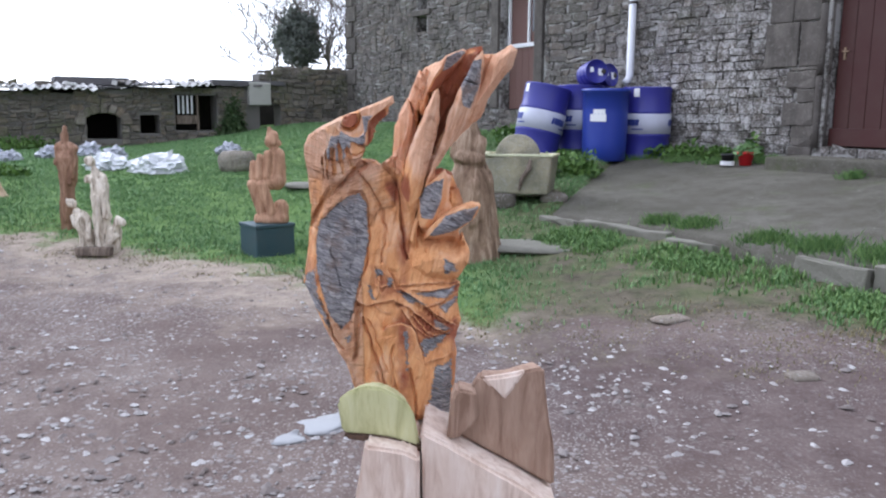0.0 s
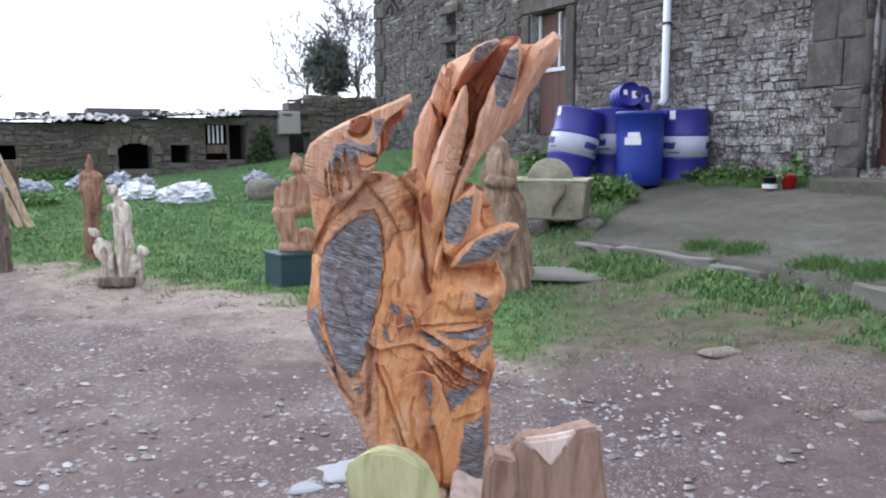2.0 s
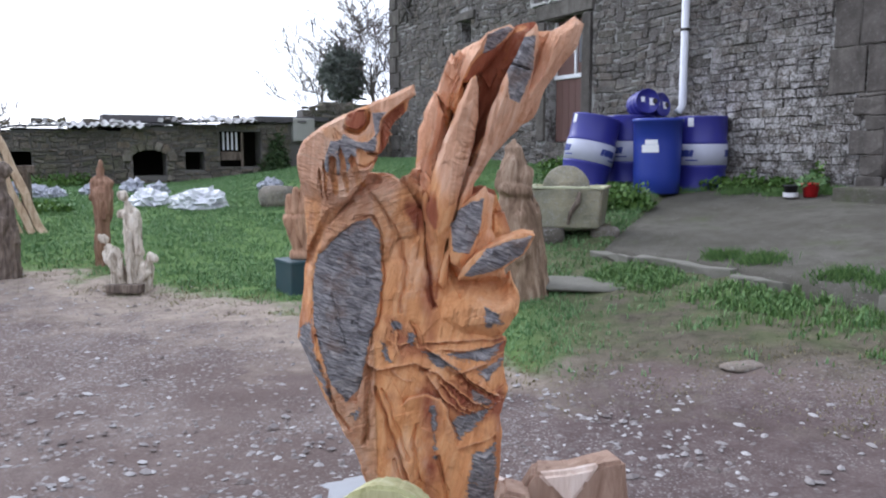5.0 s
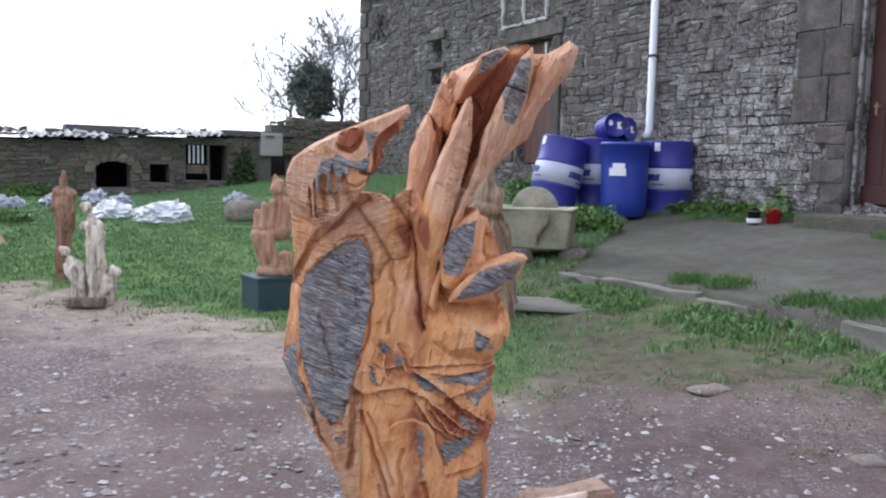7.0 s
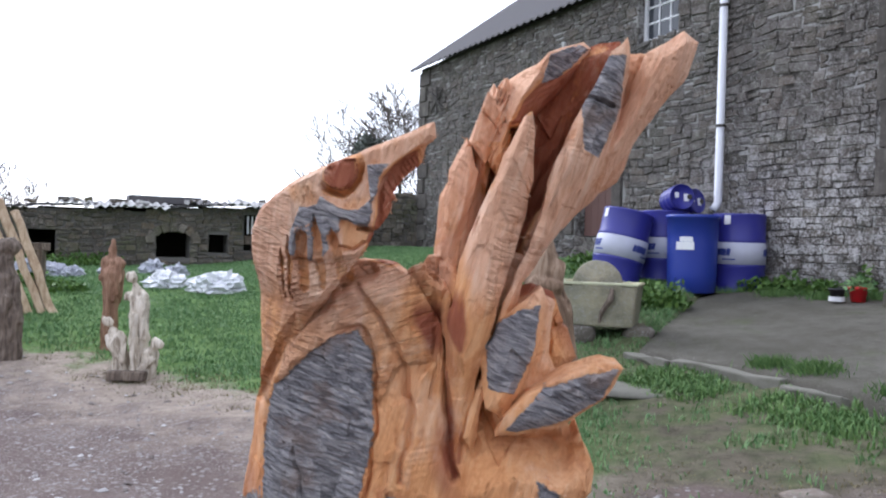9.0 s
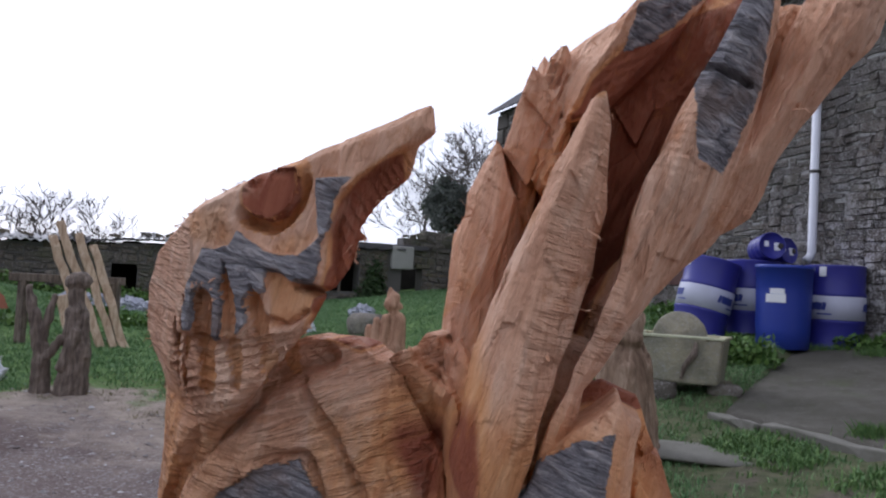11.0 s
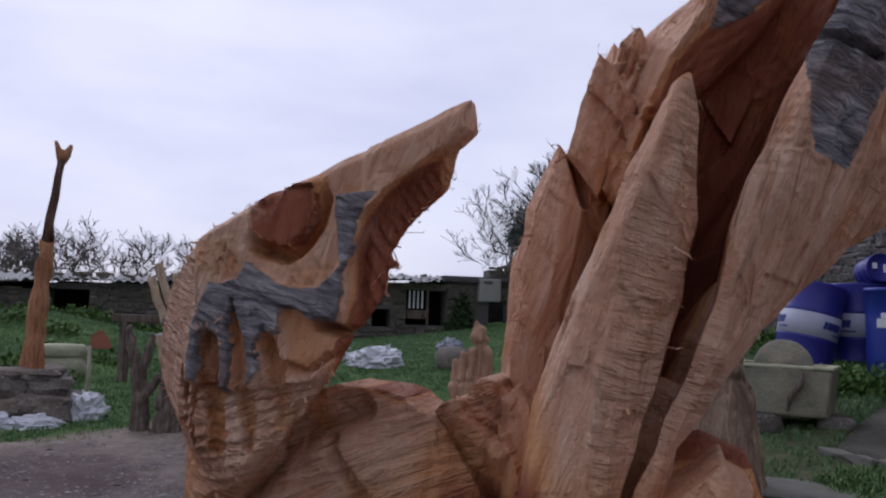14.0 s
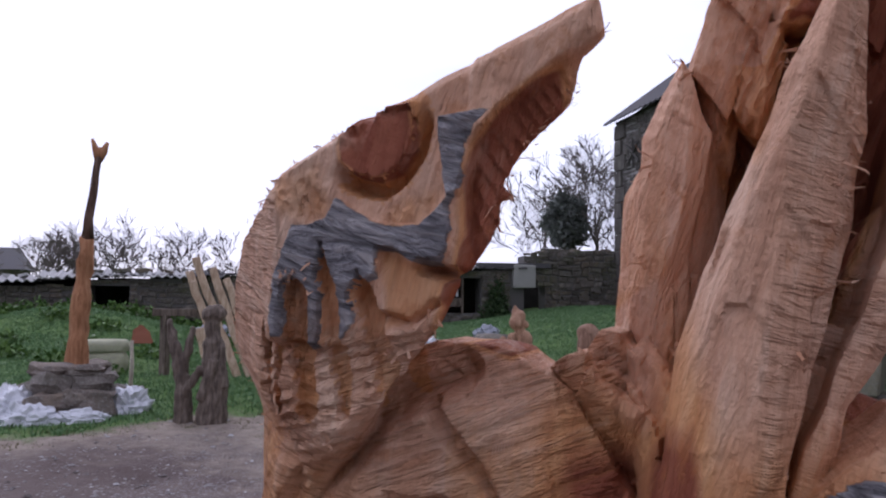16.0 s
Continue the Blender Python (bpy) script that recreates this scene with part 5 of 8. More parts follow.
    f4 = [(0.060, 1.140), (0.078, 1.190), (0.108, 1.207), (0.119, 1.198), (0.112, 1.172), (0.081, 1.131), (0.042, 1.073), (0.002, 1.030), (-0.028, 0.985), (-0.020, 1.040), (0.022, 1.090)]
    add(f4, 1.356, 1.430, 0.014, 0.012, tilt=(0.12, -0.05), rnd=0.55, cut=0.0012 * ridges(62, 0.0045, 35, 0.6))
    edge5 = arris([(-0.0008, 1.1880), (-0.0082, 1.1700), (-0.0209, 1.1515), (-0.0316, 1.129), (-0.045, 1.10)])
    add([(-0.0500, 1.1000), (-0.0400, 1.1560), (-0.0360, 1.1640), (0.0, 1.1850), (0.0400, 1.2030), (0.0620, 1.2080), (0.0640, 1.1850), (0.0300, 1.1300), (-0.0250, 1.0300)], 1.394, 1.440, 0.008, 0.012, tilt=(0.2, -0.2))
    add([(-0.0330, 1.1270), (-0.0375, 1.1500), (-0.0365, 1.1680), (-0.0257, 1.1735), (-0.0098, 1.1790), (-0.0008, 1.1880), (0.0108, 1.1935), (0.0285, 1.2010), (0.0365, 1.1965), (0.0225, 1.1770), (-0.0040, 1.1440), (-0.0200, 1.1290)], 1.362, 1.440, 0.003, 0.003, tilt=(0.15, -0.15), rnd=0.5, planes=((edge5, 1, 0.55), (edge5, -1, 1.3)), cut=0.0009 * ridges(35, 0.004, 29))
    add([(-0.0490, 1.1540), (-0.0430, 1.1500), (-0.0352, 1.1323), (-0.0432, 1.1214), (-0.0503, 1.0964), (-0.0620, 1.1120), (-0.0570, 1.1335)], 1.366, 1.44, 0.003, 0.004, tilt=(0.5, -0.1), rnd=0.7)
    add([(-0.0500, 1.1480), (-0.0420, 1.1590), (-0.0350, 1.1670), (-0.0300, 1.1500), (-0.0270, 1.1200), (-0.0400, 1.0900), (-0.0520, 1.1100)], 1.372, 1.44, 0.003, 0.004, rnd=1.0, edge=0.003, cut=0.009 * (strand - 0.4))
    add([(-0.0872, 0.9562), (-0.0935, 1.0086), (-0.0872, 1.0704), (-0.0714, 1.1071), (-0.0452, 1.1658), (-0.0348, 1.1480), (-0.0432, 1.1071), (-0.0494, 1.0767), (-0.0578, 0.9835), (-0.0641, 0.9457)], 1.374, 1.440, 0.012, 0.008,
        cut=groove([(-0.066, 1.120), (-0.052, 1.075), (-0.050, 1.050)], 0.005, 0.010) + groove([(-0.080, 1.02), (-0.065, 0.97)], 0.005, 0.007))
    f3cut = groove([(0.052, 1.17), (0.030, 1.10), (0.0, 1.03)], 0.004, -0.004)
    add([(-0.060, 0.880), (-0.030, 0.987), (-0.008, 1.041), (0.005, 1.095), (0.027, 1.141), (0.047, 1.181), (0.060, 1.196), (0.064, 1.181), (0.057, 1.139), (0.042, 1.086), (0.015, 1.048), (-0.017, 0.999), (-0.040, 0.932), (-0.052, 0.870)], 1.326, 1.420, 0.005, 0.006, tilt=(0.1, 0.0), rnd=0.55, planes=((edge3, 1, 0.75),), cut=0.5 * f3cut + 0.0009 * ridges(-8, 0.0040, 33, 0.7) * smooth(1.09, 1.11, z) + 0.0005 * ridges(68, 0.0030, 34) * smooth(1.09, 1.06, z) + 0.010 * np.clip(1 - line_distance([(0.022, 1.148), (0.050, 1.141)], x, z) / 0.0022, 0, 1))
    add([(-0.074, 0.860), (-0.074, 0.960), (-0.066, 1.015), (-0.047, 1.065), (-0.034, 1.096), (-0.0190, 1.1270), (-0.0135, 1.1320), (-0.0105, 1.118), (-0.011, 1.082), (-0.019, 1.040), (-0.033, 0.992), (-0.050, 0.925), (-0.060, 0.850)], 1.306, 1.410, 0.005, 0.006, tilt=(0.0, 0.08), rnd=0.55, cut=0.034 * smooth(0.985, 0.87, z) + 0.0010 * ridges(-6, 0.0040, 25, 0.65) * (x > edge2(z)) * smooth(0.96, 1.0, z) * smooth(-0.5, 0.2, ripple(x, z, 0.022, 26, (1, 1.6))) + 0.0006 * ridges(76, 0.0030, 27) * (x < edge2(z)) + 0.006 * np.clip(strand - 0.3, 0, 1) * np.exp(-((x - left2(z) + 0.004) / 0.004) ** 2) * smooth(1.02, 1.06, z), planes=((edge2, 1, 1.0), (left2, -1, 0.85)))
    add([(-0.0729, 0.9900), (-0.0833, 1.0197), (-0.0835, 1.0401), (-0.0826, 1.0699), (-0.0805, 1.0907), (-0.0739, 1.1044), (-0.0648, 1.1168), (-0.0568, 1.0946), (-0.0546, 1.0900), (-0.0590, 1.0697), (-0.0640, 1.0471), (-0.0640, 1.0000)], 1.358, 1.44, 0.004, 0.005, planes=((edge1, 1, 0.5), (edge1, -1, 0.6)))
    add([(-0.078, 0.80), (-0.078, 0.97), (-0.040, 1.03), (-0.012, 1.02), (-0.022, 0.97), (-0.040, 0.90), (-0.030, 0.80)], 1.350, 1.44, 0.004, 0.006, rnd=1.2)
    add([(0.020, 1.060), (0.045, 1.130), (0.060, 1.192), (0.085, 1.192), (0.082, 1.140), (0.060, 1.085)], 1.384, 1.425, 0.004, 0.006)
    # torn tuft at the root of the feathers
    add([(-0.1090, 1.0072), (-0.1011, 1.0105), (-0.0945, 1.0130), (-0.0900, 1.0040), (-0.0760, 0.9950), (-0.0740, 0.9400), (-0.0900, 0.9500), (-0.1040, 0.9850)], 1.342, 1.440, 0.004, 0.004, tilt=(-0.25, -0.5), edge=0.002, rnd=1.6)
    add([(-0.1022, 1.0078), (-0.0976, 1.0125), (-0.0919, 1.0196), (-0.0872, 1.0184), (-0.0800, 1.0088), (-0.0740, 0.9893), (-0.0740, 0.9500), (-0.0880, 0.9800)], 1.352, 1.440, 0.004, 0.004, tilt=(0.5, -0.3), edge=0.002, rnd=1.6)
    add([(-0.0840, 1.0119), (-0.0771, 1.0200), (-0.0700, 1.0090), (-0.0600, 0.9873), (-0.0600, 0.9400), (-0.0789, 0.9600)], 1.338, 1.440, 0.004, 0.004, tilt=(-0.4, 0.2), edge=0.002, rnd=1.6)
    # neck, head and beak: flat front, planes falling back to the nape and the crown
    inside = lambda pts, soft=0.0012: np.clip(0.5 - outline_distance(pts, xw2, zw2) / soft, 0, 1)
    xw2, zw2 = x + 0.0010 * ripple(x, z, 0.007, 61), z + 0.0010 * ripple(x, z, 0.007, 62)
    eye_disc = [(-0.1672, 1.0740), (-0.1677, 1.0785), (-0.1652, 1.0855), (-0.1585, 1.0896), (-0.1507, 1.0912), (-0.1442, 1.0911), (-0.1431, 1.0831), (-0.1440, 1.0775), (-0.1485, 1.0709), (-0.1546, 1.0680), (-0.1622, 1.0698)]
    jaw = [(-0.0820, 1.1088), (-0.0949, 1.1027), (-0.1051, 1.0960), (-0.1155, 1.0882), (-0.1244, 1.0784), (-0.1275, 1.0664), (-0.1275, 1.0500), (-0.1300, 1.0400), (-0.1400, 1.0150), (-0.1200, 1.0100), (-0.0700, 1.0400), (-0.0700, 1.1000)]
    band = [(-0.1861, 1.0540), (-0.1792, 1.0542), (-0.1730, 1.0565), (-0.1697, 1.0631), (-0.1624, 1.0582), (-0.1560, 1.0547), (-0.1483, 1.0528), (-0.1407, 1.0530), (-0.1352, 1.0577), (-0.1315, 1.0614), (-0.1300, 1.0527), (-0.1310, 1.0458), (-0.1339, 1.0410), (-0.1396, 1.0407), (-0.1501, 1.0457), (-0.1543, 1.0461), (-0.1550, 1.0373), (-0.1620, 1.0330), (-0.1624, 1.0230), (-0.1663, 1.0176), (-0.1722, 1.0150), (-0.1783, 1.0141), (-0.1836, 1.0172), (-0.1924, 1.0179), (-0.1939, 1.0271), (-0.1924, 1.0355), (-0.1890, 1.0438)]
    cheek = [(-0.1354, 1.0871), (-0.1272, 1.0879), (-0.1182, 1.0874), (-0.1226, 1.0832), (-0.1258, 1.0777), (-0.1265, 1.0699), (-0.1276, 1.0640), (-0.1310, 1.0590), (-0.1329, 1.0719), (-0.1339, 1.0808)]
    plate = [(-0.1543, 1.0461), (-0.1482, 1.0443), (-0.1396, 1.0399), (-0.1274, 1.0369), (-0.1331, 1.0304), (-0.1395, 1.0251), (-0.1479, 1.0224), (-0.1540, 1.0196), (-0.1530, 1.0320)]
    de = outline_distance(eye_disc, xw2, zw2)
    around = smooth(-0.011, 0.001, (x + 0.1545) - 0.75 * (z - 1.080))
    hc = np.where(de < 0, 0.0008 + 0.16 * (x + 0.160), 0) + 0.011 * np.clip(1.7 * (1 - np.abs(de - 0.0028) / 0.0036), 0, 1) * around * (0.08 + 0.92 * smooth(1.092, 1.080, z))
    hc = hc + 0.0035 * (1 - np.maximum(inside(band), inside(cheek))) * smooth(0.0, 0.004, de) * smooth(-0.122, -0.126, x)
    gouges = 0
    for pts, w, blunt in (([(-0.1844, 1.0380), (-0.1837, 1.0245), (-0.1830, 1.0098), (-0.1818, 0.9917)], 0.0050, 0.004), ([(-0.1754, 1.0530), (-0.1723, 1.0319), (-0.1695, 1.0103), (-0.1676, 0.9934)], 0.0036, 0.022), ([(-0.1618, 1.0392), (-0.1582, 1.0248), (-0.1545, 1.0108), (-0.1528, 1.0003)], 0.0044, 0.008),
                          ([(-0.1958, 1.0335), (-0.1940, 1.0095), (-0.1943, 0.9840)], 0.0024, 0.012), ([(-0.2030, 1.0242), (-0.2019, 1.0053), (-0.2020, 0.9850)], 0.0018, 0.010)):
        w = w * smooth(pts[0][1] + 0.0005, pts[0][1] - blunt, z) * (1 - 0.35 * smooth(1.01, 0.99, z))
        gouges = np.maximum(gouges, 0.0078 * np.clip(3.2 * (1 - line_distance(pts, xw2, zw2) / (w + 1e-4)), 0, 1))
    low = smooth(1.0165, 1.0150, zw2 - 0.20 * np.clip(x + 0.165, 0, 1)) * smooth(-0.2075, -0.2035, x)
    hc = hc + gouges
    hc = hc + low * (gouges < 0.003) * (0.0024 + 0.0036 * ridges(14, 0.0044, 31, 0.85) + 0.0012 * (shag - 0.4))
    hc = hc + 0.0011 * ridges(-16, 0.0034, 36, 0.7) * smooth(-0.1885, -0.1925, x + 0.22 * (z - 1.04)) * smooth(1.022, 1.028, z)
    hc = hc + 0.0009 * ridges(-9, 0.0034, 37, 0.7) * np.maximum(inside(band), inside(cheek))
    hc = hc + 0.0018 * inside(plate, 0.003)
    hc = hc + groove([(-0.1396, 1.0402), (-0.1274, 1.0369)], 0.0030, 0.014) + groove([(-0.1540, 1.0250), (-0.1440, 1.0225), (-0.1360, 1.0290)], 0.0022, 0.005)
    fray = np.clip(0.5 - outline_distance([(-0.1990, 1.0690), (-0.1765, 1.0740), (-0.1723, 1.0592), (-0.1764, 1.0557), (-0.1847, 1.0560), (-0.1930, 1.0600)], x, z) / 0.006, 0, 1)
    fray = np.maximum(fray, np.clip(0.5 - outline_distance([(-0.1700, 1.0860), (-0.1560, 1.0940), (-0.1470, 1.0900), (-0.1560, 1.0855), (-0.1660, 1.0800)], x, z) / 0.004, 0, 1))
    fray = np.maximum(fray, 0.6 * np.clip(0.5 - outline_distance([(-0.1340, 1.0640), (-0.1398, 1.0535), (-0.1503, 1.0528), (-0.1530, 1.0570), (-0.1430, 1.0620)], x, z) / 0.004, 0, 1))
    hc = hc + 0.0030 * fray * (shag - 0.35)
    dj = outline_distance(jaw, xw2, zw2)
    hc = hc + 0.0065 * np.clip(-dj / 0.0016, 0, 1) + 0.50 * np.clip(-dj, 0, 0.024) * smooth(-0.095, -0.115, x) + 0.22 * np.clip(-dj, 0, 0.024) * smooth(-0.115, -0.095, x)
    hc = hc + 0.0016 * ridges(-66, 0.0042, 38, 0.75) * np.clip(-dj / 0.004, 0, 1)
    hc = hc + 0.95 * np.clip(-0.1915 - x, 0, 1)
    crown = (z - 1.070) * 0.888 - (x + 0.2040) * 0.459
    hc = hc + 0.9 * np.clip(crown + 0.0055, 0, 1) * smooth(-0.128, -0.160, x)
    hc = hc + 0.020 * smooth(0.998, 0.962, z + 0.45 * (x + 0.19))
    add([(-0.0860, 1.1196), (-0.0850, 1.1093), (-0.0905, 1.1035), (-0.0914, 1.0955), (-0.0935, 1.0885), (-0.0990, 1.0832), (-0.1058, 1.0768), (-0.1110, 1.0710), (-0.1143, 1.0666), (-0.1108, 1.0640), (-0.1112, 1.0597), (-0.1155, 1.0595), (-0.1162, 1.0542), (-0.1185, 1.0478), (-0.1235, 1.0386), (-0.1275, 1.0340), (-0.1330, 1.0250), (-0.1400, 1.0160), (-0.1534, 0.9988), (-0.1684, 0.9830), (-0.1900, 0.9590), (-0.2100, 0.9276), (-0.2330, 0.9378), (-0.2350, 0.9800), (-0.2375, 1.0032), (-0.2395, 1.0370), (-0.2290, 1.0560), (-0.2070, 1.0690), (-0.1890, 1.0772), (-0.1798, 1.0815), (-0.1661, 1.0876), (-0.1527, 1.0930), (-0.1440, 1.0962), (-0.1228, 1.1048), (-0.1024, 1.1138)], 1.2965, 1.366 + 0.045 * smooth(-0.19, -0.22, x), 0.004, 0.004, cut=hc, edge=0.0010, rnd=0.3, hollow=0.056 * smooth(-0.185, -0.155, x) * np.maximum(smooth(0.008, -0.004, z - 1.066 - 0.65 * (x + 0.16)), smooth(-0.138, -0.118, x)))

    v, q = net(field, lo, h, True)
    # weathered skin that the saw left, how orange the cut is, and light and shade put into that tint
    vx, vz, vy = v[:, 0], v[:, 2], v[:, 1]
    grey = np.zeros(len(v))

    def skin(pts, near, far, soft=0.009):
        d = outline_distance(pts, vx, vz)
        grey[:] = np.maximum(grey, np.clip(0.5 - d / soft, 0, 1) * (vy > near) * (vy < far))

    skin(patch, 1.30, 1.385)
    for pts in ([(-0.2440, 0.8150), (-0.2220, 0.8307), (-0.2160, 0.7831), (-0.2013, 0.7460), (-0.1942, 0.7077), (-0.2113, 0.7385), (-0.2400, 0.7700), (-0.2480, 0.8000)],
                [(-0.1207, 0.8315), (-0.1033, 0.8319), (-0.1030, 0.8183), (-0.1184, 0.8166)], [(-0.1351, 0.8121), (-0.1215, 0.7988), (-0.1178, 0.7783), (-0.1278, 0.7781)], [(-0.1003, 0.8129), (-0.0883, 0.8186), (-0.0893, 0.7995), (-0.0973, 0.7979)],
                [(-0.0035, 0.8558), (0.0150, 0.8456), (0.0240, 0.8291), (-0.0011, 0.8205)], [(-0.0508, 0.7893), (-0.0139, 0.7956), (0.0277, 0.8005), (0.0067, 0.7809), (-0.0270, 0.7802)], [(-0.0132, 0.7701), (0.0282, 0.7848), (0.0206, 0.7674), (0.0007, 0.7531)],
                [(-0.0811, 0.7928), (-0.0575, 0.7898), (-0.0301, 0.7698), (-0.0604, 0.7692)], [(-0.0194, 0.7458), (0.0150, 0.7271), (0.0017, 0.7184), (-0.0155, 0.7285)], [(-0.0716, 0.7240), (-0.0621, 0.7242), (-0.0611, 0.6472), (-0.0666, 0.6470)],
                [(-0.0354, 0.7108), (-0.0118, 0.7147), (0.0138, 0.7222), (-0.0112, 0.6938), (-0.0345, 0.6723), (-0.0452, 0.6966)], [(-0.0171, 0.6586), (0.0153, 0.6697), (0.0160, 0.5600), (-0.0320, 0.5600)], [(-0.1740, 0.7081), (-0.1607, 0.7187), (-0.1571, 0.7049), (-0.1672, 0.6978)]):
        skin(pts, 1.29, 1.42, 0.012)
    grey[:] = np.where(dp[np.clip(((vx - lo[0]) / h).round().astype(int), 0, x.shape[0] - 1), np.clip(((vz - lo[2]) / h).round().astype(int), 0, x.shape[1] - 1)] < 0.004, grey, grey * 0.66)
    skin([(-0.0352, 0.9700), (-0.0192, 0.9802), (-0.0029, 0.9850), (-0.0066, 0.9510), (-0.0208, 0.9178), (-0.0400, 0.9206), (-0.0430, 0.9535)], 1.29, 1.335, 0.005)
    skin([(-0.0262, 0.8920), (0.0013, 0.9250), (0.0335, 0.9370), (0.0542, 0.9404), (0.0438, 0.9185), (0.0152, 0.9002), (-0.0172, 0.8909)], 1.28, 1.335, 0.005)
    skin([(0.0240, 1.1400), (0.0440, 1.1780), (0.0590, 1.1800), (0.0560, 1.1400), (0.0400, 1.1000), (0.0280, 1.1050)], 1.28, 1.358, 0.005)
    skin([(0.0010, 1.1850), (0.0240, 1.1970), (0.0320, 1.1945), (0.0180, 1.1790), (0.0080, 1.1690), (-0.0050, 1.1640)], 1.30, 1.385, 0.005)
    uncut = grey.copy()
    skin(band, 1.28, 1.325, 0.0025)
    skin(cheek, 1.28, 1.325, 0.0025)
    gi = np.clip(((vx - lo[0]) / h).round().astype(int), 0, x.shape[0] - 1)
    gk = np.clip(((vz - lo[2]) / h).round().astype(int), 0, x.shape[1] - 1)
    grey = np.maximum(uncut, grey * (1 - smooth(0.0015, 0.004, gouges[gi, gk])) * smooth(0.005, 0.009, de[gi, gk]))
    at = lambda m: m[gi, gk]
    front_side = vy < 1.40
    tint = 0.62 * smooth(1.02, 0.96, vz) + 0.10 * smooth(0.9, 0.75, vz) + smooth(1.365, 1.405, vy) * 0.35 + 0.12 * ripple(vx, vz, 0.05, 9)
    # redder with depth: colour of the fresh cut plus shade of the recesses
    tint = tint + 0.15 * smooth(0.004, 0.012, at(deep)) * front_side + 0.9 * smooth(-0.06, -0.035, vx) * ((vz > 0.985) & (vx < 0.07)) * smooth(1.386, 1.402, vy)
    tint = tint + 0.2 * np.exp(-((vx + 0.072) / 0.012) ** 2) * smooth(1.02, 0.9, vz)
    def warm(pts, amount, soft=0.006):
        tint[:] += amount * np.clip(0.5 - outline_distance(pts, vx, vz) / soft, 0, 1) * front_side

    # jaw: reddish wood, with the shade below the beak painted in
    warm(jaw, 1.15, 0.003)
    warm(plate, 0.62, 0.003)
    warm(eye_disc, 0.90, 0.002)
    # hollow below the grey-topped feather: its red shadow put into the tint
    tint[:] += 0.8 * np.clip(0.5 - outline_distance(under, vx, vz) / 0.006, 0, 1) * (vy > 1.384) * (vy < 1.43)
    tint = tint + 0.60 * at(fray) * (vy < 1.36) + 0.58 * (at(gouges) > 0.003) * (vy < 1.36) + 0.65 * ((np.abs(at(de) - 0.003) < 0.0035) & (at(around) > 0.5) & (vy < 1.33)) + 0.25 * at(tatter) * front_side
    warm([(-0.055, 1.075), (-0.048, 1.120), (-0.030, 1.150), (-0.026, 1.120), (-0.042, 1.070)], 0.6)
    warm([(-0.0750, 1.0300), (-0.0640, 1.0450), (-0.0560, 1.0000), (-0.0620, 0.9500), (-0.0720, 0.9700)], 0.5, 0.008)
    warm([(-0.112, 1.010), (-0.092, 1.018), (-0.075, 0.985), (-0.085, 0.940), (-0.105, 0.975)], 0.35, 0.012)
    # maroon between the feathers: red wood and the gap's deep shade as one colour
    gap_shade = [(-0.0090, 1.1300), (0.0050, 1.1550), (0.0300, 1.1850), (0.0560, 1.1950), (0.0380, 1.1550), (0.0150, 1.1170), (0.0050, 1.0900), (-0.0030, 1.0660), (-0.0300, 1.0000), (-0.0500, 0.9500), (-0.0450, 1.0000), (-0.0140, 1.0700)]
    tint[:] += 1.6 * np.clip(0.5 - outline_distance(gap_shade, vx, vz) / 0.010, 0, 1) * smooth(1.345, 1.360, vy)
    # lower plane of that feather, darkened to maroon as painted shade
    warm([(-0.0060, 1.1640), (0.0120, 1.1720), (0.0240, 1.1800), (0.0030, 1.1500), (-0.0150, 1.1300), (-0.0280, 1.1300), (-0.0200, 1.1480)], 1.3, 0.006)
    fresh = np.max([at(m) for m in lips], 0) * front_side * (vz < 0.90)
    tint = tint - 0.5 * fresh - 0.35 * at(low) * (at(gouges) < 0.003) * (vy < 1.36) * (vx < -0.14)
    # left planes of the back feathers paler: skylight put into the colour
    tint = tint - 0.5 * (vx < edge5(vz)) * (vx > -0.062) * (vz > 1.115) * front_side
    tint = tint * (1 - 0.75 * smooth(-0.048, -0.060, vx) * smooth(1.015, 1.04, vz) * smooth(-0.100, -0.092, vx))
    # how strongly the saw's teeth show, and which way they run
    sawn, rising, falling = np.full(len(v), 0.22), np.zeros(len(v)), np.zeros(len(v))

    def comb_at(where, amount, way=0):
        sawn[:] = np.where(where, amount, sawn)
        rising[:] = np.where(where, way == 1, rising)
        falling[:] = np.where(where, way == -1, falling)

    comb_at((vz < 0.93), 0.14)
    comb_at((vz < 1.02) & (vz > 0.925 + 0.02 * ripple(vx, vz, 0.03, 91)) & (vx < -0.085) & (vx > -0.2), 0.8, 1)
    comb_at((at(low) > 0.5) & (vy < 1.36) & (vx < -0.14) & (at(gouges) < 0.003), 0.8, 1)
    comb_at((vx < -0.1885 - 0.22 * (vz - 1.04)) & (vz > 0.90) & (vz < 1.066) & (vy < 1.40), 0.9, -1)
    comb_at((vx > edge2(vz)) & (vz > 0.97) & (vy < 1.36) & (vx < 0.0) & (vx > -0.06), 0.15 + 0.35 * (ripple(vx, vz, 0.02, 57) > 0.1), -1)
    comb_at((vx > edge3(vz)) & (vz > 1.0) & (vy < 1.40) & (vx > 0.0), 0.4)
    comb_at((at(dj) < 0) & (vy < 1.36) & (vx < -0.07) & (vz > 1.03), 0.35)
    comb_at((at(de) < 0) & (vy < 1.33), 0.1)
    ring = q.ravel()
    near = np.maximum(np.bincount(ring, minlength=len(v)), 1)
    for m in (sawn, rising, falling):
        for _ in range(5):
            m[:] = np.bincount(ring, np.repeat(m[q].mean(1), 4), len(v)) / near
    # splinters along the torn edges
    rs = np.random.RandomState(12)
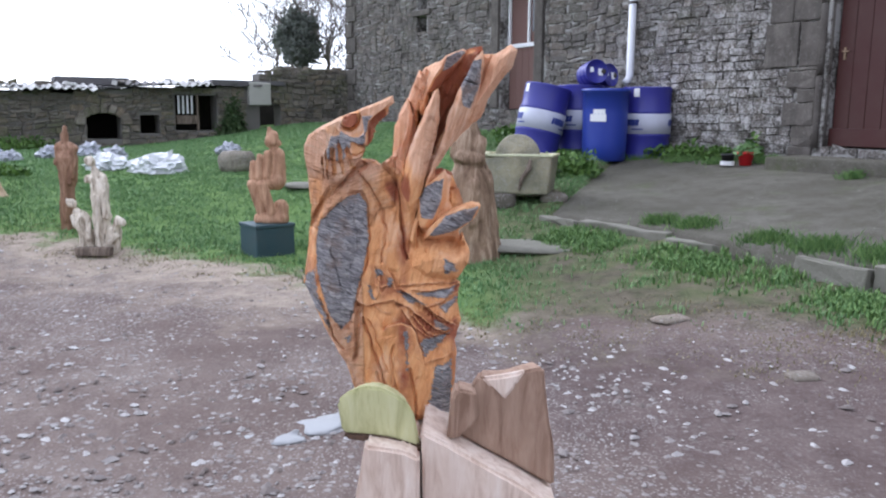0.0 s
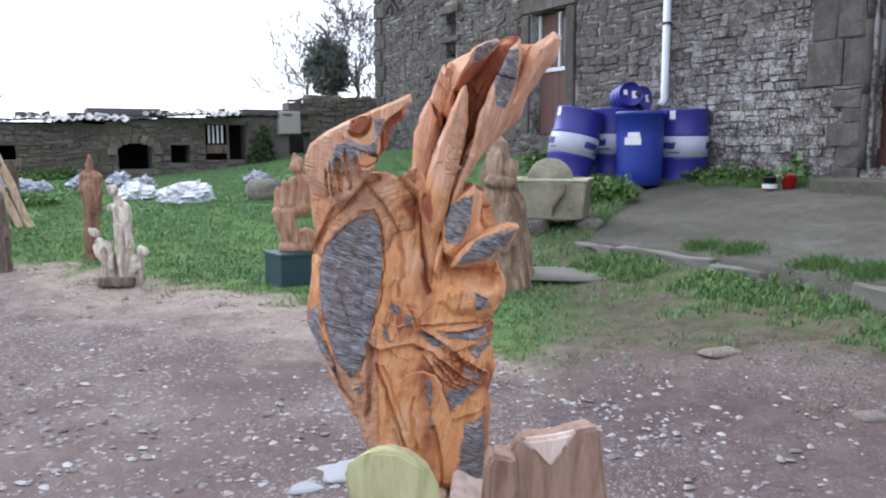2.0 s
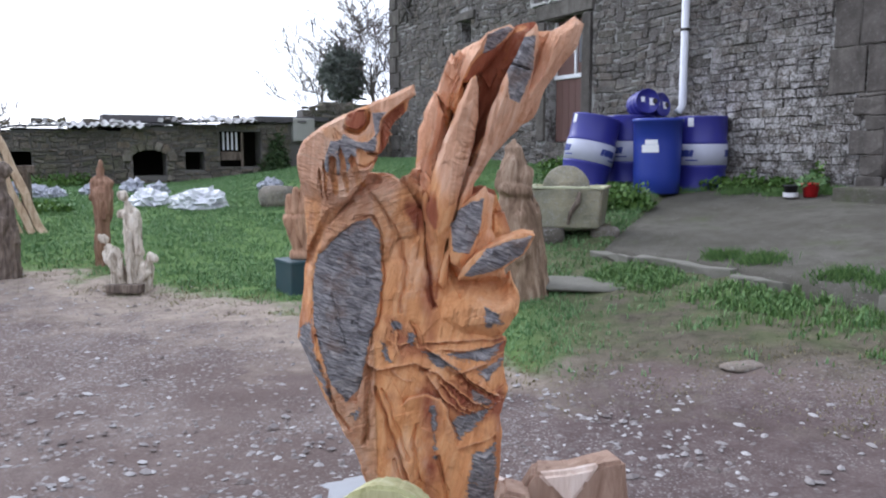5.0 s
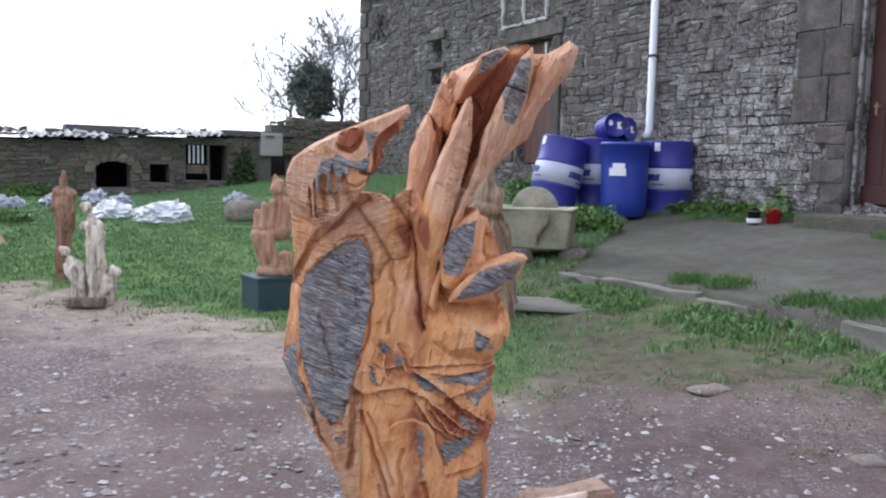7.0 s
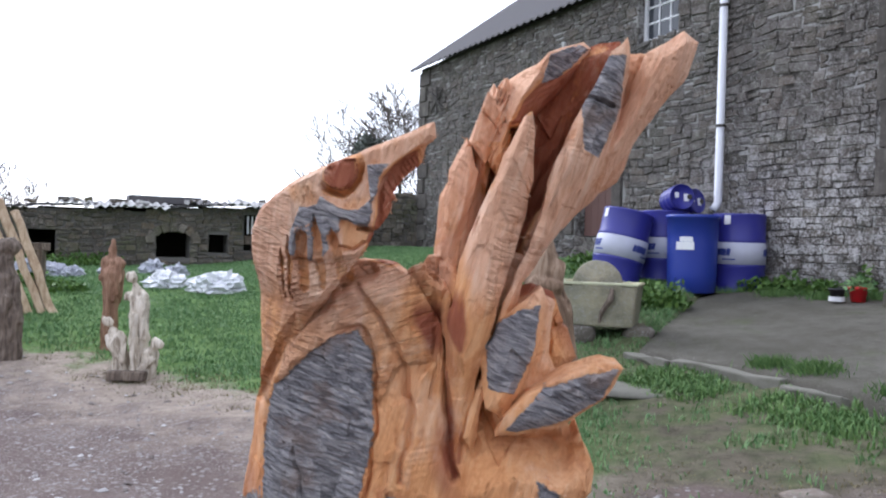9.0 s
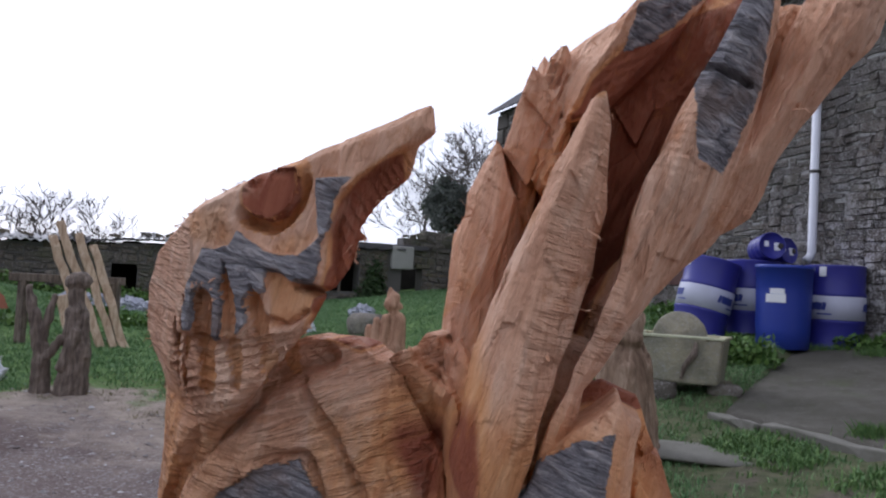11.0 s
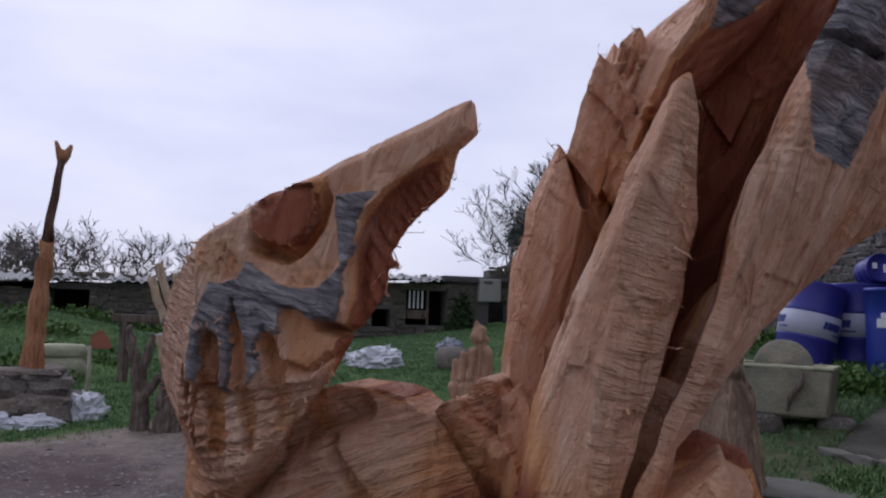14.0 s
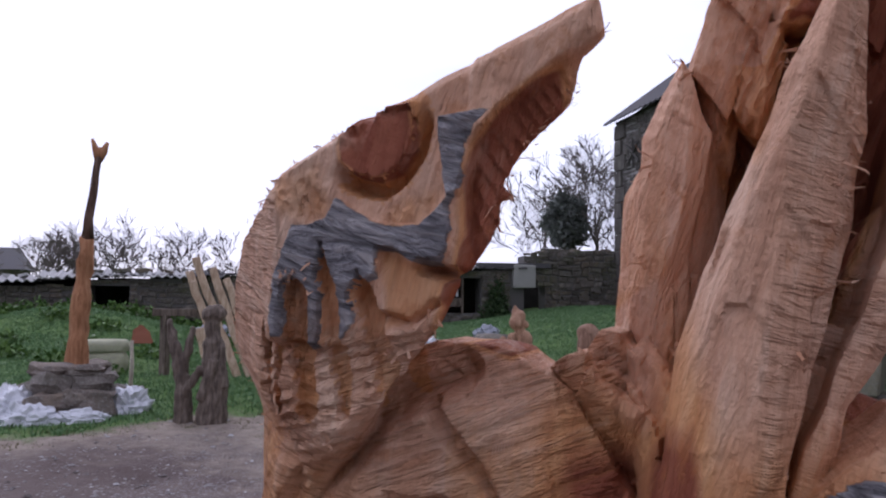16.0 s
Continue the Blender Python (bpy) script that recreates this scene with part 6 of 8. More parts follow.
    sv, sf = [], []
    rims = [((-0.010, 1.124), (-0.016, 1.040), 46), ((0.119, 1.198), (0.042, 1.073), 44), ((-0.044, 1.160), (-0.036, 1.10), 26), ((-0.220, 1.060), (-0.155, 1.094), 46), ((-0.098, 1.084), (-0.116, 1.056), 14), ((-0.028, 0.902), (0.046, 0.945), 20), ((-0.03, 1.0), (-0.05, 0.93), 12), ((-0.02, 0.78), (0.028, 0.72), 30), ((-0.216, 1.0), (-0.205, 0.95), 16), ((-0.0805, 1.090), (-0.0648, 1.117), 22), ((-0.083, 1.040), (-0.0805, 1.090), 16), ((-0.100, 1.013), (-0.072, 1.018), 24), ((-0.236, 1.03), (-0.236, 0.97), 20), ((0.060, 1.196), (0.064, 1.150), 14), ((-0.012, 1.10), (-0.030, 1.00), 60), ((-0.080, 1.05), (-0.082, 1.00), 20), ((-0.0475, 1.165), (-0.036, 1.135), 24), ((-0.037, 1.15), (-0.02, 1.178), 24), ((-0.117, 1.052), (-0.111, 1.064), 28), ((-0.105, 1.078), (-0.091, 1.098), 16), ((-0.189, 1.0375), (-0.179, 1.0375), 30), ((-0.155, 1.012), (-0.135, 1.022), 30), ((-0.200, 0.988), (-0.175, 0.985), 30), ((-0.203, 0.96), (-0.195, 0.945), 20), ((0.0, 0.735), (-0.03, 0.715), 40), ((0.024, 0.842), (-0.016, 0.868), 14), ((-0.246, 0.801), (-0.237, 0.859), 10)]
    for (x0, z0), (x1, z1), n in rims:
        for _ in range(n):
            t = rs.uniform()
            px, pz = x0 + (x1 - x0) * t + rs.normal(0, 0.002), z0 + (z1 - z0) * t + rs.normal(0, 0.002)
            dist = (vx - px) ** 2 + (vz - pz) ** 2 + 0.05 * (vy - 1.3) ** 2 + (vy > 1.40) * 9
            near = int(dist.argmin())
            px, py, pz = v[near]
            d = rs.normal(0, 1, 3) * [1, 0.5, 0.7]
            d[1] = -abs(d[1])
            d *= (0.0015 + 0.0085 * rs.uniform() ** 2 if x0 > -0.1 else rs.uniform(0.001, 0.004)) / np.linalg.norm(d)
            w = rs.normal(0, 1, 3)
            w *= rs.uniform(0.0003, 0.0008) / np.linalg.norm(w)
            o = len(v) + len(sv)
            p = np.array([px, py, pz])
            bend = rs.normal(0, 0.001, 3)
            sv += [p - w, p + w, p + d * 0.6 + bend + w * 0.6, p + d * 0.6 + bend - w * 0.6, p + d]
            sf += [[o, o + 1, o + 2, o + 3], [o + 3, o + 2, o + 4]]
    # the two small rows of chips that the file left
    for i in range(8):
        px, pz = -0.1238 + 0.001 * i, 0.9800 + 0.0005 * i
        dist = (vx - px) ** 2 + (vz - pz) ** 2 + (vy > 1.36) * 9
        p, o = v[int(dist.argmin())] + [0, -0.0003, 0], len(v) + len(sv)
        p = np.array([px, p[1], pz])
        sv += [p, p + [0.0005, 0, 0], p + [0.0011, -0.0009, 0.0032], p + [0.0006, -0.0009, 0.0034]]
        sf += [[o, o + 1, o + 2, o + 3]]
    n = len(sv)
    data = mesh_from("carved_bird", np.concatenate([v, np.array(sv)]), q.tolist() + sf, True)
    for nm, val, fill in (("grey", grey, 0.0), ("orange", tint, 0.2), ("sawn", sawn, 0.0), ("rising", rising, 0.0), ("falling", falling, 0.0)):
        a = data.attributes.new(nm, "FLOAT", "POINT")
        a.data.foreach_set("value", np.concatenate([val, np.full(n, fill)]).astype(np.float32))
    data.set_sharp_from_angle(angle=radians(38))
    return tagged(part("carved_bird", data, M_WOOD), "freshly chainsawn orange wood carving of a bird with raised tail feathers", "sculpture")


make_bird()


# ---------------------------------------------------------------- what the bird stands on
def hewn(pts, y0, y1, seed, rough=0.006, taper=0.0):
    """A block with the given outline in x, z, cut between y0 and y1, with worn edges."""
    bm = bmesh.new()
    c = np.mean(np.array(pts), 0)
    a = [bm.verts.new((p[0], y0, p[1])) for p in pts]
    b = [bm.verts.new((c[0] + (p[0] - c[0]) * (1 - taper), y1, c[1] + (p[1] - c[1]) * (1 - taper))) for p in pts]
    n = len(pts)
    bm.faces.new(a)
    bm.faces.new(b[::-1])
    for i in range(n):
        bm.faces.new((a[i], b[i], b[(i + 1) % n], a[(i + 1) % n]))
    bmesh.ops.recalc_face_normals(bm, faces=bm.faces)
    bmesh.ops.bevel(bm, geom=bm.edges[:], offset=0.005, segments=2, affect="EDGES")
    bmesh.ops.triangulate(bm, faces=bm.faces[:])
    bmesh.ops.subdivide_edges(bm, edges=[e for e in bm.edges if e.calc_length() > 0.05], cuts=2)
    jitter(bm, rough, 14, seed)
    return bm


def worn(name, bm, mat, label, category):
    return tagged(part(name, bm, mat), label, category)


worn("stand_log", hewn([(-0.128, 0.572), (-0.060, 0.563), (-0.0385, 0.552), (-0.0385, -0.06), (-0.195, -0.06), (-0.165, 0.30)], 1.185, 1.46, 3, 0.004, 0.02), M_LOG, "upright pale pink sawn log half used as a carving stand", "log")
worn("stand_log", hewn([(-0.0345, 0.594), (0.075, 0.532), (0.186, 0.464), (0.232, -0.06), (-0.0345, -0.06)], 1.20, 1.50, 8, 0.005, 0.02), M_LOG, "upright pale pink log half with a sloping sawn top", "log")
wedge = worn("wood_wedge", hewn([(-0.175, 0.629), (-0.164, 0.643), (-0.132, 0.658), (-0.099, 0.655), (-0.065, 0.636), (-0.050, 0.615), (-0.042, 0.579), (-0.038, 0.553), (-0.084, 0.567), (-0.167, 0.575)], 1.228, 1.285, 5, 0.003, 0.25), M_GREENWOOD, "greenish yellow rounded wood offcut lying on the log", "wood offcut")
# thin dark strip along the wedge's lower edge
part("bark", hewn([(-0.166, 0.576), (-0.084, 0.568), (-0.037, 0.554), (-0.034, 0.545), (-0.090, 0.558), (-0.160, 0.568)], 1.222, 1.262, 6, 0.002), M_BARK, wedge, "dark strip along the underside")
block = worn("split_block", hewn([(0.002, 0.570), (0.014, 0.592), (0.057, 0.662), (0.098, 0.664), (0.146, 0.678), (0.164, 0.680), (0.174, 0.607), (0.185, 0.545), (0.190, 0.468), (0.100, 0.520)], 1.262, 1.325, 7, 0.003, 0.12), M_BLOCK, "brown split wood block leaning on the log", "wood offcut")
part("split_face", hewn([(0.062, 0.662), (0.098, 0.622), (0.114, 0.640), (0.137, 0.676), (0.100, 0.667)], 1.2565, 1.272, 17, 0.001), M_LOG, block, "pale freshly split face")
worn("wood_chunk", hewn([(0.012, 0.640), (0.020, 0.655), (0.050, 0.649), (0.054, 0.600), (0.030, 0.572), (0.006, 0.566)], 1.225, 1.268, 19, 0.003), M_BLOCK, "small brown rounded wood chunk in front of the split block", "wood offcut")

# ---------------------------------------------------------------- oil drums by the house
def make_drum(tall=0.87, r=0.288, band=True, seed=0):
    drum = new("oil_drum")
    bm = bmesh.new()
    prof = [(r * 0.95, 0.0), (r, 0.0), (r + 0.004, 0.012), (r, 0.024)]
    for zc in (tall * 0.34, tall * 0.66):
        prof += [(r - 0.004, zc - 0.03), (r + 0.007, zc - 0.008), (r + 0.007, zc + 0.008), (r - 0.004, zc + 0.03)]
    prof += [(r, tall - 0.024), (r + 0.004, tall - 0.012), (r, tall), (r * 0.96, tall), (r * 0.955, tall - 0.014), (0.01, tall - 0.012)]
    lathe(bm, prof, 48)
    part("body", bm, M_DRUM, drum, "", None, True)
    if band:
        bm = bmesh.new()
        lathe(bm, [(r - 0.004, tall * 0.36), (r + 0.0085, tall * 0.365), (r + 0.0085, tall * 0.635), (r - 0.004, tall * 0.64)], 48, None, False)
        b = part("band", bm, M_BAND, drum, "pale grey printed band", None, True)
        for k in range(3):
            bm = bmesh.new()
            a0 = k * 2 * math.pi / 3 + 0.4
            # plain slanted blocks
            for i, w in ((0.0, 0.018), (0.18, 0.030), (0.40, 0.034), (0.60, 0.022)):
                q = Matrix.Rotation(a0 + i, 4, "Z") @ Matrix.Translation((r + 0.0085, 0, tall * 0.515)) @ Matrix.Rotation(-0.2, 4, "X")
                box(bm, -0.004, 0.0015, -w, w, -0.040, 0.040, 0.004, q)
            for i in range(7):
                q = Matrix.Rotation(a0 + 0.4 + i * 0.07, 4, "Z") @ Matrix.Translation((r + 0.0085, 0, tall * 0.425))
                box(bm, -0.004, 0.0015, -0.0105, 0.0105, -0.008, 0.008, 0, q)
            part("print", bm, M_LOGO, b, "dark blue printed bars")
    bm = bmesh.new()
    lathe(bm, [(0.03, tall - 0.012), (0.03, tall + 0.002), (0.022, tall + 0.004)], 16, Matrix.Translation((r * 0.6, 0, 0)))
    part("bung", bm, M_IRON, drum)
    return tagged(drum, "blue steel oil drum with a pale grey band beside the wall", "drum", "oil drums")


def sticker(drum, ang, z, w, h, r=0.3):
    bm = bmesh.new()
    q = Matrix.Rotation(ang, 4, "Z") @ Matrix.Translation((r, 0, z))
    box(bm, 0, 0.003, -w / 2, w / 2, -h / 2, h / 2, 0, q)
    part("label", bm, M_WHITE, drum, "torn white paper label")


drum = make_drum()
drum.matrix_basis = pose(2.45, 9.86, 0.565, 0, 0, 178)
to_cam = math.radians(-103)
sticker(drum, to_cam - math.radians(178) - 0.45, 0.80, 0.07, 0.1, 0.286)
drum2 = copy_thing(drum, pose(1.10, 10.05, 0.59, -5, 12, 0) @ pose(0, 0, 0, 0, 0, 150))
tagged(drum2, "tilted blue steel oil drum with a pale grey band", "drum", "oil drums")
drum3 = copy_thing(drum, pose(1.72, 10.35, 0.60, 0, 1, 60))

barrel = new("plastic_barrel")
bm = bmesh.new()
lathe(bm, [(0.235, 0), (0.25, 0.01), (0.262, 0.2), (0.268, 0.55), (0.272, 0.80), (0.285, 0.805), (0.287, 0.83), (0.278, 0.845), (0.262, 0.845), (0.258, 0.80), (0.02, 0.79)], 48)
part("body", bm, M_BLUE, barrel, "", None, True)
bm = bmesh.new()
q = Matrix.Rotation(math.radians(-118), 4, "Z") @ Matrix.Translation((0.268, 0, 0.53))
box(bm, -0.004, 0.003, -0.095, 0.095, -0.065, 0.02, 0, q)
part("label", bm, M_WHITE, barrel, "torn white paper label")
bm = bmesh.new()
box(bm, -0.004, 0.002, -0.06, 0.08, 0.022, 0.075, 0, q)
part("label", bm, M_WHITE, barrel, "torn white paper label")
barrel.matrix_basis = pose(1.90, 9.62, 0.56)
tagged(barrel, "open bright blue plastic rain barrel", "barrel", "oil drums")

keg = make_drum(0.33, 0.145, False)
bm = bmesh.new()
box(bm, -0.085, -0.04, -0.01, 0.05, 0.317, 0.322)
part("label", bm, M_WHITE, keg, "torn white paper label")
bm = bmesh.new()
box(bm, 0.02, 0.08, -0.05, 0.035, 0.317, 0.322)
part("label", bm, M_WHITE, keg, "torn white paper label")
keg.matrix_basis = Matrix.Translation((1.83, 10.20, 1.61)) @ pose(0, 0, 0, 82, 0, 12) @ Matrix.Translation((0, 0, -0.165))
tagged(keg, "small dark blue drum lying on top of the others", "drum", "oil drums")
keg2 = copy_thing(keg, Matrix.Translation((1.99, 10.45, 1.575)) @ pose(0, 0, 0, 80, 0, 40) @ Matrix.Translation((0, 0, -0.165)))

# ---------------------------------------------------------------- stone trough with its grindstone
def make_trough():
    t = new("stone_trough")
    bm = bmesh.new()
    outer = box(bm, -0.36, 0.36, -0.25, 0.25, 0.0, 0.32)
    bm.faces.ensure_lookup_table()
    top = max(bm.faces, key=lambda f: f.calc_center_median().z)
    r = bmesh.ops.inset_region(bm, faces=[top], thickness=0.055)
    bmesh.ops.translate(bm, verts=top.verts[:], vec=(0, 0, -0.22))
    for v in outer:
        if v.co.z < 0.1:
            v.co.x *= 0.9
            v.co.y *= 0.88
    bmesh.ops.bevel(bm, geom=bm.edges[:], offset=0.012, segments=2, affect="EDGES")
    jitter(bm, 0.012, 7, 3)
    part("basin", bm, M_TROUGH, t)
    bm = bmesh.new()
    tube(bm, [(0.16, -0.262, 0.30), (0.15, -0.268, 0.22), (0.08, -0.262, 0.12), (0.06, -0.25, 0.03)], [0.014, 0.026, 0.020, 0.012], 8)
    for a, b, c, d in ((-0.37, 0.37, -0.262, -0.19), (-0.37, 0.37, 0.19, 0.262), (-0.37, -0.30, -0.188, 0.188), (0.30, 0.37, -0.188, 0.188)):
        rb = bmesh.new()
        box(rb, a, b, c, d, 0.318, 0.338, 0.006)
        jitter(rb, 0.006, 8, a)
        part("rim", rb, M_PALESTONE, t, "pale lichened rim")
    part("root_stain", bm, M_DRIFT, t, "dark crack filled with earth")
    return tagged(t, "mossy stone trough standing on rough blocks", "trough")


trough = make_trough()
trough.matrix_basis = pose(0.70, 7.75, 0.36, 0, 0, -14) @ Matrix.Diagonal((1.02, 1.1, 1.08, 1))
bm = bmesh.new()
lathe(bm, [(0.03, -0.05), (0.200, -0.05), (0.213, -0.035), (0.213, 0.035), (0.200, 0.05), (0.03, 0.05)], 40)
jitter(bm, 0.008, 9, 4)
wheel = tagged(part("grindstone", bm, M_TROUGH, None, "", pose(0.70, 7.78, 0.70, 90, 0, -12), True), "round mossy grindstone standing in the trough", "grindstone")
for i, (x, y, sx, sz) in enumerate(((0.56, 7.62, 0.22, 0.2), (1.04, 7.58, 0.24, 0.19), (0.58, 7.9, 0.2, 0.2), (1.03, 7.86, 0.2, 0.2))):
    g = gz(x, y)
    tagged(part("support_stone", stone_bm(sx, 0.2, max(0.06, 0.365 - g + 0.03), i + 3, 0.08), M_STONE2, None, "", pose(x, y, g - 0.03), True), "dark rough stone under the trough", "stone", "trough supports")


# ---------------------------------------------------------------- carved figures
def stand(name, data, x, y, rz, label, lift=0.0):
    ob = part(name, data, None, None, "", pose(x, y, gz(x, y) - 0.015 + lift, 0, 0, rz))
    return tagged(ob, label, "sculpture")


# bearded bust on a flaring trunk
stand("carved_bust", carving("carved_bust", [
    (0, 0, 0.0, 0, 0, 0.60, 0.235, 0.165), (0, 0, 0.60, -0.01, 0, 0.76, 0.165, 0.115), (-0.03, 0.01, 0.80, -0.03, 0.01, 0.93, 0.115, 0.10), (-0.10, -0.03, 0.82, -0.09, -0.03, 0.90, 0.06, 0.05), (0.05, -0.04, 0.80, 0.06, -0.04, 0.90, 0.06, 0.05),
    (-0.03, -0.01, 0.98, -0.025, 0.0, 1.05, 0.075, 0.06), (-0.03, -0.06, 0.95, -0.02, -0.07, 0.88, 0.035, 0.03), (-0.04, 0.0, 1.07, -0.03, 0.01, 1.13, 0.05, 0.018), (-0.10, -0.09, 0.79, 0.05, -0.10, 0.77, 0.045, 0.045),
    (0.01, -0.19, 0.30, 0.01, -0.15, 0.60, 0.035, 0.05)], 0.009, M_BUST, 4, 0.026, 0.010, 0.35), 0.20, 6.05, 0, "weathered banded tree trunk carved as a plain hooded bust")
# seated figure on its crate
crate = new("crate")
bm = bmesh.new()
box(bm, -0.165, 0.165, -0.15, 0.15, 0.0, 0.26, 0.012)
part("body", bm, M_CRATE, crate)
bm = bmesh.new()
box(bm, -0.172, 0.172, -0.157, 0.157, 0.235, 0.264, 0.008)
part("rim", bm, M_CRATE, crate)
CX, CY = -1.42, 6.28
crate.matrix_basis = pose(CX, CY, gz(CX, CY) - 0.01, 0, 0, 38)
tagged(crate, "dark blue-green box used as a plinth on the grass edge", "box")
stand("carved_sitter", carving("carved_sitter", [
    (-0.07, -0.02, 0.03, 0.08, 0.0, 0.03, 0.05, 0.075), (0.08, 0.01, 0.03, 0.09, 0.02, 0.12, 0.075, 0.06), (-0.05, -0.02, 0.06, -0.11, -0.03, 0.30, 0.036, 0.05), (0.03, -0.04, 0.08, -0.04, -0.05, 0.30, 0.036, 0.045),
    (-0.10, -0.02, 0.31, 0.06, 0.01, 0.33, 0.05, 0.075), (0.07, 0.02, 0.34, 0.075, 0.02, 0.53, 0.068, 0.06), (-0.11, -0.03, 0.36, -0.105, -0.03, 0.47, 0.033, 0.026), (-0.06, -0.05, 0.36, -0.05, -0.05, 0.52, 0.032, 0.028), (0.0, -0.04, 0.37, 0.015, -0.04, 0.54, 0.036, 0.036),
    (0.05, 0.0, 0.58, 0.05, 0.0, 0.61, 0.035, 0.035), (0.035, -0.01, 0.64, 0.045, 0, 0.68, 0.052, 0.046), (0.03, 0, 0.70, 0.02, 0, 0.745, 0.036, 0.012), (0.09, 0, 0.63, 0.10, 0, 0.62, 0.022, 0.016)], 0.007, M_TANFIG, 6, 0.006, 0.006), CX + 0.02, CY, 0, "smooth tan wood carving of a seated plain figure on a box", 0.27)
# pale group
stand("carved_monolith", carving("carved_monolith", [
    (0.02, 0.02, 0.0, 0.025, 0.02, 0.30, 0.070, 0.066), (0.025, 0.02, 0.30, 0.015, 0.01, 0.54, 0.062, 0.066), (-0.035, 0, 0.59, 0.055, 0, 0.58, 0.036, 0.040), (0.0, 0, 0.62, -0.015, 0, 0.68, 0.034, 0.024), (-0.028, -0.01, 0.725, -0.035, -0.01, 0.735, 0.036, 0.034),
    (0.065, -0.04, 0.54, 0.075, -0.06, 0.30, 0.024, 0.022), (0.0, -0.055, 0.46, 0.02, -0.075, 0.06, 0.020, 0.036),
    (-0.065, -0.05, 0.02, -0.105, -0.05, 0.28, 0.056, 0.054), (-0.105, -0.05, 0.28, -0.145, -0.05, 0.34, 0.050, 0.030), (-0.178, -0.06, 0.405, -0.185, -0.06, 0.415, 0.036, 0.034), (-0.165, -0.09, 0.30, -0.06, -0.10, 0.14, 0.026, 0.028),
    (0.105, -0.06, 0.02, 0.125, -0.06, 0.18, 0.054, 0.052), (0.125, -0.06, 0.18, 0.15, -0.06, 0.22, 0.044, 0.030), (0.180, -0.07, 0.262, 0.195, -0.07, 0.252, 0.034, 0.032), (0.16, -0.10, 0.15, 0.08, -0.11, 0.08, 0.024, 0.026)],
    0.0065, M_PALE, 8, 0.026, 0.006, 0.3), -2.75, 6.25, 8, "pale rough-hewn wood carving of joined stumps with knobbed tops")
bm = bmesh.new()
box(bm, -0.14, 0.13, -0.13, 0.1, 0.0, 0.07, 0.012)
jitter(bm, 0.015, 6, 2)
tagged(part("log_slice", bm, M_DRIFT, None, "", pose(-2.74, 6.2, gz(-2.74, 6.2) - 0.01, 0, 0, 6)), "dark rough log slice under the pale carving", "wood block")
# tall brown one behind it
stand("carved_post", carving("carved_post", [
    (-0.04, 0, 0.0, -0.025, 0, 0.42, 0.056, 0.064), (-0.02, 0, 0.42, 0.0, 0, 0.64, 0.064, 0.080), (-0.055, 0.01, 0.735, 0.05, 0, 0.715, 0.050, 0.054), (-0.08, -0.01, 0.72, -0.07, -0.02, 0.60, 0.034, 0.030), (0.045, -0.02, 0.70, 0.03, -0.05, 0.42, 0.040, 0.024),
    (-0.01, 0, 0.76, -0.012, 0, 0.90, 0.030, 0.014), (-0.01, -0.05, 0.62, -0.03, -0.055, 0.10, 0.026, 0.022)], 0.008, M_BROWN, 9, 0.026, 0.006, 0.25), -3.29, 6.95, 0, "tall red-brown rough-hewn wooden post with broad shoulders and a peg")
# small post with a round head
stand("carved_stub", carving("carved_stub", [(0, 0, 0.0, 0, 0, 0.72, 0.12, 0.085), (0, 0, 0.83, 0, 0, 0.88, 0.065, 0.06), (0, 0, 0.7, 0, 0, 0.82, 0.05, 0.045)], 0.012, M_BROWN, 19, 0.02, 0.03), -0.78, 5.6, 0, "short brown carved post with a rounded head")
# dark two-headed driftwood
stand("driftwood_carving", carving("driftwood_carving", [
    (-0.11, 0, 0.0, -0.13, 0, 0.36, 0.075, 0.060), (-0.13, 0, 0.36, -0.20, 0, 0.62, 0.056, 0.046), (-0.20, 0, 0.62, -0.25, 0.02, 0.80, 0.042, 0.024), (-0.13, 0, 0.40, -0.06, 0, 0.74, 0.042, 0.024), (-0.12, -0.04, 0.20, 0.02, -0.06, 0.42, 0.034, 0.030),
    (0.10, 0, 0.0, 0.13, 0, 0.30, 0.125, 0.100), (0.13, 0, 0.30, 0.11, 0, 0.62, 0.100, 0.085), (0.10, 0, 0.70, 0.10, 0, 0.78, 0.060, 0.060), (0.08, 0, 0.86, 0.14, 0, 0.87, 0.070, 0.066), (0.05, -0.08, 0.22, 0.14, -0.09, 0.48, 0.045, 0.040), (0.18, -0.03, 0.58, 0.20, -0.05, 0.30, 0.036, 0.030)],
    0.009, M_DRIFT, 11, 0.018, 0.010), -3.98, 6.4, 20, "dark grey weathered driftwood carving with two upright limbs")

# leaning boards behind it
VIEW, SIDE = Vector((-0.547, 0.837, 0)), Vector((0.837, 0.547, 0))
FOOT = Vector((-4.82, 8.19, 0))
rs = random.Random(21)
frame_rest = tagged(new("trestle"), "rough dark wooden trestle behind the leaning boards", "trestle")
for k in (-0.75, 0.1):
    q = FOOT + SIDE * k + VIEW * 0.24
    bm = bmesh.new()
    box(bm, -0.04, 0.04, -0.04, 0.04, 0, 0.66, 0.008)
    part("leg", bm, M_DRIFT, frame_rest, "", pose(q.x, q.y, gz(q.x, q.y) - 0.02))
q = FOOT - SIDE * 0.33 + VIEW * 0.24
bm = bmesh.new()
box(bm, -0.55, 0.52, -0.04, 0.04, 0.0, 0.08, 0.008)
part("rail", bm, M_DRIFT, frame_rest, "", pose(q.x, q.y, gz(q.x, q.y) + 0.60, 0, 0, math.degrees(math.atan2(SIDE.y, SIDE.x))))
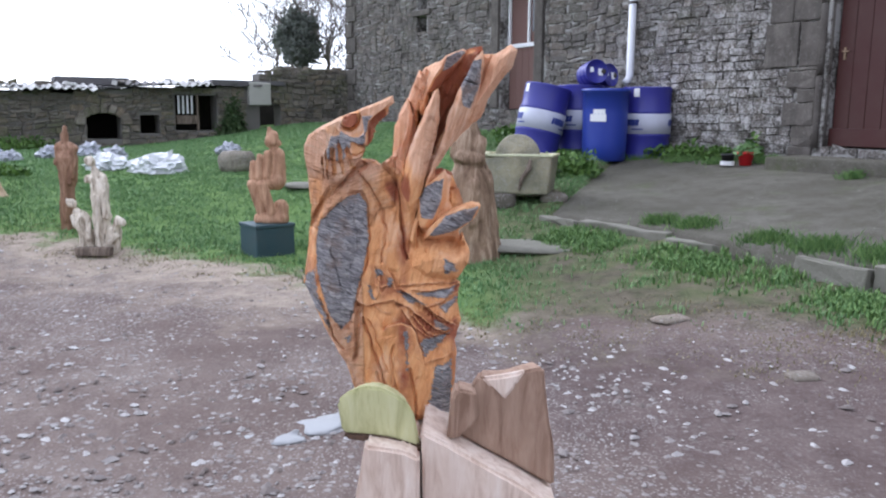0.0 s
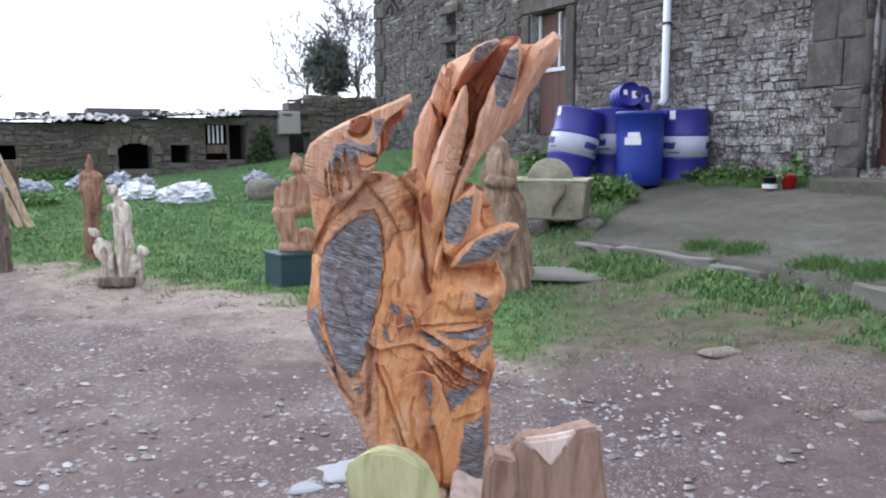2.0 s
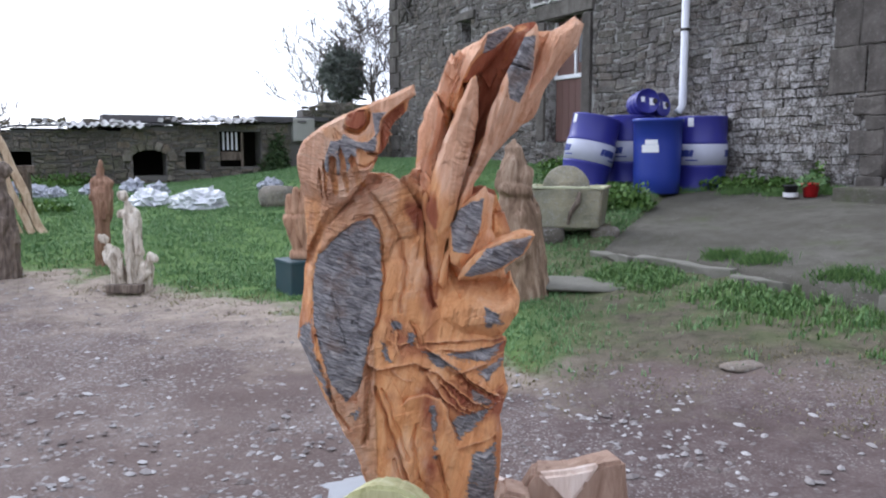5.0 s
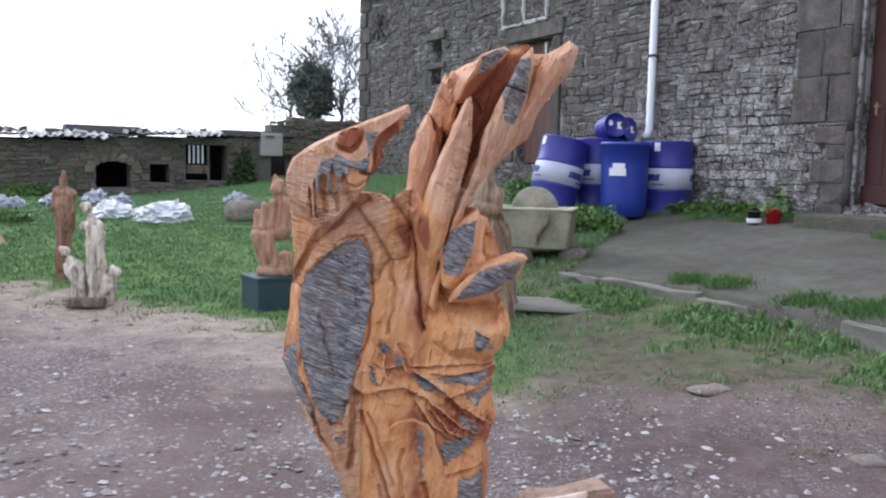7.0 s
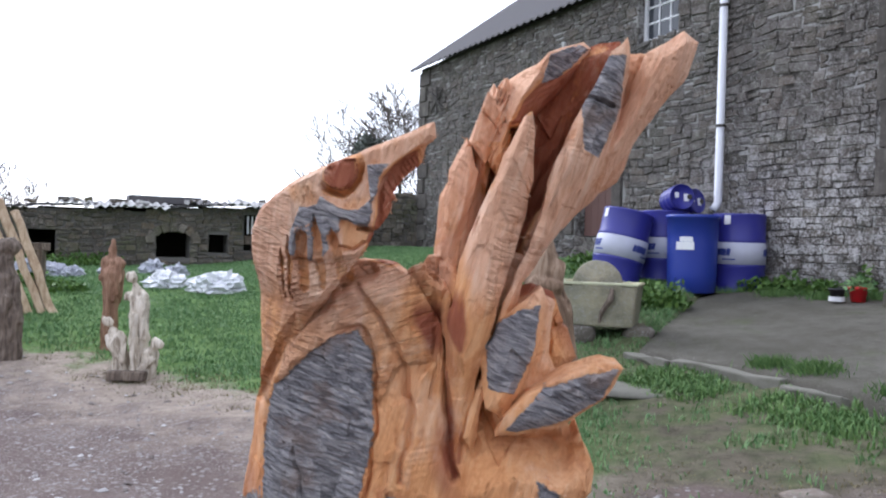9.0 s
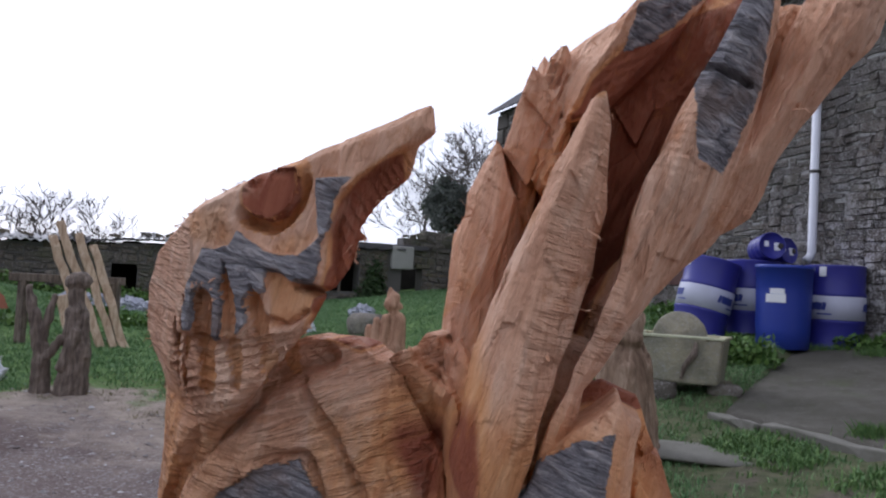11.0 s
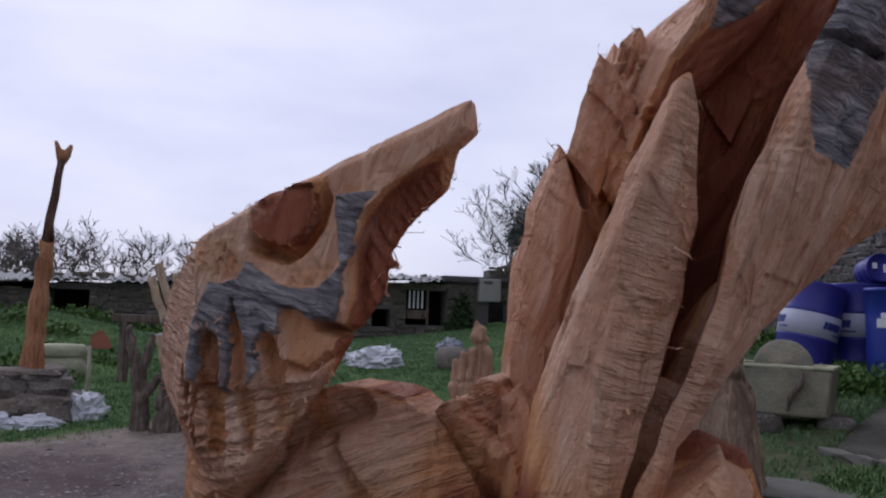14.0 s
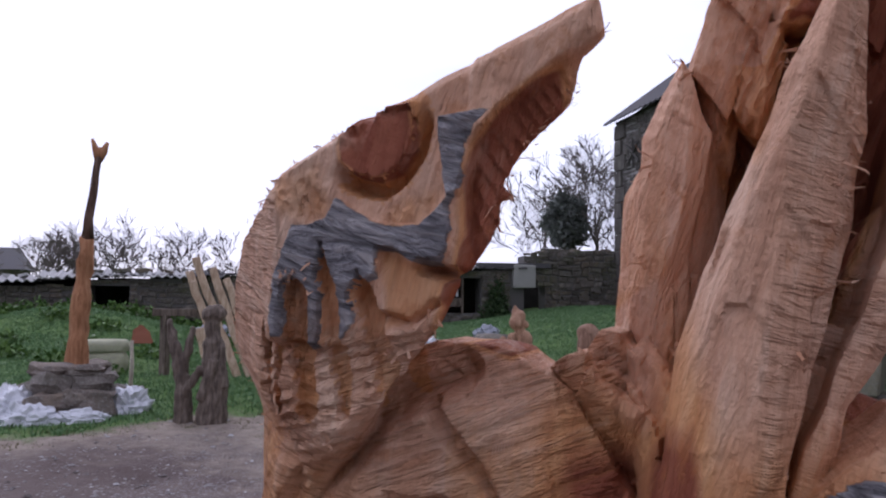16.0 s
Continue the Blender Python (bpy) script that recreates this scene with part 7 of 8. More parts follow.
for i, (k, w, ln, lean) in enumerate(((-0.13, 0.040, 1.20, 0.36), (0.0, 0.043, 1.36, 0.38), (0.12, 0.040, 1.24, 0.36), (0.22, 0.040, 1.12, 0.35), (-0.24, 0.055, 0.55, 0.30))):
    q = FOOT + SIDE * k - VIEW * (0.05 if ln < 1 else 0.012 * i)
    up = (Vector((0, 0, 1)) - SIDE * lean + VIEW * 0.22).normalized()
    across = (SIDE - up * SIDE.dot(up)).normalized()
    deep = up.cross(across)
    m = Matrix((across, deep, up)).transposed().to_4x4()
    bm = bmesh.new()
    box(bm, -w, w, -0.03, 0.03, 0, ln, 0.014)
    bmesh.ops.subdivide_edges(bm, edges=[e for e in bm.edges if e.calc_length() > 0.4], cuts=9)
    jitter(bm, 0.022, 6, i * 3.1)
    tagged(part("board", bm, M_BOARD, None, "", Matrix.Translation((q.x, q.y, gz(q.x, q.y) - 0.015)) @ m), "pale rough-hewn slab board leaning on a trestle", "board", "leaning boards")

# ---------------------------------------------------------------- pole on its cairn
PX, PY = -5.235, 6.425
PG = gz(PX, PY)
pole = new("carved_pole")
bm = bmesh.new()
pts = [(0, 0, 0.15), (0.01, 0, 0.6), (0.025, 0, 0.95), (0.035, 0, 1.25), (0.05, 0, 1.45)]
tube(bm, pts, [0.088, 0.080, 0.078, 0.066, 0.052], 14)
bmesh.ops.subdivide_edges(bm, edges=[e for e in bm.edges if e.calc_length() > 0.2], cuts=3)
jitter(bm, 0.034, 7, 5)
part("shaft", bm, M_POLE, pole, "orange peeled lower shaft", None, True)
bm = bmesh.new()
tube(bm, [(0.05, 0, 1.44), (0.06, 0, 1.62), (0.085, 0, 1.85), (0.10, 0, 2.02), (0.115, 0, 2.15)], [0.052, 0.042, 0.036, 0.034, 0.030], 12)
jitter(bm, 0.018, 9, 6)
part("upper_shaft", bm, M_BARK, pole, "dark charred upper shaft", None, True)
bm = bmesh.new()
tube(bm, [(0.115, 0, 2.13), (0.10, 0, 2.2), (0.06, 0, 2.31)], [0.034, 0.032, 0.012], 8)
tube(bm, [(0.115, 0, 2.13), (0.15, 0, 2.2), (0.185, 0, 2.29)], [0.034, 0.035, 0.014], 8)
tube(bm, [(0.115, 0, 2.13), (0.125, 0, 2.21), (0.12, 0, 2.24)], [0.034, 0.03, 0.014], 8)
jitter(bm, 0.01, 12, 7)
part("finial", bm, M_POLE, pole, "split forked wooden top", None, True)
pole.matrix_basis = pose(PX, PY, PG - 0.0, 0, 0, 40)
tagged(pole, "tall peeled wooden pole with a forked top on a cairn", "pole")
CR, CT = Vector((0.71, 0.70, 0)), Vector((0.70, -0.71, 0))
for i, (a, b, z, sx, sy, sz, rz) in enumerate((
        (-0.19, 0.30, -0.02, 0.36, 0.26, 0.22, 10), (0.10, 0.32, -0.02, 0.34, 0.28, 0.24, -14), (0.32, 0.10, -0.02, 0.30, 0.30, 0.24, 30), (-0.34, 0.02, -0.02, 0.30, 0.30, 0.24, 60), (-0.20, -0.28, -0.02, 0.40, 0.30, 0.26, 20), (0.14, -0.30, -0.02, 0.38, 0.30, 0.26, 80),
        (-0.17, 0.20, 0.19, 0.32, 0.26, 0.19, 24), (0.13, 0.20, 0.21, 0.30, 0.26, 0.18, -8), (-0.10, -0.16, 0.22, 0.36, 0.28, 0.18, 50), (0.16, -0.12, 0.22, 0.30, 0.28, 0.17, 5), (0.0, 0.40, 0.10, 0.16, 0.13, 0.12, 40),
        (-0.17, 0.10, 0.37, 0.27, 0.24, 0.11, 12), (0.05, 0.16, 0.385, 0.32, 0.24, 0.09, -6), (0.12, -0.10, 0.38, 0.28, 0.26, 0.10, 70))):
    q = CR * a + CT * b
    ob = part("cairn_stone", stone_bm(sx * (0.92 + 0.16 * (i % 3)), sy, sz * 0.88, i * 1.7 + 2, 0.24, 3), M_LOOSE, None, "", pose(PX + q.x, PY + q.y, PG + 0.8 * z, (i * 37) % 17 - 8, (i * 53) % 19 - 9, rz + 45))
    tagged(ob, "rough grey-brown stone piled at the foot of the pole", "stone", "cairn stones")


def sack(name, sx, sy, sz, x, y, rz, mat, label, seed, lift=0.0):
    bm = bmesh.new()
    bmesh.ops.create_icosphere(bm, subdivisions=4, radius=1)
    for v in bm.verts:
        n = v.co.copy()
        k = 1 + 0.28 * noise.noise(n * 1.7 + Vector((seed, 0, 0))) + 0.42 * abs(noise.noise(n * 3.6 + Vector((0, seed, 0)))) - 0.15 + 0.34 * abs(noise.noise(n * 7 + Vector((0, 0, seed)))) + 0.20 * abs(noise.noise(n * 15 + Vector((seed, 0, 2)))) - 0.08
        v.co = Vector((n.x * sx * k, n.y * sy * k, max(-0.25, n.z * k) * sz))
    return tagged(part(name, bm, mat, None, "", pose(x, y, gz(x, y) + sz * 0.2 + lift, 0, 0, rz)), label, "sack")


sack("white_sack", 0.37, 0.30, 0.20, -3.74, 10.35, 10, M_BAG, "crumpled white plastic sack lying in the grass", 3)
sack("white_sack", 0.26, 0.22, 0.17, -4.45, 10.5, 60, M_BAG, "crumpled white plastic sack lying in the grass", 8)
for i, (a, b, sx, sy, sz, rz) in enumerate(((-0.46, 0.22, 0.19, 0.21, 0.20, 20), (-0.30, 0.50, 0.20, 0.12, 0.12, 50), (0.02, 0.56, 0.22, 0.09, 0.08, 45), (0.42, 0.26, 0.16, 0.18, 0.18, 70), (-0.52, -0.12, 0.18, 0.18, 0.17, 0))):
    q = CR * a + CT * b
    sack("white_sack", sx, sy, sz, PX + q.x, PY + q.y, rz, M_BAG, "crumpled white plastic sack round the foot of the cairn", 5 + i * 3)
for i, (x, y, s) in enumerate(((-6.9, 11.4, 0.2), (-6.45, 11.3, 0.17), (-5.75, 11.6, 0.16), (-5.3, 11.9, 0.17), (-4.85, 11.7, 0.14), (-7.3, 11.2, 0.2), (-3.3, 12.2, 0.16), (-6.1, 11.2, 0.14))):
    sack("grey_sack", s * 1.2, s, s * 0.9, x, y, i * 40, M_GREYBAG, "grey plastic rubble sack below the farm wall", i + 20)

# ---------------------------------------------------------------- loose slabs and stones
for nm, x, y, sx, sy, sz, rz, mat, lab, up in (
        ("stone_block", -2.72, 10.4, 0.42, 0.34, 0.27, 10, M_STONE2, "mossy squared stone block in the grass", 0),
        ("flat_slab", 0.66, 6.15, 0.75, 0.48, 0.05, -12, M_KERB, "pale flat stone slab set in the turf", 0),
        ("flat_slab", -0.28, 7.6, 0.6, 0.35, 0.09, 15, M_SLATE, "dark flat slate slab beside the carving", 0),
        ("flat_slab", -0.33, 7.5, 0.5, 0.3, 0.08, 60, M_SLATE, "dark flat slate slab beside the carving", 0.06),
        ("flat_slab", -1.45, 9.3, 0.8, 0.45, 0.055, 8, M_KERB, "pale flat stone slab set in the turf", 0),
        ("pale_slab", -6.30, 7.90, 0.46, 0.34, 0.24, 40, M_PALESTONE, "pale yellow-green stone block behind the cairn", 0.0),
        ("pale_slab", -6.30, 7.90, 0.50, 0.36, 0.13, 44, M_PALESTONE, "pale yellow-green flat slab laid on a block", 0.22),
        ("flat_slab", -0.45, 2.82, 0.17, 0.15, 0.022, 25, M_CHALK, "pale grey flat stone in the gravel", 0),
        ("flat_slab", -0.60, 2.68, 0.18, 0.11, 0.018, 20, M_CHALK, "pale grey flat stone in the gravel", 0),
        ("flat_slab", 1.22, 4.15, 0.2, 0.12, 0.03, 25, M_LOOSE, "pale grey flat stone in the gravel", 0),
        ("flat_slab", 1.55, 3.3, 0.12, 0.1, 0.03, 5, M_LOOSE, "pale grey flat stone in the gravel", 0)):
    tagged(part(nm, stone_bm(sx, sy, sz, x * 3 + y, 0.26 if mat is M_CHALK else 0.10, 3), mat, None, "", pose(x, y, gz(x, y) - 0.01 + up, 0, 0, rz), True), lab, "stone")
bm = bmesh.new()
tube(bm, [(0, 0, -0.05), (0.01, 0, 0.2), (0.0, 0, 0.44)], [0.022, 0.02, 0.016], 8)
tagged(part("marker_stick", bm, M_PALE, None, "", pose(-5.53, 7.43, gz(-5.53, 7.43))), "short pale stick standing in the grass", "stick")
bm = hewn([(-0.14, 0), (0.14, 0), (0.09, 0.16), (-0.02, 0.26), (-0.12, 0.18)], -0.02, 0.02, 4)
tagged(part("clay_sherd", bm, M_TERRA, None, "", pose(-7.4, 9.8, gz(-7.4, 9.8) + 0.02, -10, 0, 40)), "broken red clay sherd in the weeds", "sherd")

# ---------------------------------------------------------------- flower pots
for mat, lab, x, y, r, hh in ((M_RED, "small red plastic flower pot with a plant", 3.16, 8.42, 0.085, 0.14), (M_BLACK, "small black plastic flower pot", 2.98, 8.45, 0.07, 0.12)):
    pot = new("flower_pot")
    bm = bmesh.new()
    lathe(bm, [(r * 0.72, 0), (r * 0.95, hh * 0.85), (r * 1.08, hh * 0.86), (r * 1.08, hh), (r * 0.98, hh), (r * 0.95, hh * 0.86), (0.01, hh * 0.84)], 24)
    part("pot", bm, mat, pot, "", None, True)
    if mat is M_BLACK:
        bm = bmesh.new()
        lathe(bm, [(r * 1.0, 0.0), (r * 1.05, 0.045)], 24, None, False)
        part("saucer", bm, M_WHITE, pot, "white plastic saucer")
    pot.matrix_basis = pose(x, y, 0.645 - 0.135 * 0.45)
    tagged(pot, lab, "flower pot")


def leaf_clump(name, label, cx, cy, cz, rx, ry, rz, count, size, mat, seed, category="plant"):
    """Many small pointed leaves in an uneven mound."""
    rs = np.random.RandomState(seed)
    d = rs.normal(size=(count, 3))
    d /= np.linalg.norm(d, axis=1)[:, None]
    d[:, 2] = np.abs(d[:, 2])
    r = rs.uniform(0.3, 1.0, count) ** 0.6 * (1 + 0.3 * np.sin(d[:, 0] * 5 + seed) * np.sin(d[:, 1] * 4 + d[:, 2] * 6))
    c = np.stack([cx + d[:, 0] * rx * r, cy + d[:, 1] * ry * r, cz + d[:, 2] * rz * r], 1)
    u = rs.normal(size=(count, 3))
    u /= np.linalg.norm(u, axis=1)[:, None]
    w = np.cross(u, rs.normal(size=(count, 3)))
    w /= np.linalg.norm(w, axis=1)[:, None]
    s = (size * rs.uniform(0.5, 1.4, count))[:, None]
    v = np.stack([c, c + u * s * 0.5 + w * s * 0.32, c + u * s, c + u * s * 0.5 - w * s * 0.32], 1).reshape(-1, 3)
    f = np.arange(count * 4).reshape(-1, 4)
    return tagged(part(name, mesh_from(name, v, f), mat), label, category, kind="stuff")


for i, (s, d, rx, rz, n) in enumerate(((7.55, 1.05, 0.33, 0.3, 900), (9.0, 0.25, 0.22, 0.13, 300), (9.35, 0.28, 0.28, 0.15, 380), (9.75, 0.22, 0.3, 0.17, 420), (10.15, 0.25, 0.2, 0.15, 260), (6.6, 0.5, 0.3, 0.2, 300), (10.5, 0.1, 0.1, 0.3, 140))):
    x, y = house_xy(s, d)
    leaf_clump("weed_clump", "low green weeds at the foot of the house wall", x, y, max(gz(x, y) - 0.02, 0.645 - 0.135 * d if s > 8.9 else -1), rx, rx * 0.7, rz, n, 0.06, M_IVY, i + 40)
leaf_clump("weed_clump", "bushy green weeds in front of the drums", 1.36, 8.75, gz(1.36, 8.75) - 0.02, 0.34, 0.26, 0.26, 900, 0.06, M_IVY, 71)
for q, z, h, n, k in ((2.62, 0.50, 0.95, 1500, 5), (2.80, 0.45, 0.55, 600, 6), (2.45, 0.45, 0.45, 500, 7)):
    x, y = CORNER + OUT * q + ALONG * 0.12
    leaf_clump("ivy", "dark green ivy climbing the farm wall", x, y, z, 0.24, 0.20, h, n, 0.06, M_IVYDARK, k + 500)
leaf_clump("pot_plant", "yellow-green leafy plant in the red pot", 3.16, 8.42, 0.70, 0.13, 0.13, 0.13, 140, 0.05, M_GRASS, 61)

# ---------------------------------------------------------------- trees behind the farm wall
def bare_tree(name, x, y, z0, height, spread, seed, label, depth=5):
    rs = random.Random(seed)
    bm = bmesh.new()

    def limb(p, d, ln, r, level):
        q, pts, rad = Vector(p), [Vector(p)], [r]
        for i in range(3):
            d = (d + Vector((rs.uniform(-1, 1), rs.uniform(-1, 1), rs.uniform(-0.4, 0.7))) * 0.22).normalized()
            q = q + d * ln / 3
            pts.append(q.copy())
            rad.append(max(0.0065, r * (1 - 0.2 * (i + 1))))
        tube(bm, pts, rad, 6 if level < 2 else 3)
        if level < depth:
            for i in range(rs.choice((2, 3, 4)) + (level == 0) * 3):
                k = rs.choice((1, 2, 3, 3))
                nd = (d + Vector((rs.uniform(-1, 1), rs.uniform(-1, 1), rs.uniform(-0.45, 0.8))) * spread).normalized()
                limb(pts[k], nd, ln * rs.uniform(0.6, 0.85), max(0.0065, rad[k] * 0.7), level + 1)

    limb((0, 0, 0), Vector((0.05, 0, 1)), height * 0.36, height * 0.026, 0)
    tree = new(name)
    tagged(part("bare_crown", bm, M_TWIG, tree, "thin bare grey twigs"), kind="stuff")
    tree.matrix_basis = pose(x, y, z0)
    return tagged(tree, label, "tree")


bare_tree("bare_tree", -4.15, 20.5, 0.8, 3.7, 1.0, 3, "leafless winter tree behind the farm wall", 6)
bare_tree("bare_tree", -3.0, 20.2, 0.8, 4.2, 1.0, 14, "leafless winter tree behind the farm wall", 6)
ever = new("evergreen_bush")
rs = np.random.RandomState(6)
bm = bmesh.new()
tube(bm, [(0, 0, 0), (0.05, 0, 0.9), (0.0, 0.05, 1.9)], [0.09, 0.07, 0.03], 8)
for i in range(12):
    a = i * 2.4
    tube(bm, [(0, 0, 0.8 + i * 0.06), (0.25 * math.cos(a), 0.25 * math.sin(a), 1.2 + i * 0.06), (0.45 * math.cos(a), 0.45 * math.sin(a), 1.4 + i * 0.07)], [0.03, 0.02, 0.008], 5)
part("trunk", bm, M_TWIG, ever)
ev, ef = [], []
n = 8000
d = rs.normal(size=(n, 3))
d /= np.linalg.norm(d, axis=1)[:, None]
r = rs.uniform(0.1, 1, n) ** 0.45 * (1 + 0.2 * np.sin(d[:, 0] * 6) * np.sin(d[:, 2] * 5 + 1) + 0.12 * np.sin(d[:, 1] * 9 + d[:, 2] * 7))
c = np.stack([d[:, 0] * 0.5 * r, d[:, 1] * 0.5 * r, 1.9 + d[:, 2] * 0.66 * r], 1)
u = rs.normal(size=(n, 3)) * 0.034
w = rs.normal(size=(n, 3)) * 0.022
v = np.stack([c, c + u + w, c + 2 * u, c + u - w], 1).reshape(-1, 3)
part("crown", mesh_from("crown", v, np.arange(n * 4).reshape(-1, 4)), M_EVERGREEN, ever, "dense dark evergreen leaves")
ever.matrix_basis = pose(-3.55, 19.6, 0.95)
tagged(ever, "dark round evergreen bush behind the farm wall", "bush")

for i, (x, y, h) in enumerate(((-13.5, 15.0, 2.1), (-12.6, 15.2, 2.3), (-11.6, 15.6, 2.1), (-10.6, 16.0, 1.9), (-15.5, 15.5, 2.2), (-14.4, 15.2, 2.0), (-17.5, 15.0, 2.1))):
    bare_tree("bare_shrub", x, y, 0.5, h, 1.0, 50 + i, "leafless thorny shrub beyond the farm wall", 5)
hut = new("distant_hut")
bm = bmesh.new()
box(bm, -2.2, 2.2, -1.5, 1.5, 0, 2.0)
part("wall", bm, M_STONE2, hut)
bm = bmesh.new()
vs = [bm.verts.new(q) for q in ((-2.4, -1.7, 2.0), (2.4, -1.7, 2.0), (2.4, 1.7, 2.0), (-2.4, 1.7, 2.0), (-2.0, 0, 2.9), (2.0, 0, 2.9))]
for q in ((0, 1, 5, 4), (2, 3, 4, 5), (1, 2, 5), (3, 0, 4), (3, 2, 1, 0)):
    bm.faces.new([vs[i] for i in q])
part("roof", bm, M_SLATE, hut)
hut.matrix_basis = pose(-27.5, 23.5, 0.0, 0, 0, 40)
tagged(hut, "dark low shed with a slate roof beyond the wall", "hut")

# nettles and weeds on the bank below the wall
for i in range(16):
    q = 6.3 + i * 0.42
    x, y = CORNER + OUT * q + ALONG * (0.25 + 0.9 * ((i * 7) % 5) / 5)
    leaf_clump("weed_clump", "rough green weeds on the bank below the farm wall", x, y, gz(x, y) - 0.03, 0.42, 0.35, 0.26, 420, 0.07, M_IVY, i + 140)

for i, (x, y) in enumerate(((-6.4, 8.9), (-7.2, 8.2), (-6.0, 10.0), (-7.9, 9.4), (-8.6, 10.4), (-6.9, 10.6), (-5.4, 9.6), (-9.2, 9.2), (-8.2, 8.4), (-7.4, 11.3), (-9.6, 10.6), (-6.2, 7.6))):
    leaf_clump("weed_clump", "rough dark green weeds on the grassy bank", x, y, gz(x, y) - 0.03, 0.38, 0.30, 0.17, 300, 0.07, M_IVY, i + 240)

# far hills
bm = bmesh.new()
prev = None
for i in range(61):
    a = radians(-70 + 140 * i / 60)
    x, y = 700 * math.sin(a), 700 * math.cos(a)
    hgt = 10 + 9 * noise.noise(Vector((i * 0.17, 0, 0))) + 3 * noise.noise(Vector((i * 0.6, 3, 0)))
    q = [bm.verts.new((x, y, -6)), bm.verts.new((x * 1.02, y * 1.02, hgt)), bm.verts.new((x * 1.3, y * 1.3, -6))]
    if prev:
        bm.faces.new((prev[0], q[0], q[1], prev[1]))
        bm.faces.new((prev[1], q[1], q[2], prev[2]))
    prev = q
tagged(part("far_hills", bm, plain("hazy_hill", (0.12, 0.13, 0.14), 0.95, 0, 0.3, 0.02, 0.1), None, "", None, True), "low hazy hills on the skyline", "hill", kind="backdrop")

# yard side behind the camera
bm = bmesh.new()
box(bm, -9, 9, -9.4, -9.0, -0.2, 2.6)
tagged(part("wall_back", bm, M_MORTAR), "plain rendered yard wall", "wall", kind="structure")

# ---------------------------------------------------------------- grass and gravel

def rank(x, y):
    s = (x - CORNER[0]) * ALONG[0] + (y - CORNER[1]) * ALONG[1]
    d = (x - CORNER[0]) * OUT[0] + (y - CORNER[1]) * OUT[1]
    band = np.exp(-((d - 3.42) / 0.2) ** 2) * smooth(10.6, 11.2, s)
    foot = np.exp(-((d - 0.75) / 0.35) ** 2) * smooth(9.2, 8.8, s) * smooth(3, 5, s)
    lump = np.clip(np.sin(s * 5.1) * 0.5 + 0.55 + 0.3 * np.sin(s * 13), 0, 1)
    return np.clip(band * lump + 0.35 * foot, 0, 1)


make_grass("meadow_grass", "short green meadow grass", 60000, M_GRASS, meadow, 0.042, 1, 5, 0.004)
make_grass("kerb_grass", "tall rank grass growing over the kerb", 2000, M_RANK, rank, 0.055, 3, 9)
make_grass("dry_grass", "dry trampled straw-coloured grass at the edge", 5200, M_STRAW, fringe, 0.018, 2, 4, 0.003)


# tufts that grow out of the cracks behind the kerb
for i, (s, d, r) in enumerate(((11.75, 2.86, 0.16), (12.05, 2.80, 0.20), (12.75, 2.88, 0.18), (13.1, 2.86, 0.24), (13.55, 2.82, 0.26), (14.0, 2.86, 0.2), (9.2, 0.45, 0.2), (9.8, 0.42, 0.24), (10.3, 0.4, 0.2), (10.75, 0.2, 0.16), (12.0, 0.68, 0.12), (12.6, 0.7, 0.14))):
    x, y = house_xy(s, d)
    rs = np.random.RandomState(300 + i)
    n = int(2600 * r)
    px, py = x + rs.normal(0, r * 0.45, n), y + rs.normal(0, r * 0.35, n)
    hh = 0.075 * rs.uniform(0.35, 1.3, n)
    a, ln = rs.uniform(0, 6.28, n), rs.uniform(0.2, 0.9, n)
    top = 0.645 - 0.135 * ((px - CORNER[0]) * OUT[0] + (py - CORNER[1]) * OUT[1])
    b = np.stack([px, py, top - 0.01], 1)
    wv = np.stack([-np.sin(a), np.cos(a), 0 * a], 1) * 0.0035
    t = b + np.stack([np.cos(a) * ln * hh, np.sin(a) * ln * hh, hh], 1)
    v = np.stack([b - wv, b + wv, (b + t) / 2 + wv * 0.7 + [0, 0, 0.01], t, (b + t) / 2 - wv * 0.7 + [0, 0, 0.01]], 1).reshape(-1, 3)
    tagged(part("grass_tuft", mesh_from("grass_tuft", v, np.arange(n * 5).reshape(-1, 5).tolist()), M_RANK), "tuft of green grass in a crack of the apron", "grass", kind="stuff")


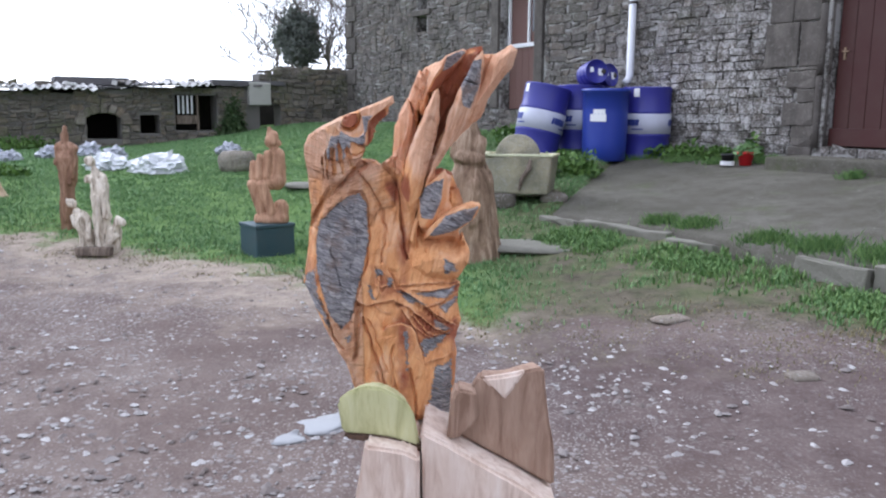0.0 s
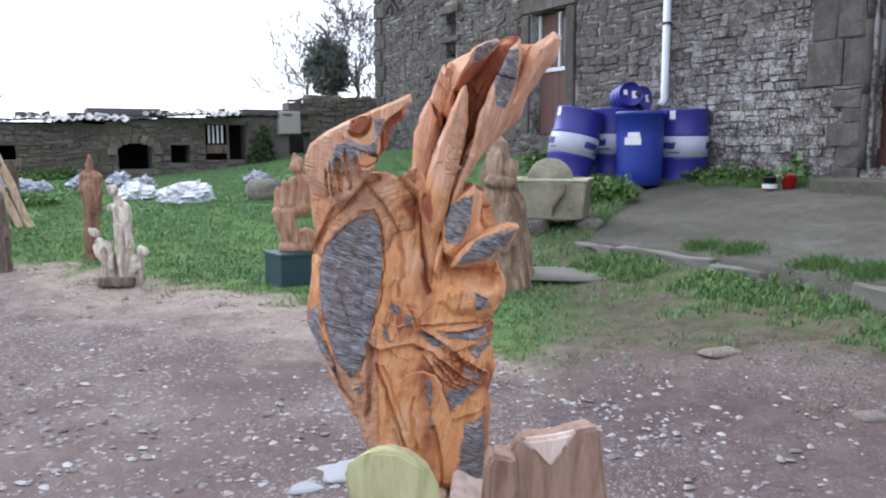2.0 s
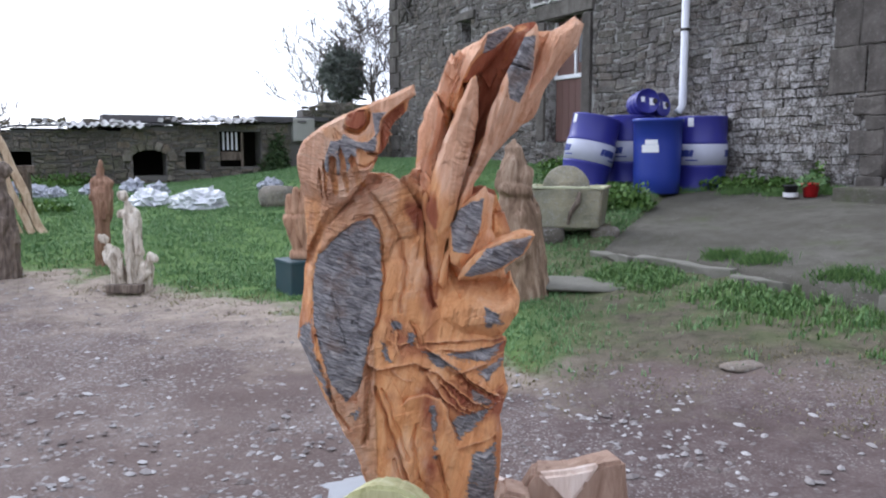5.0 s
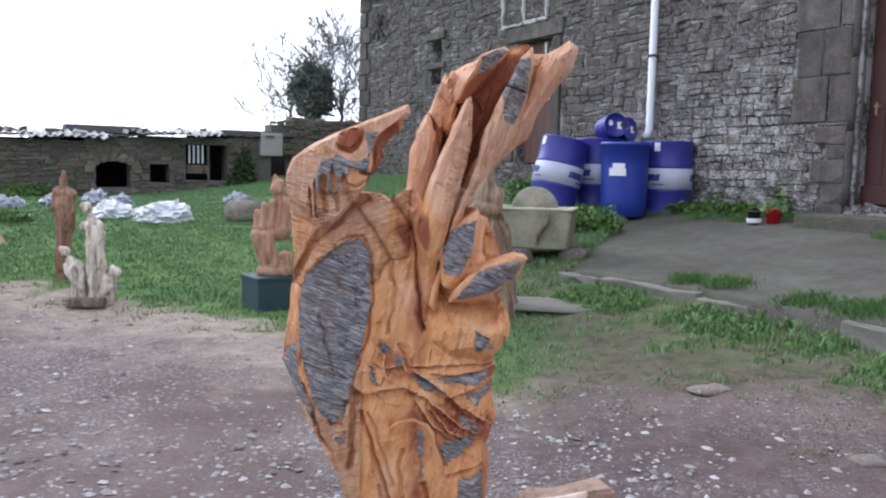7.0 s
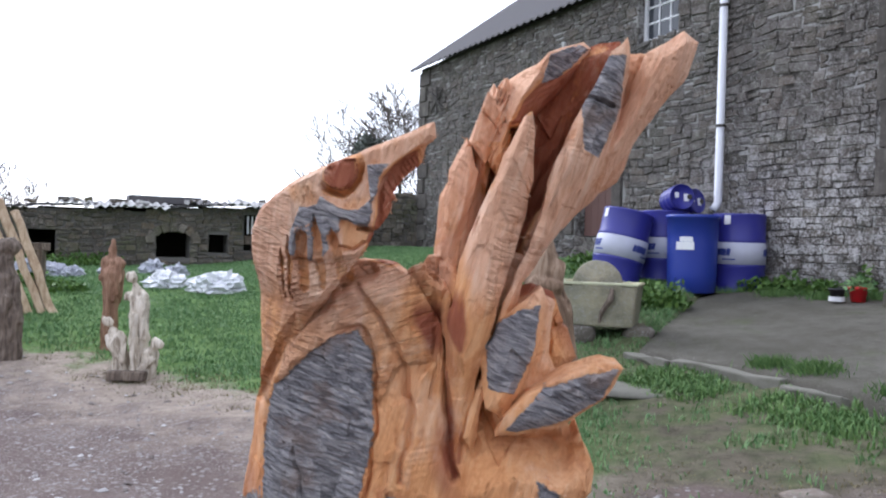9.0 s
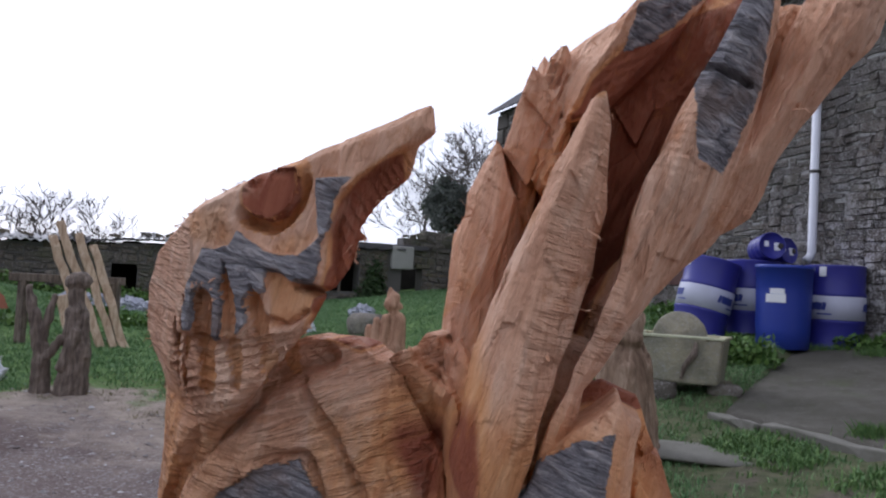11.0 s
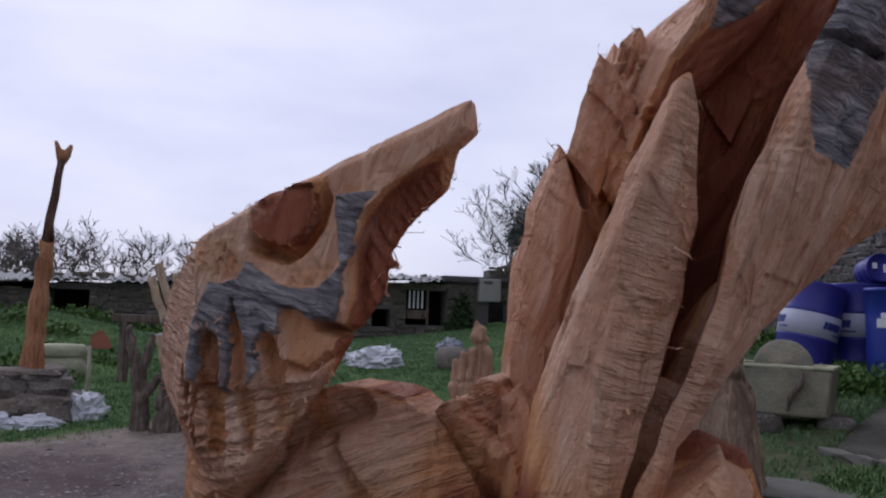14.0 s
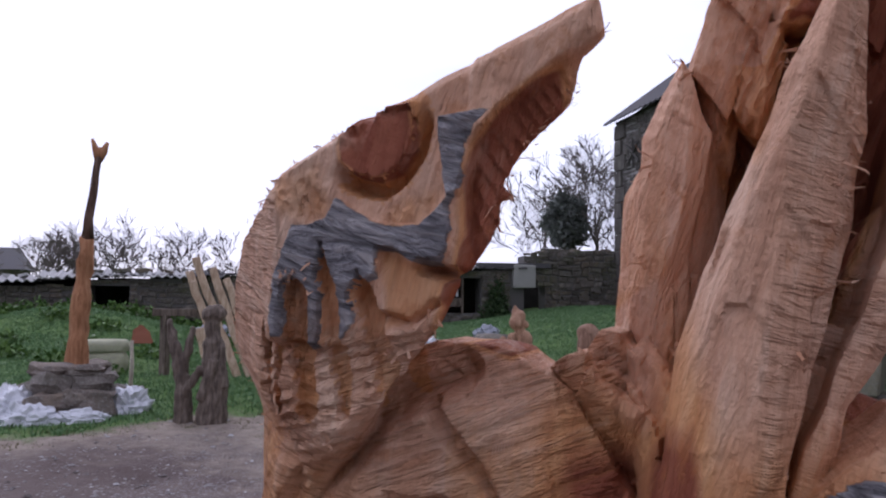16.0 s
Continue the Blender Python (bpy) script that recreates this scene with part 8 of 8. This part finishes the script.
def make_gravel():
    """Pale broken stones strewn over the yard."""
    rs = np.random.RandomState(17)
    x, y = rs.uniform(-4.5, 4, 60000), rs.uniform(1.6, 6.6, 60000)
    lane = np.exp(-((y - 3.0 - 0.25 * x - 0.3 * np.sin(x * 1.6)) / 0.9) ** 2)
    dens = (0.10 + 0.75 * lane * (0.4 + 0.6 * np.sin(x * 2.3 + y) ** 2)) * smooth(0.4, -0.6, beyond_edge(x, y))
    keep = rs.uniform(size=60000) < dens * 0.62 * (1 - 0.55 * smooth(0.2, 1.3, x) * smooth(2.4, 3.2, y))
    x, y = x[keep], y[keep]
    n = len(x)
    oct_v = np.array([(1, 0, 0), (0.4, 0.8, 0.1), (-0.5, 0.7, 0), (-1, 0, 0.1), (-0.4, -0.8, 0), (0.6, -0.7, 0.1), (0.2, 0.1, 0.75), (-0.3, -0.1, 0.65)])
    tris = [(0, 1, 6), (1, 2, 6), (2, 7, 6), (2, 3, 7), (3, 4, 7), (4, 5, 6), (4, 6, 7), (5, 0, 6)]
    size = 0.004 + 0.015 * rs.uniform(size=n) ** 5 + 0.008 * rs.uniform(size=n)
    a = rs.uniform(0, 6.28, n)
    v = np.repeat(oct_v[None], n, 0) * rs.uniform(0.7, 1.3, (n, 8, 3)) * size[:, None, None] * np.array([1.25, 0.95, 0.7])
    vx = v[..., 0] * np.cos(a)[:, None] - v[..., 1] * np.sin(a)[:, None] + x[:, None]
    vy = v[..., 0] * np.sin(a)[:, None] + v[..., 1] * np.cos(a)[:, None] + y[:, None]
    vz = v[..., 2] + ground_z(x, y)[:, None]
    f = (np.arange(n)[:, None, None] * 8 + np.array(tris)[None]).reshape(-1, 3)
    k = Mat("pale_gravel", 0.9, spec=0.2)
    m = k.done(k.ramp(k.random(), (0.0, (0.13, 0.105, 0.095)), (0.4, (0.235, 0.21, 0.20)), (0.8, (0.34, 0.32, 0.31)), (1.0, (0.47, 0.455, 0.445))), k.noise(120, 3), 0.3, 0.004)
    tagged(part("gravel", mesh_from("gravel", np.stack([vx, vy, vz], -1).reshape(-1, 3), f), m), "pale broken gravel strewn over the dirt yard", "gravel", kind="stuff")


make_gravel()

# ---------------------------------------------------------------- masonry faces
all_house = courses(17.0, 0.45, EAVE - 0.07, HOUSE_GAPS + [(10.86, 11.22, 0.0, 1.6), (10.5, 11.22, 1.6, 4.3), (10.6, 12.95, 2.94, 3.42), (12.24, 12.95, 0.0, 3.0), (0, 0.3, 0.7, 4.7), (5.38, 5.63, 1.15, 3.02), (6.5, 6.75, 1.15, 3.02), (5.38, 6.78, 3.02, 3.26), (2.83, 3.52, 3.36, 3.53), (2.83, 3.52, 2.86, 2.98)], 7)
near_stones = [q for q in all_house if 8.75 < q[0] < 10.95 and q[2] < 2.6][:300]
rest = [q for q in all_house if q not in set(near_stones)]
stone_sheet("rubble_stones", rest, M_STONE, wall_front, HOUSE, 5)
rs = random.Random(77)
shapes = []
for i in range(24):
    shapes.append(mesh_from("stone", stone_shape(-0.5, 0.5, -0.5, 0.5, 1.0, rs, 0.10, 0.0, 0.0), STONE_FACES))
    shapes[-1].materials.append(M_STONE)
for a, b, c, d in near_stones:
    ob = new("stone", shapes[rs.randrange(24)])
    ob.parent = wall_front
    ob.matrix_basis = Matrix.Translation(((a + b) / 2, 0.0, (c + d) / 2)) @ Matrix.Diagonal((b - a - 0.006, rs.uniform(0.010, 0.036), d - c - 0.006, 1)) @ pose(0, 0, 0, 0, rs.uniform(-3, 3), 0)
gable_stones = courses(7.5, 0.45, EAVE - 0.07, [(0, 0.26, 0.7, 4.7)], 9)
g_ob = stone_sheet("gable_stones", gable_stones, M_STONE, house, None, 6)
g_ob.matrix_basis = Matrix(((0, 1, 0, 0), (1, 0, 0, 0), (0, 0, 1, 0), (0, 0, 0, 1)))
low = [q for q in courses(13.2, 0.15, 1.7, FARM_GAPS + [(0, 2.3, 0, 3)], 12, (0.06, 0.13), (0.12, 0.36)) if q[3] < FARM_TOP(q[1]) - 0.01]
stone_sheet("farm_stones", low, M_STONE2, farm, FARM, 8, (0.015, 0.05))
corner_st = courses(2.02, 0.4, 1.97, [(1.57, 2.02, 0.3, 1.28)], 15, (0.07, 0.15), (0.13, 0.34))
stone_sheet("corner_stones", corner_st, M_STONE2, farm, FARM, 9, (0.015, 0.06))
for i in range(16):
    bm = stone_bm(rs.uniform(0.12, 0.26), 0.3, rs.uniform(0.07, 0.13), i, 0.1)
    part("coping_stone", bm, M_STONE2, farm, "", pose(0.08 + i * 0.1, 0.18, 1.95 + 0.01 * rs.random(), 0, 0, rs.uniform(-12, 12)))
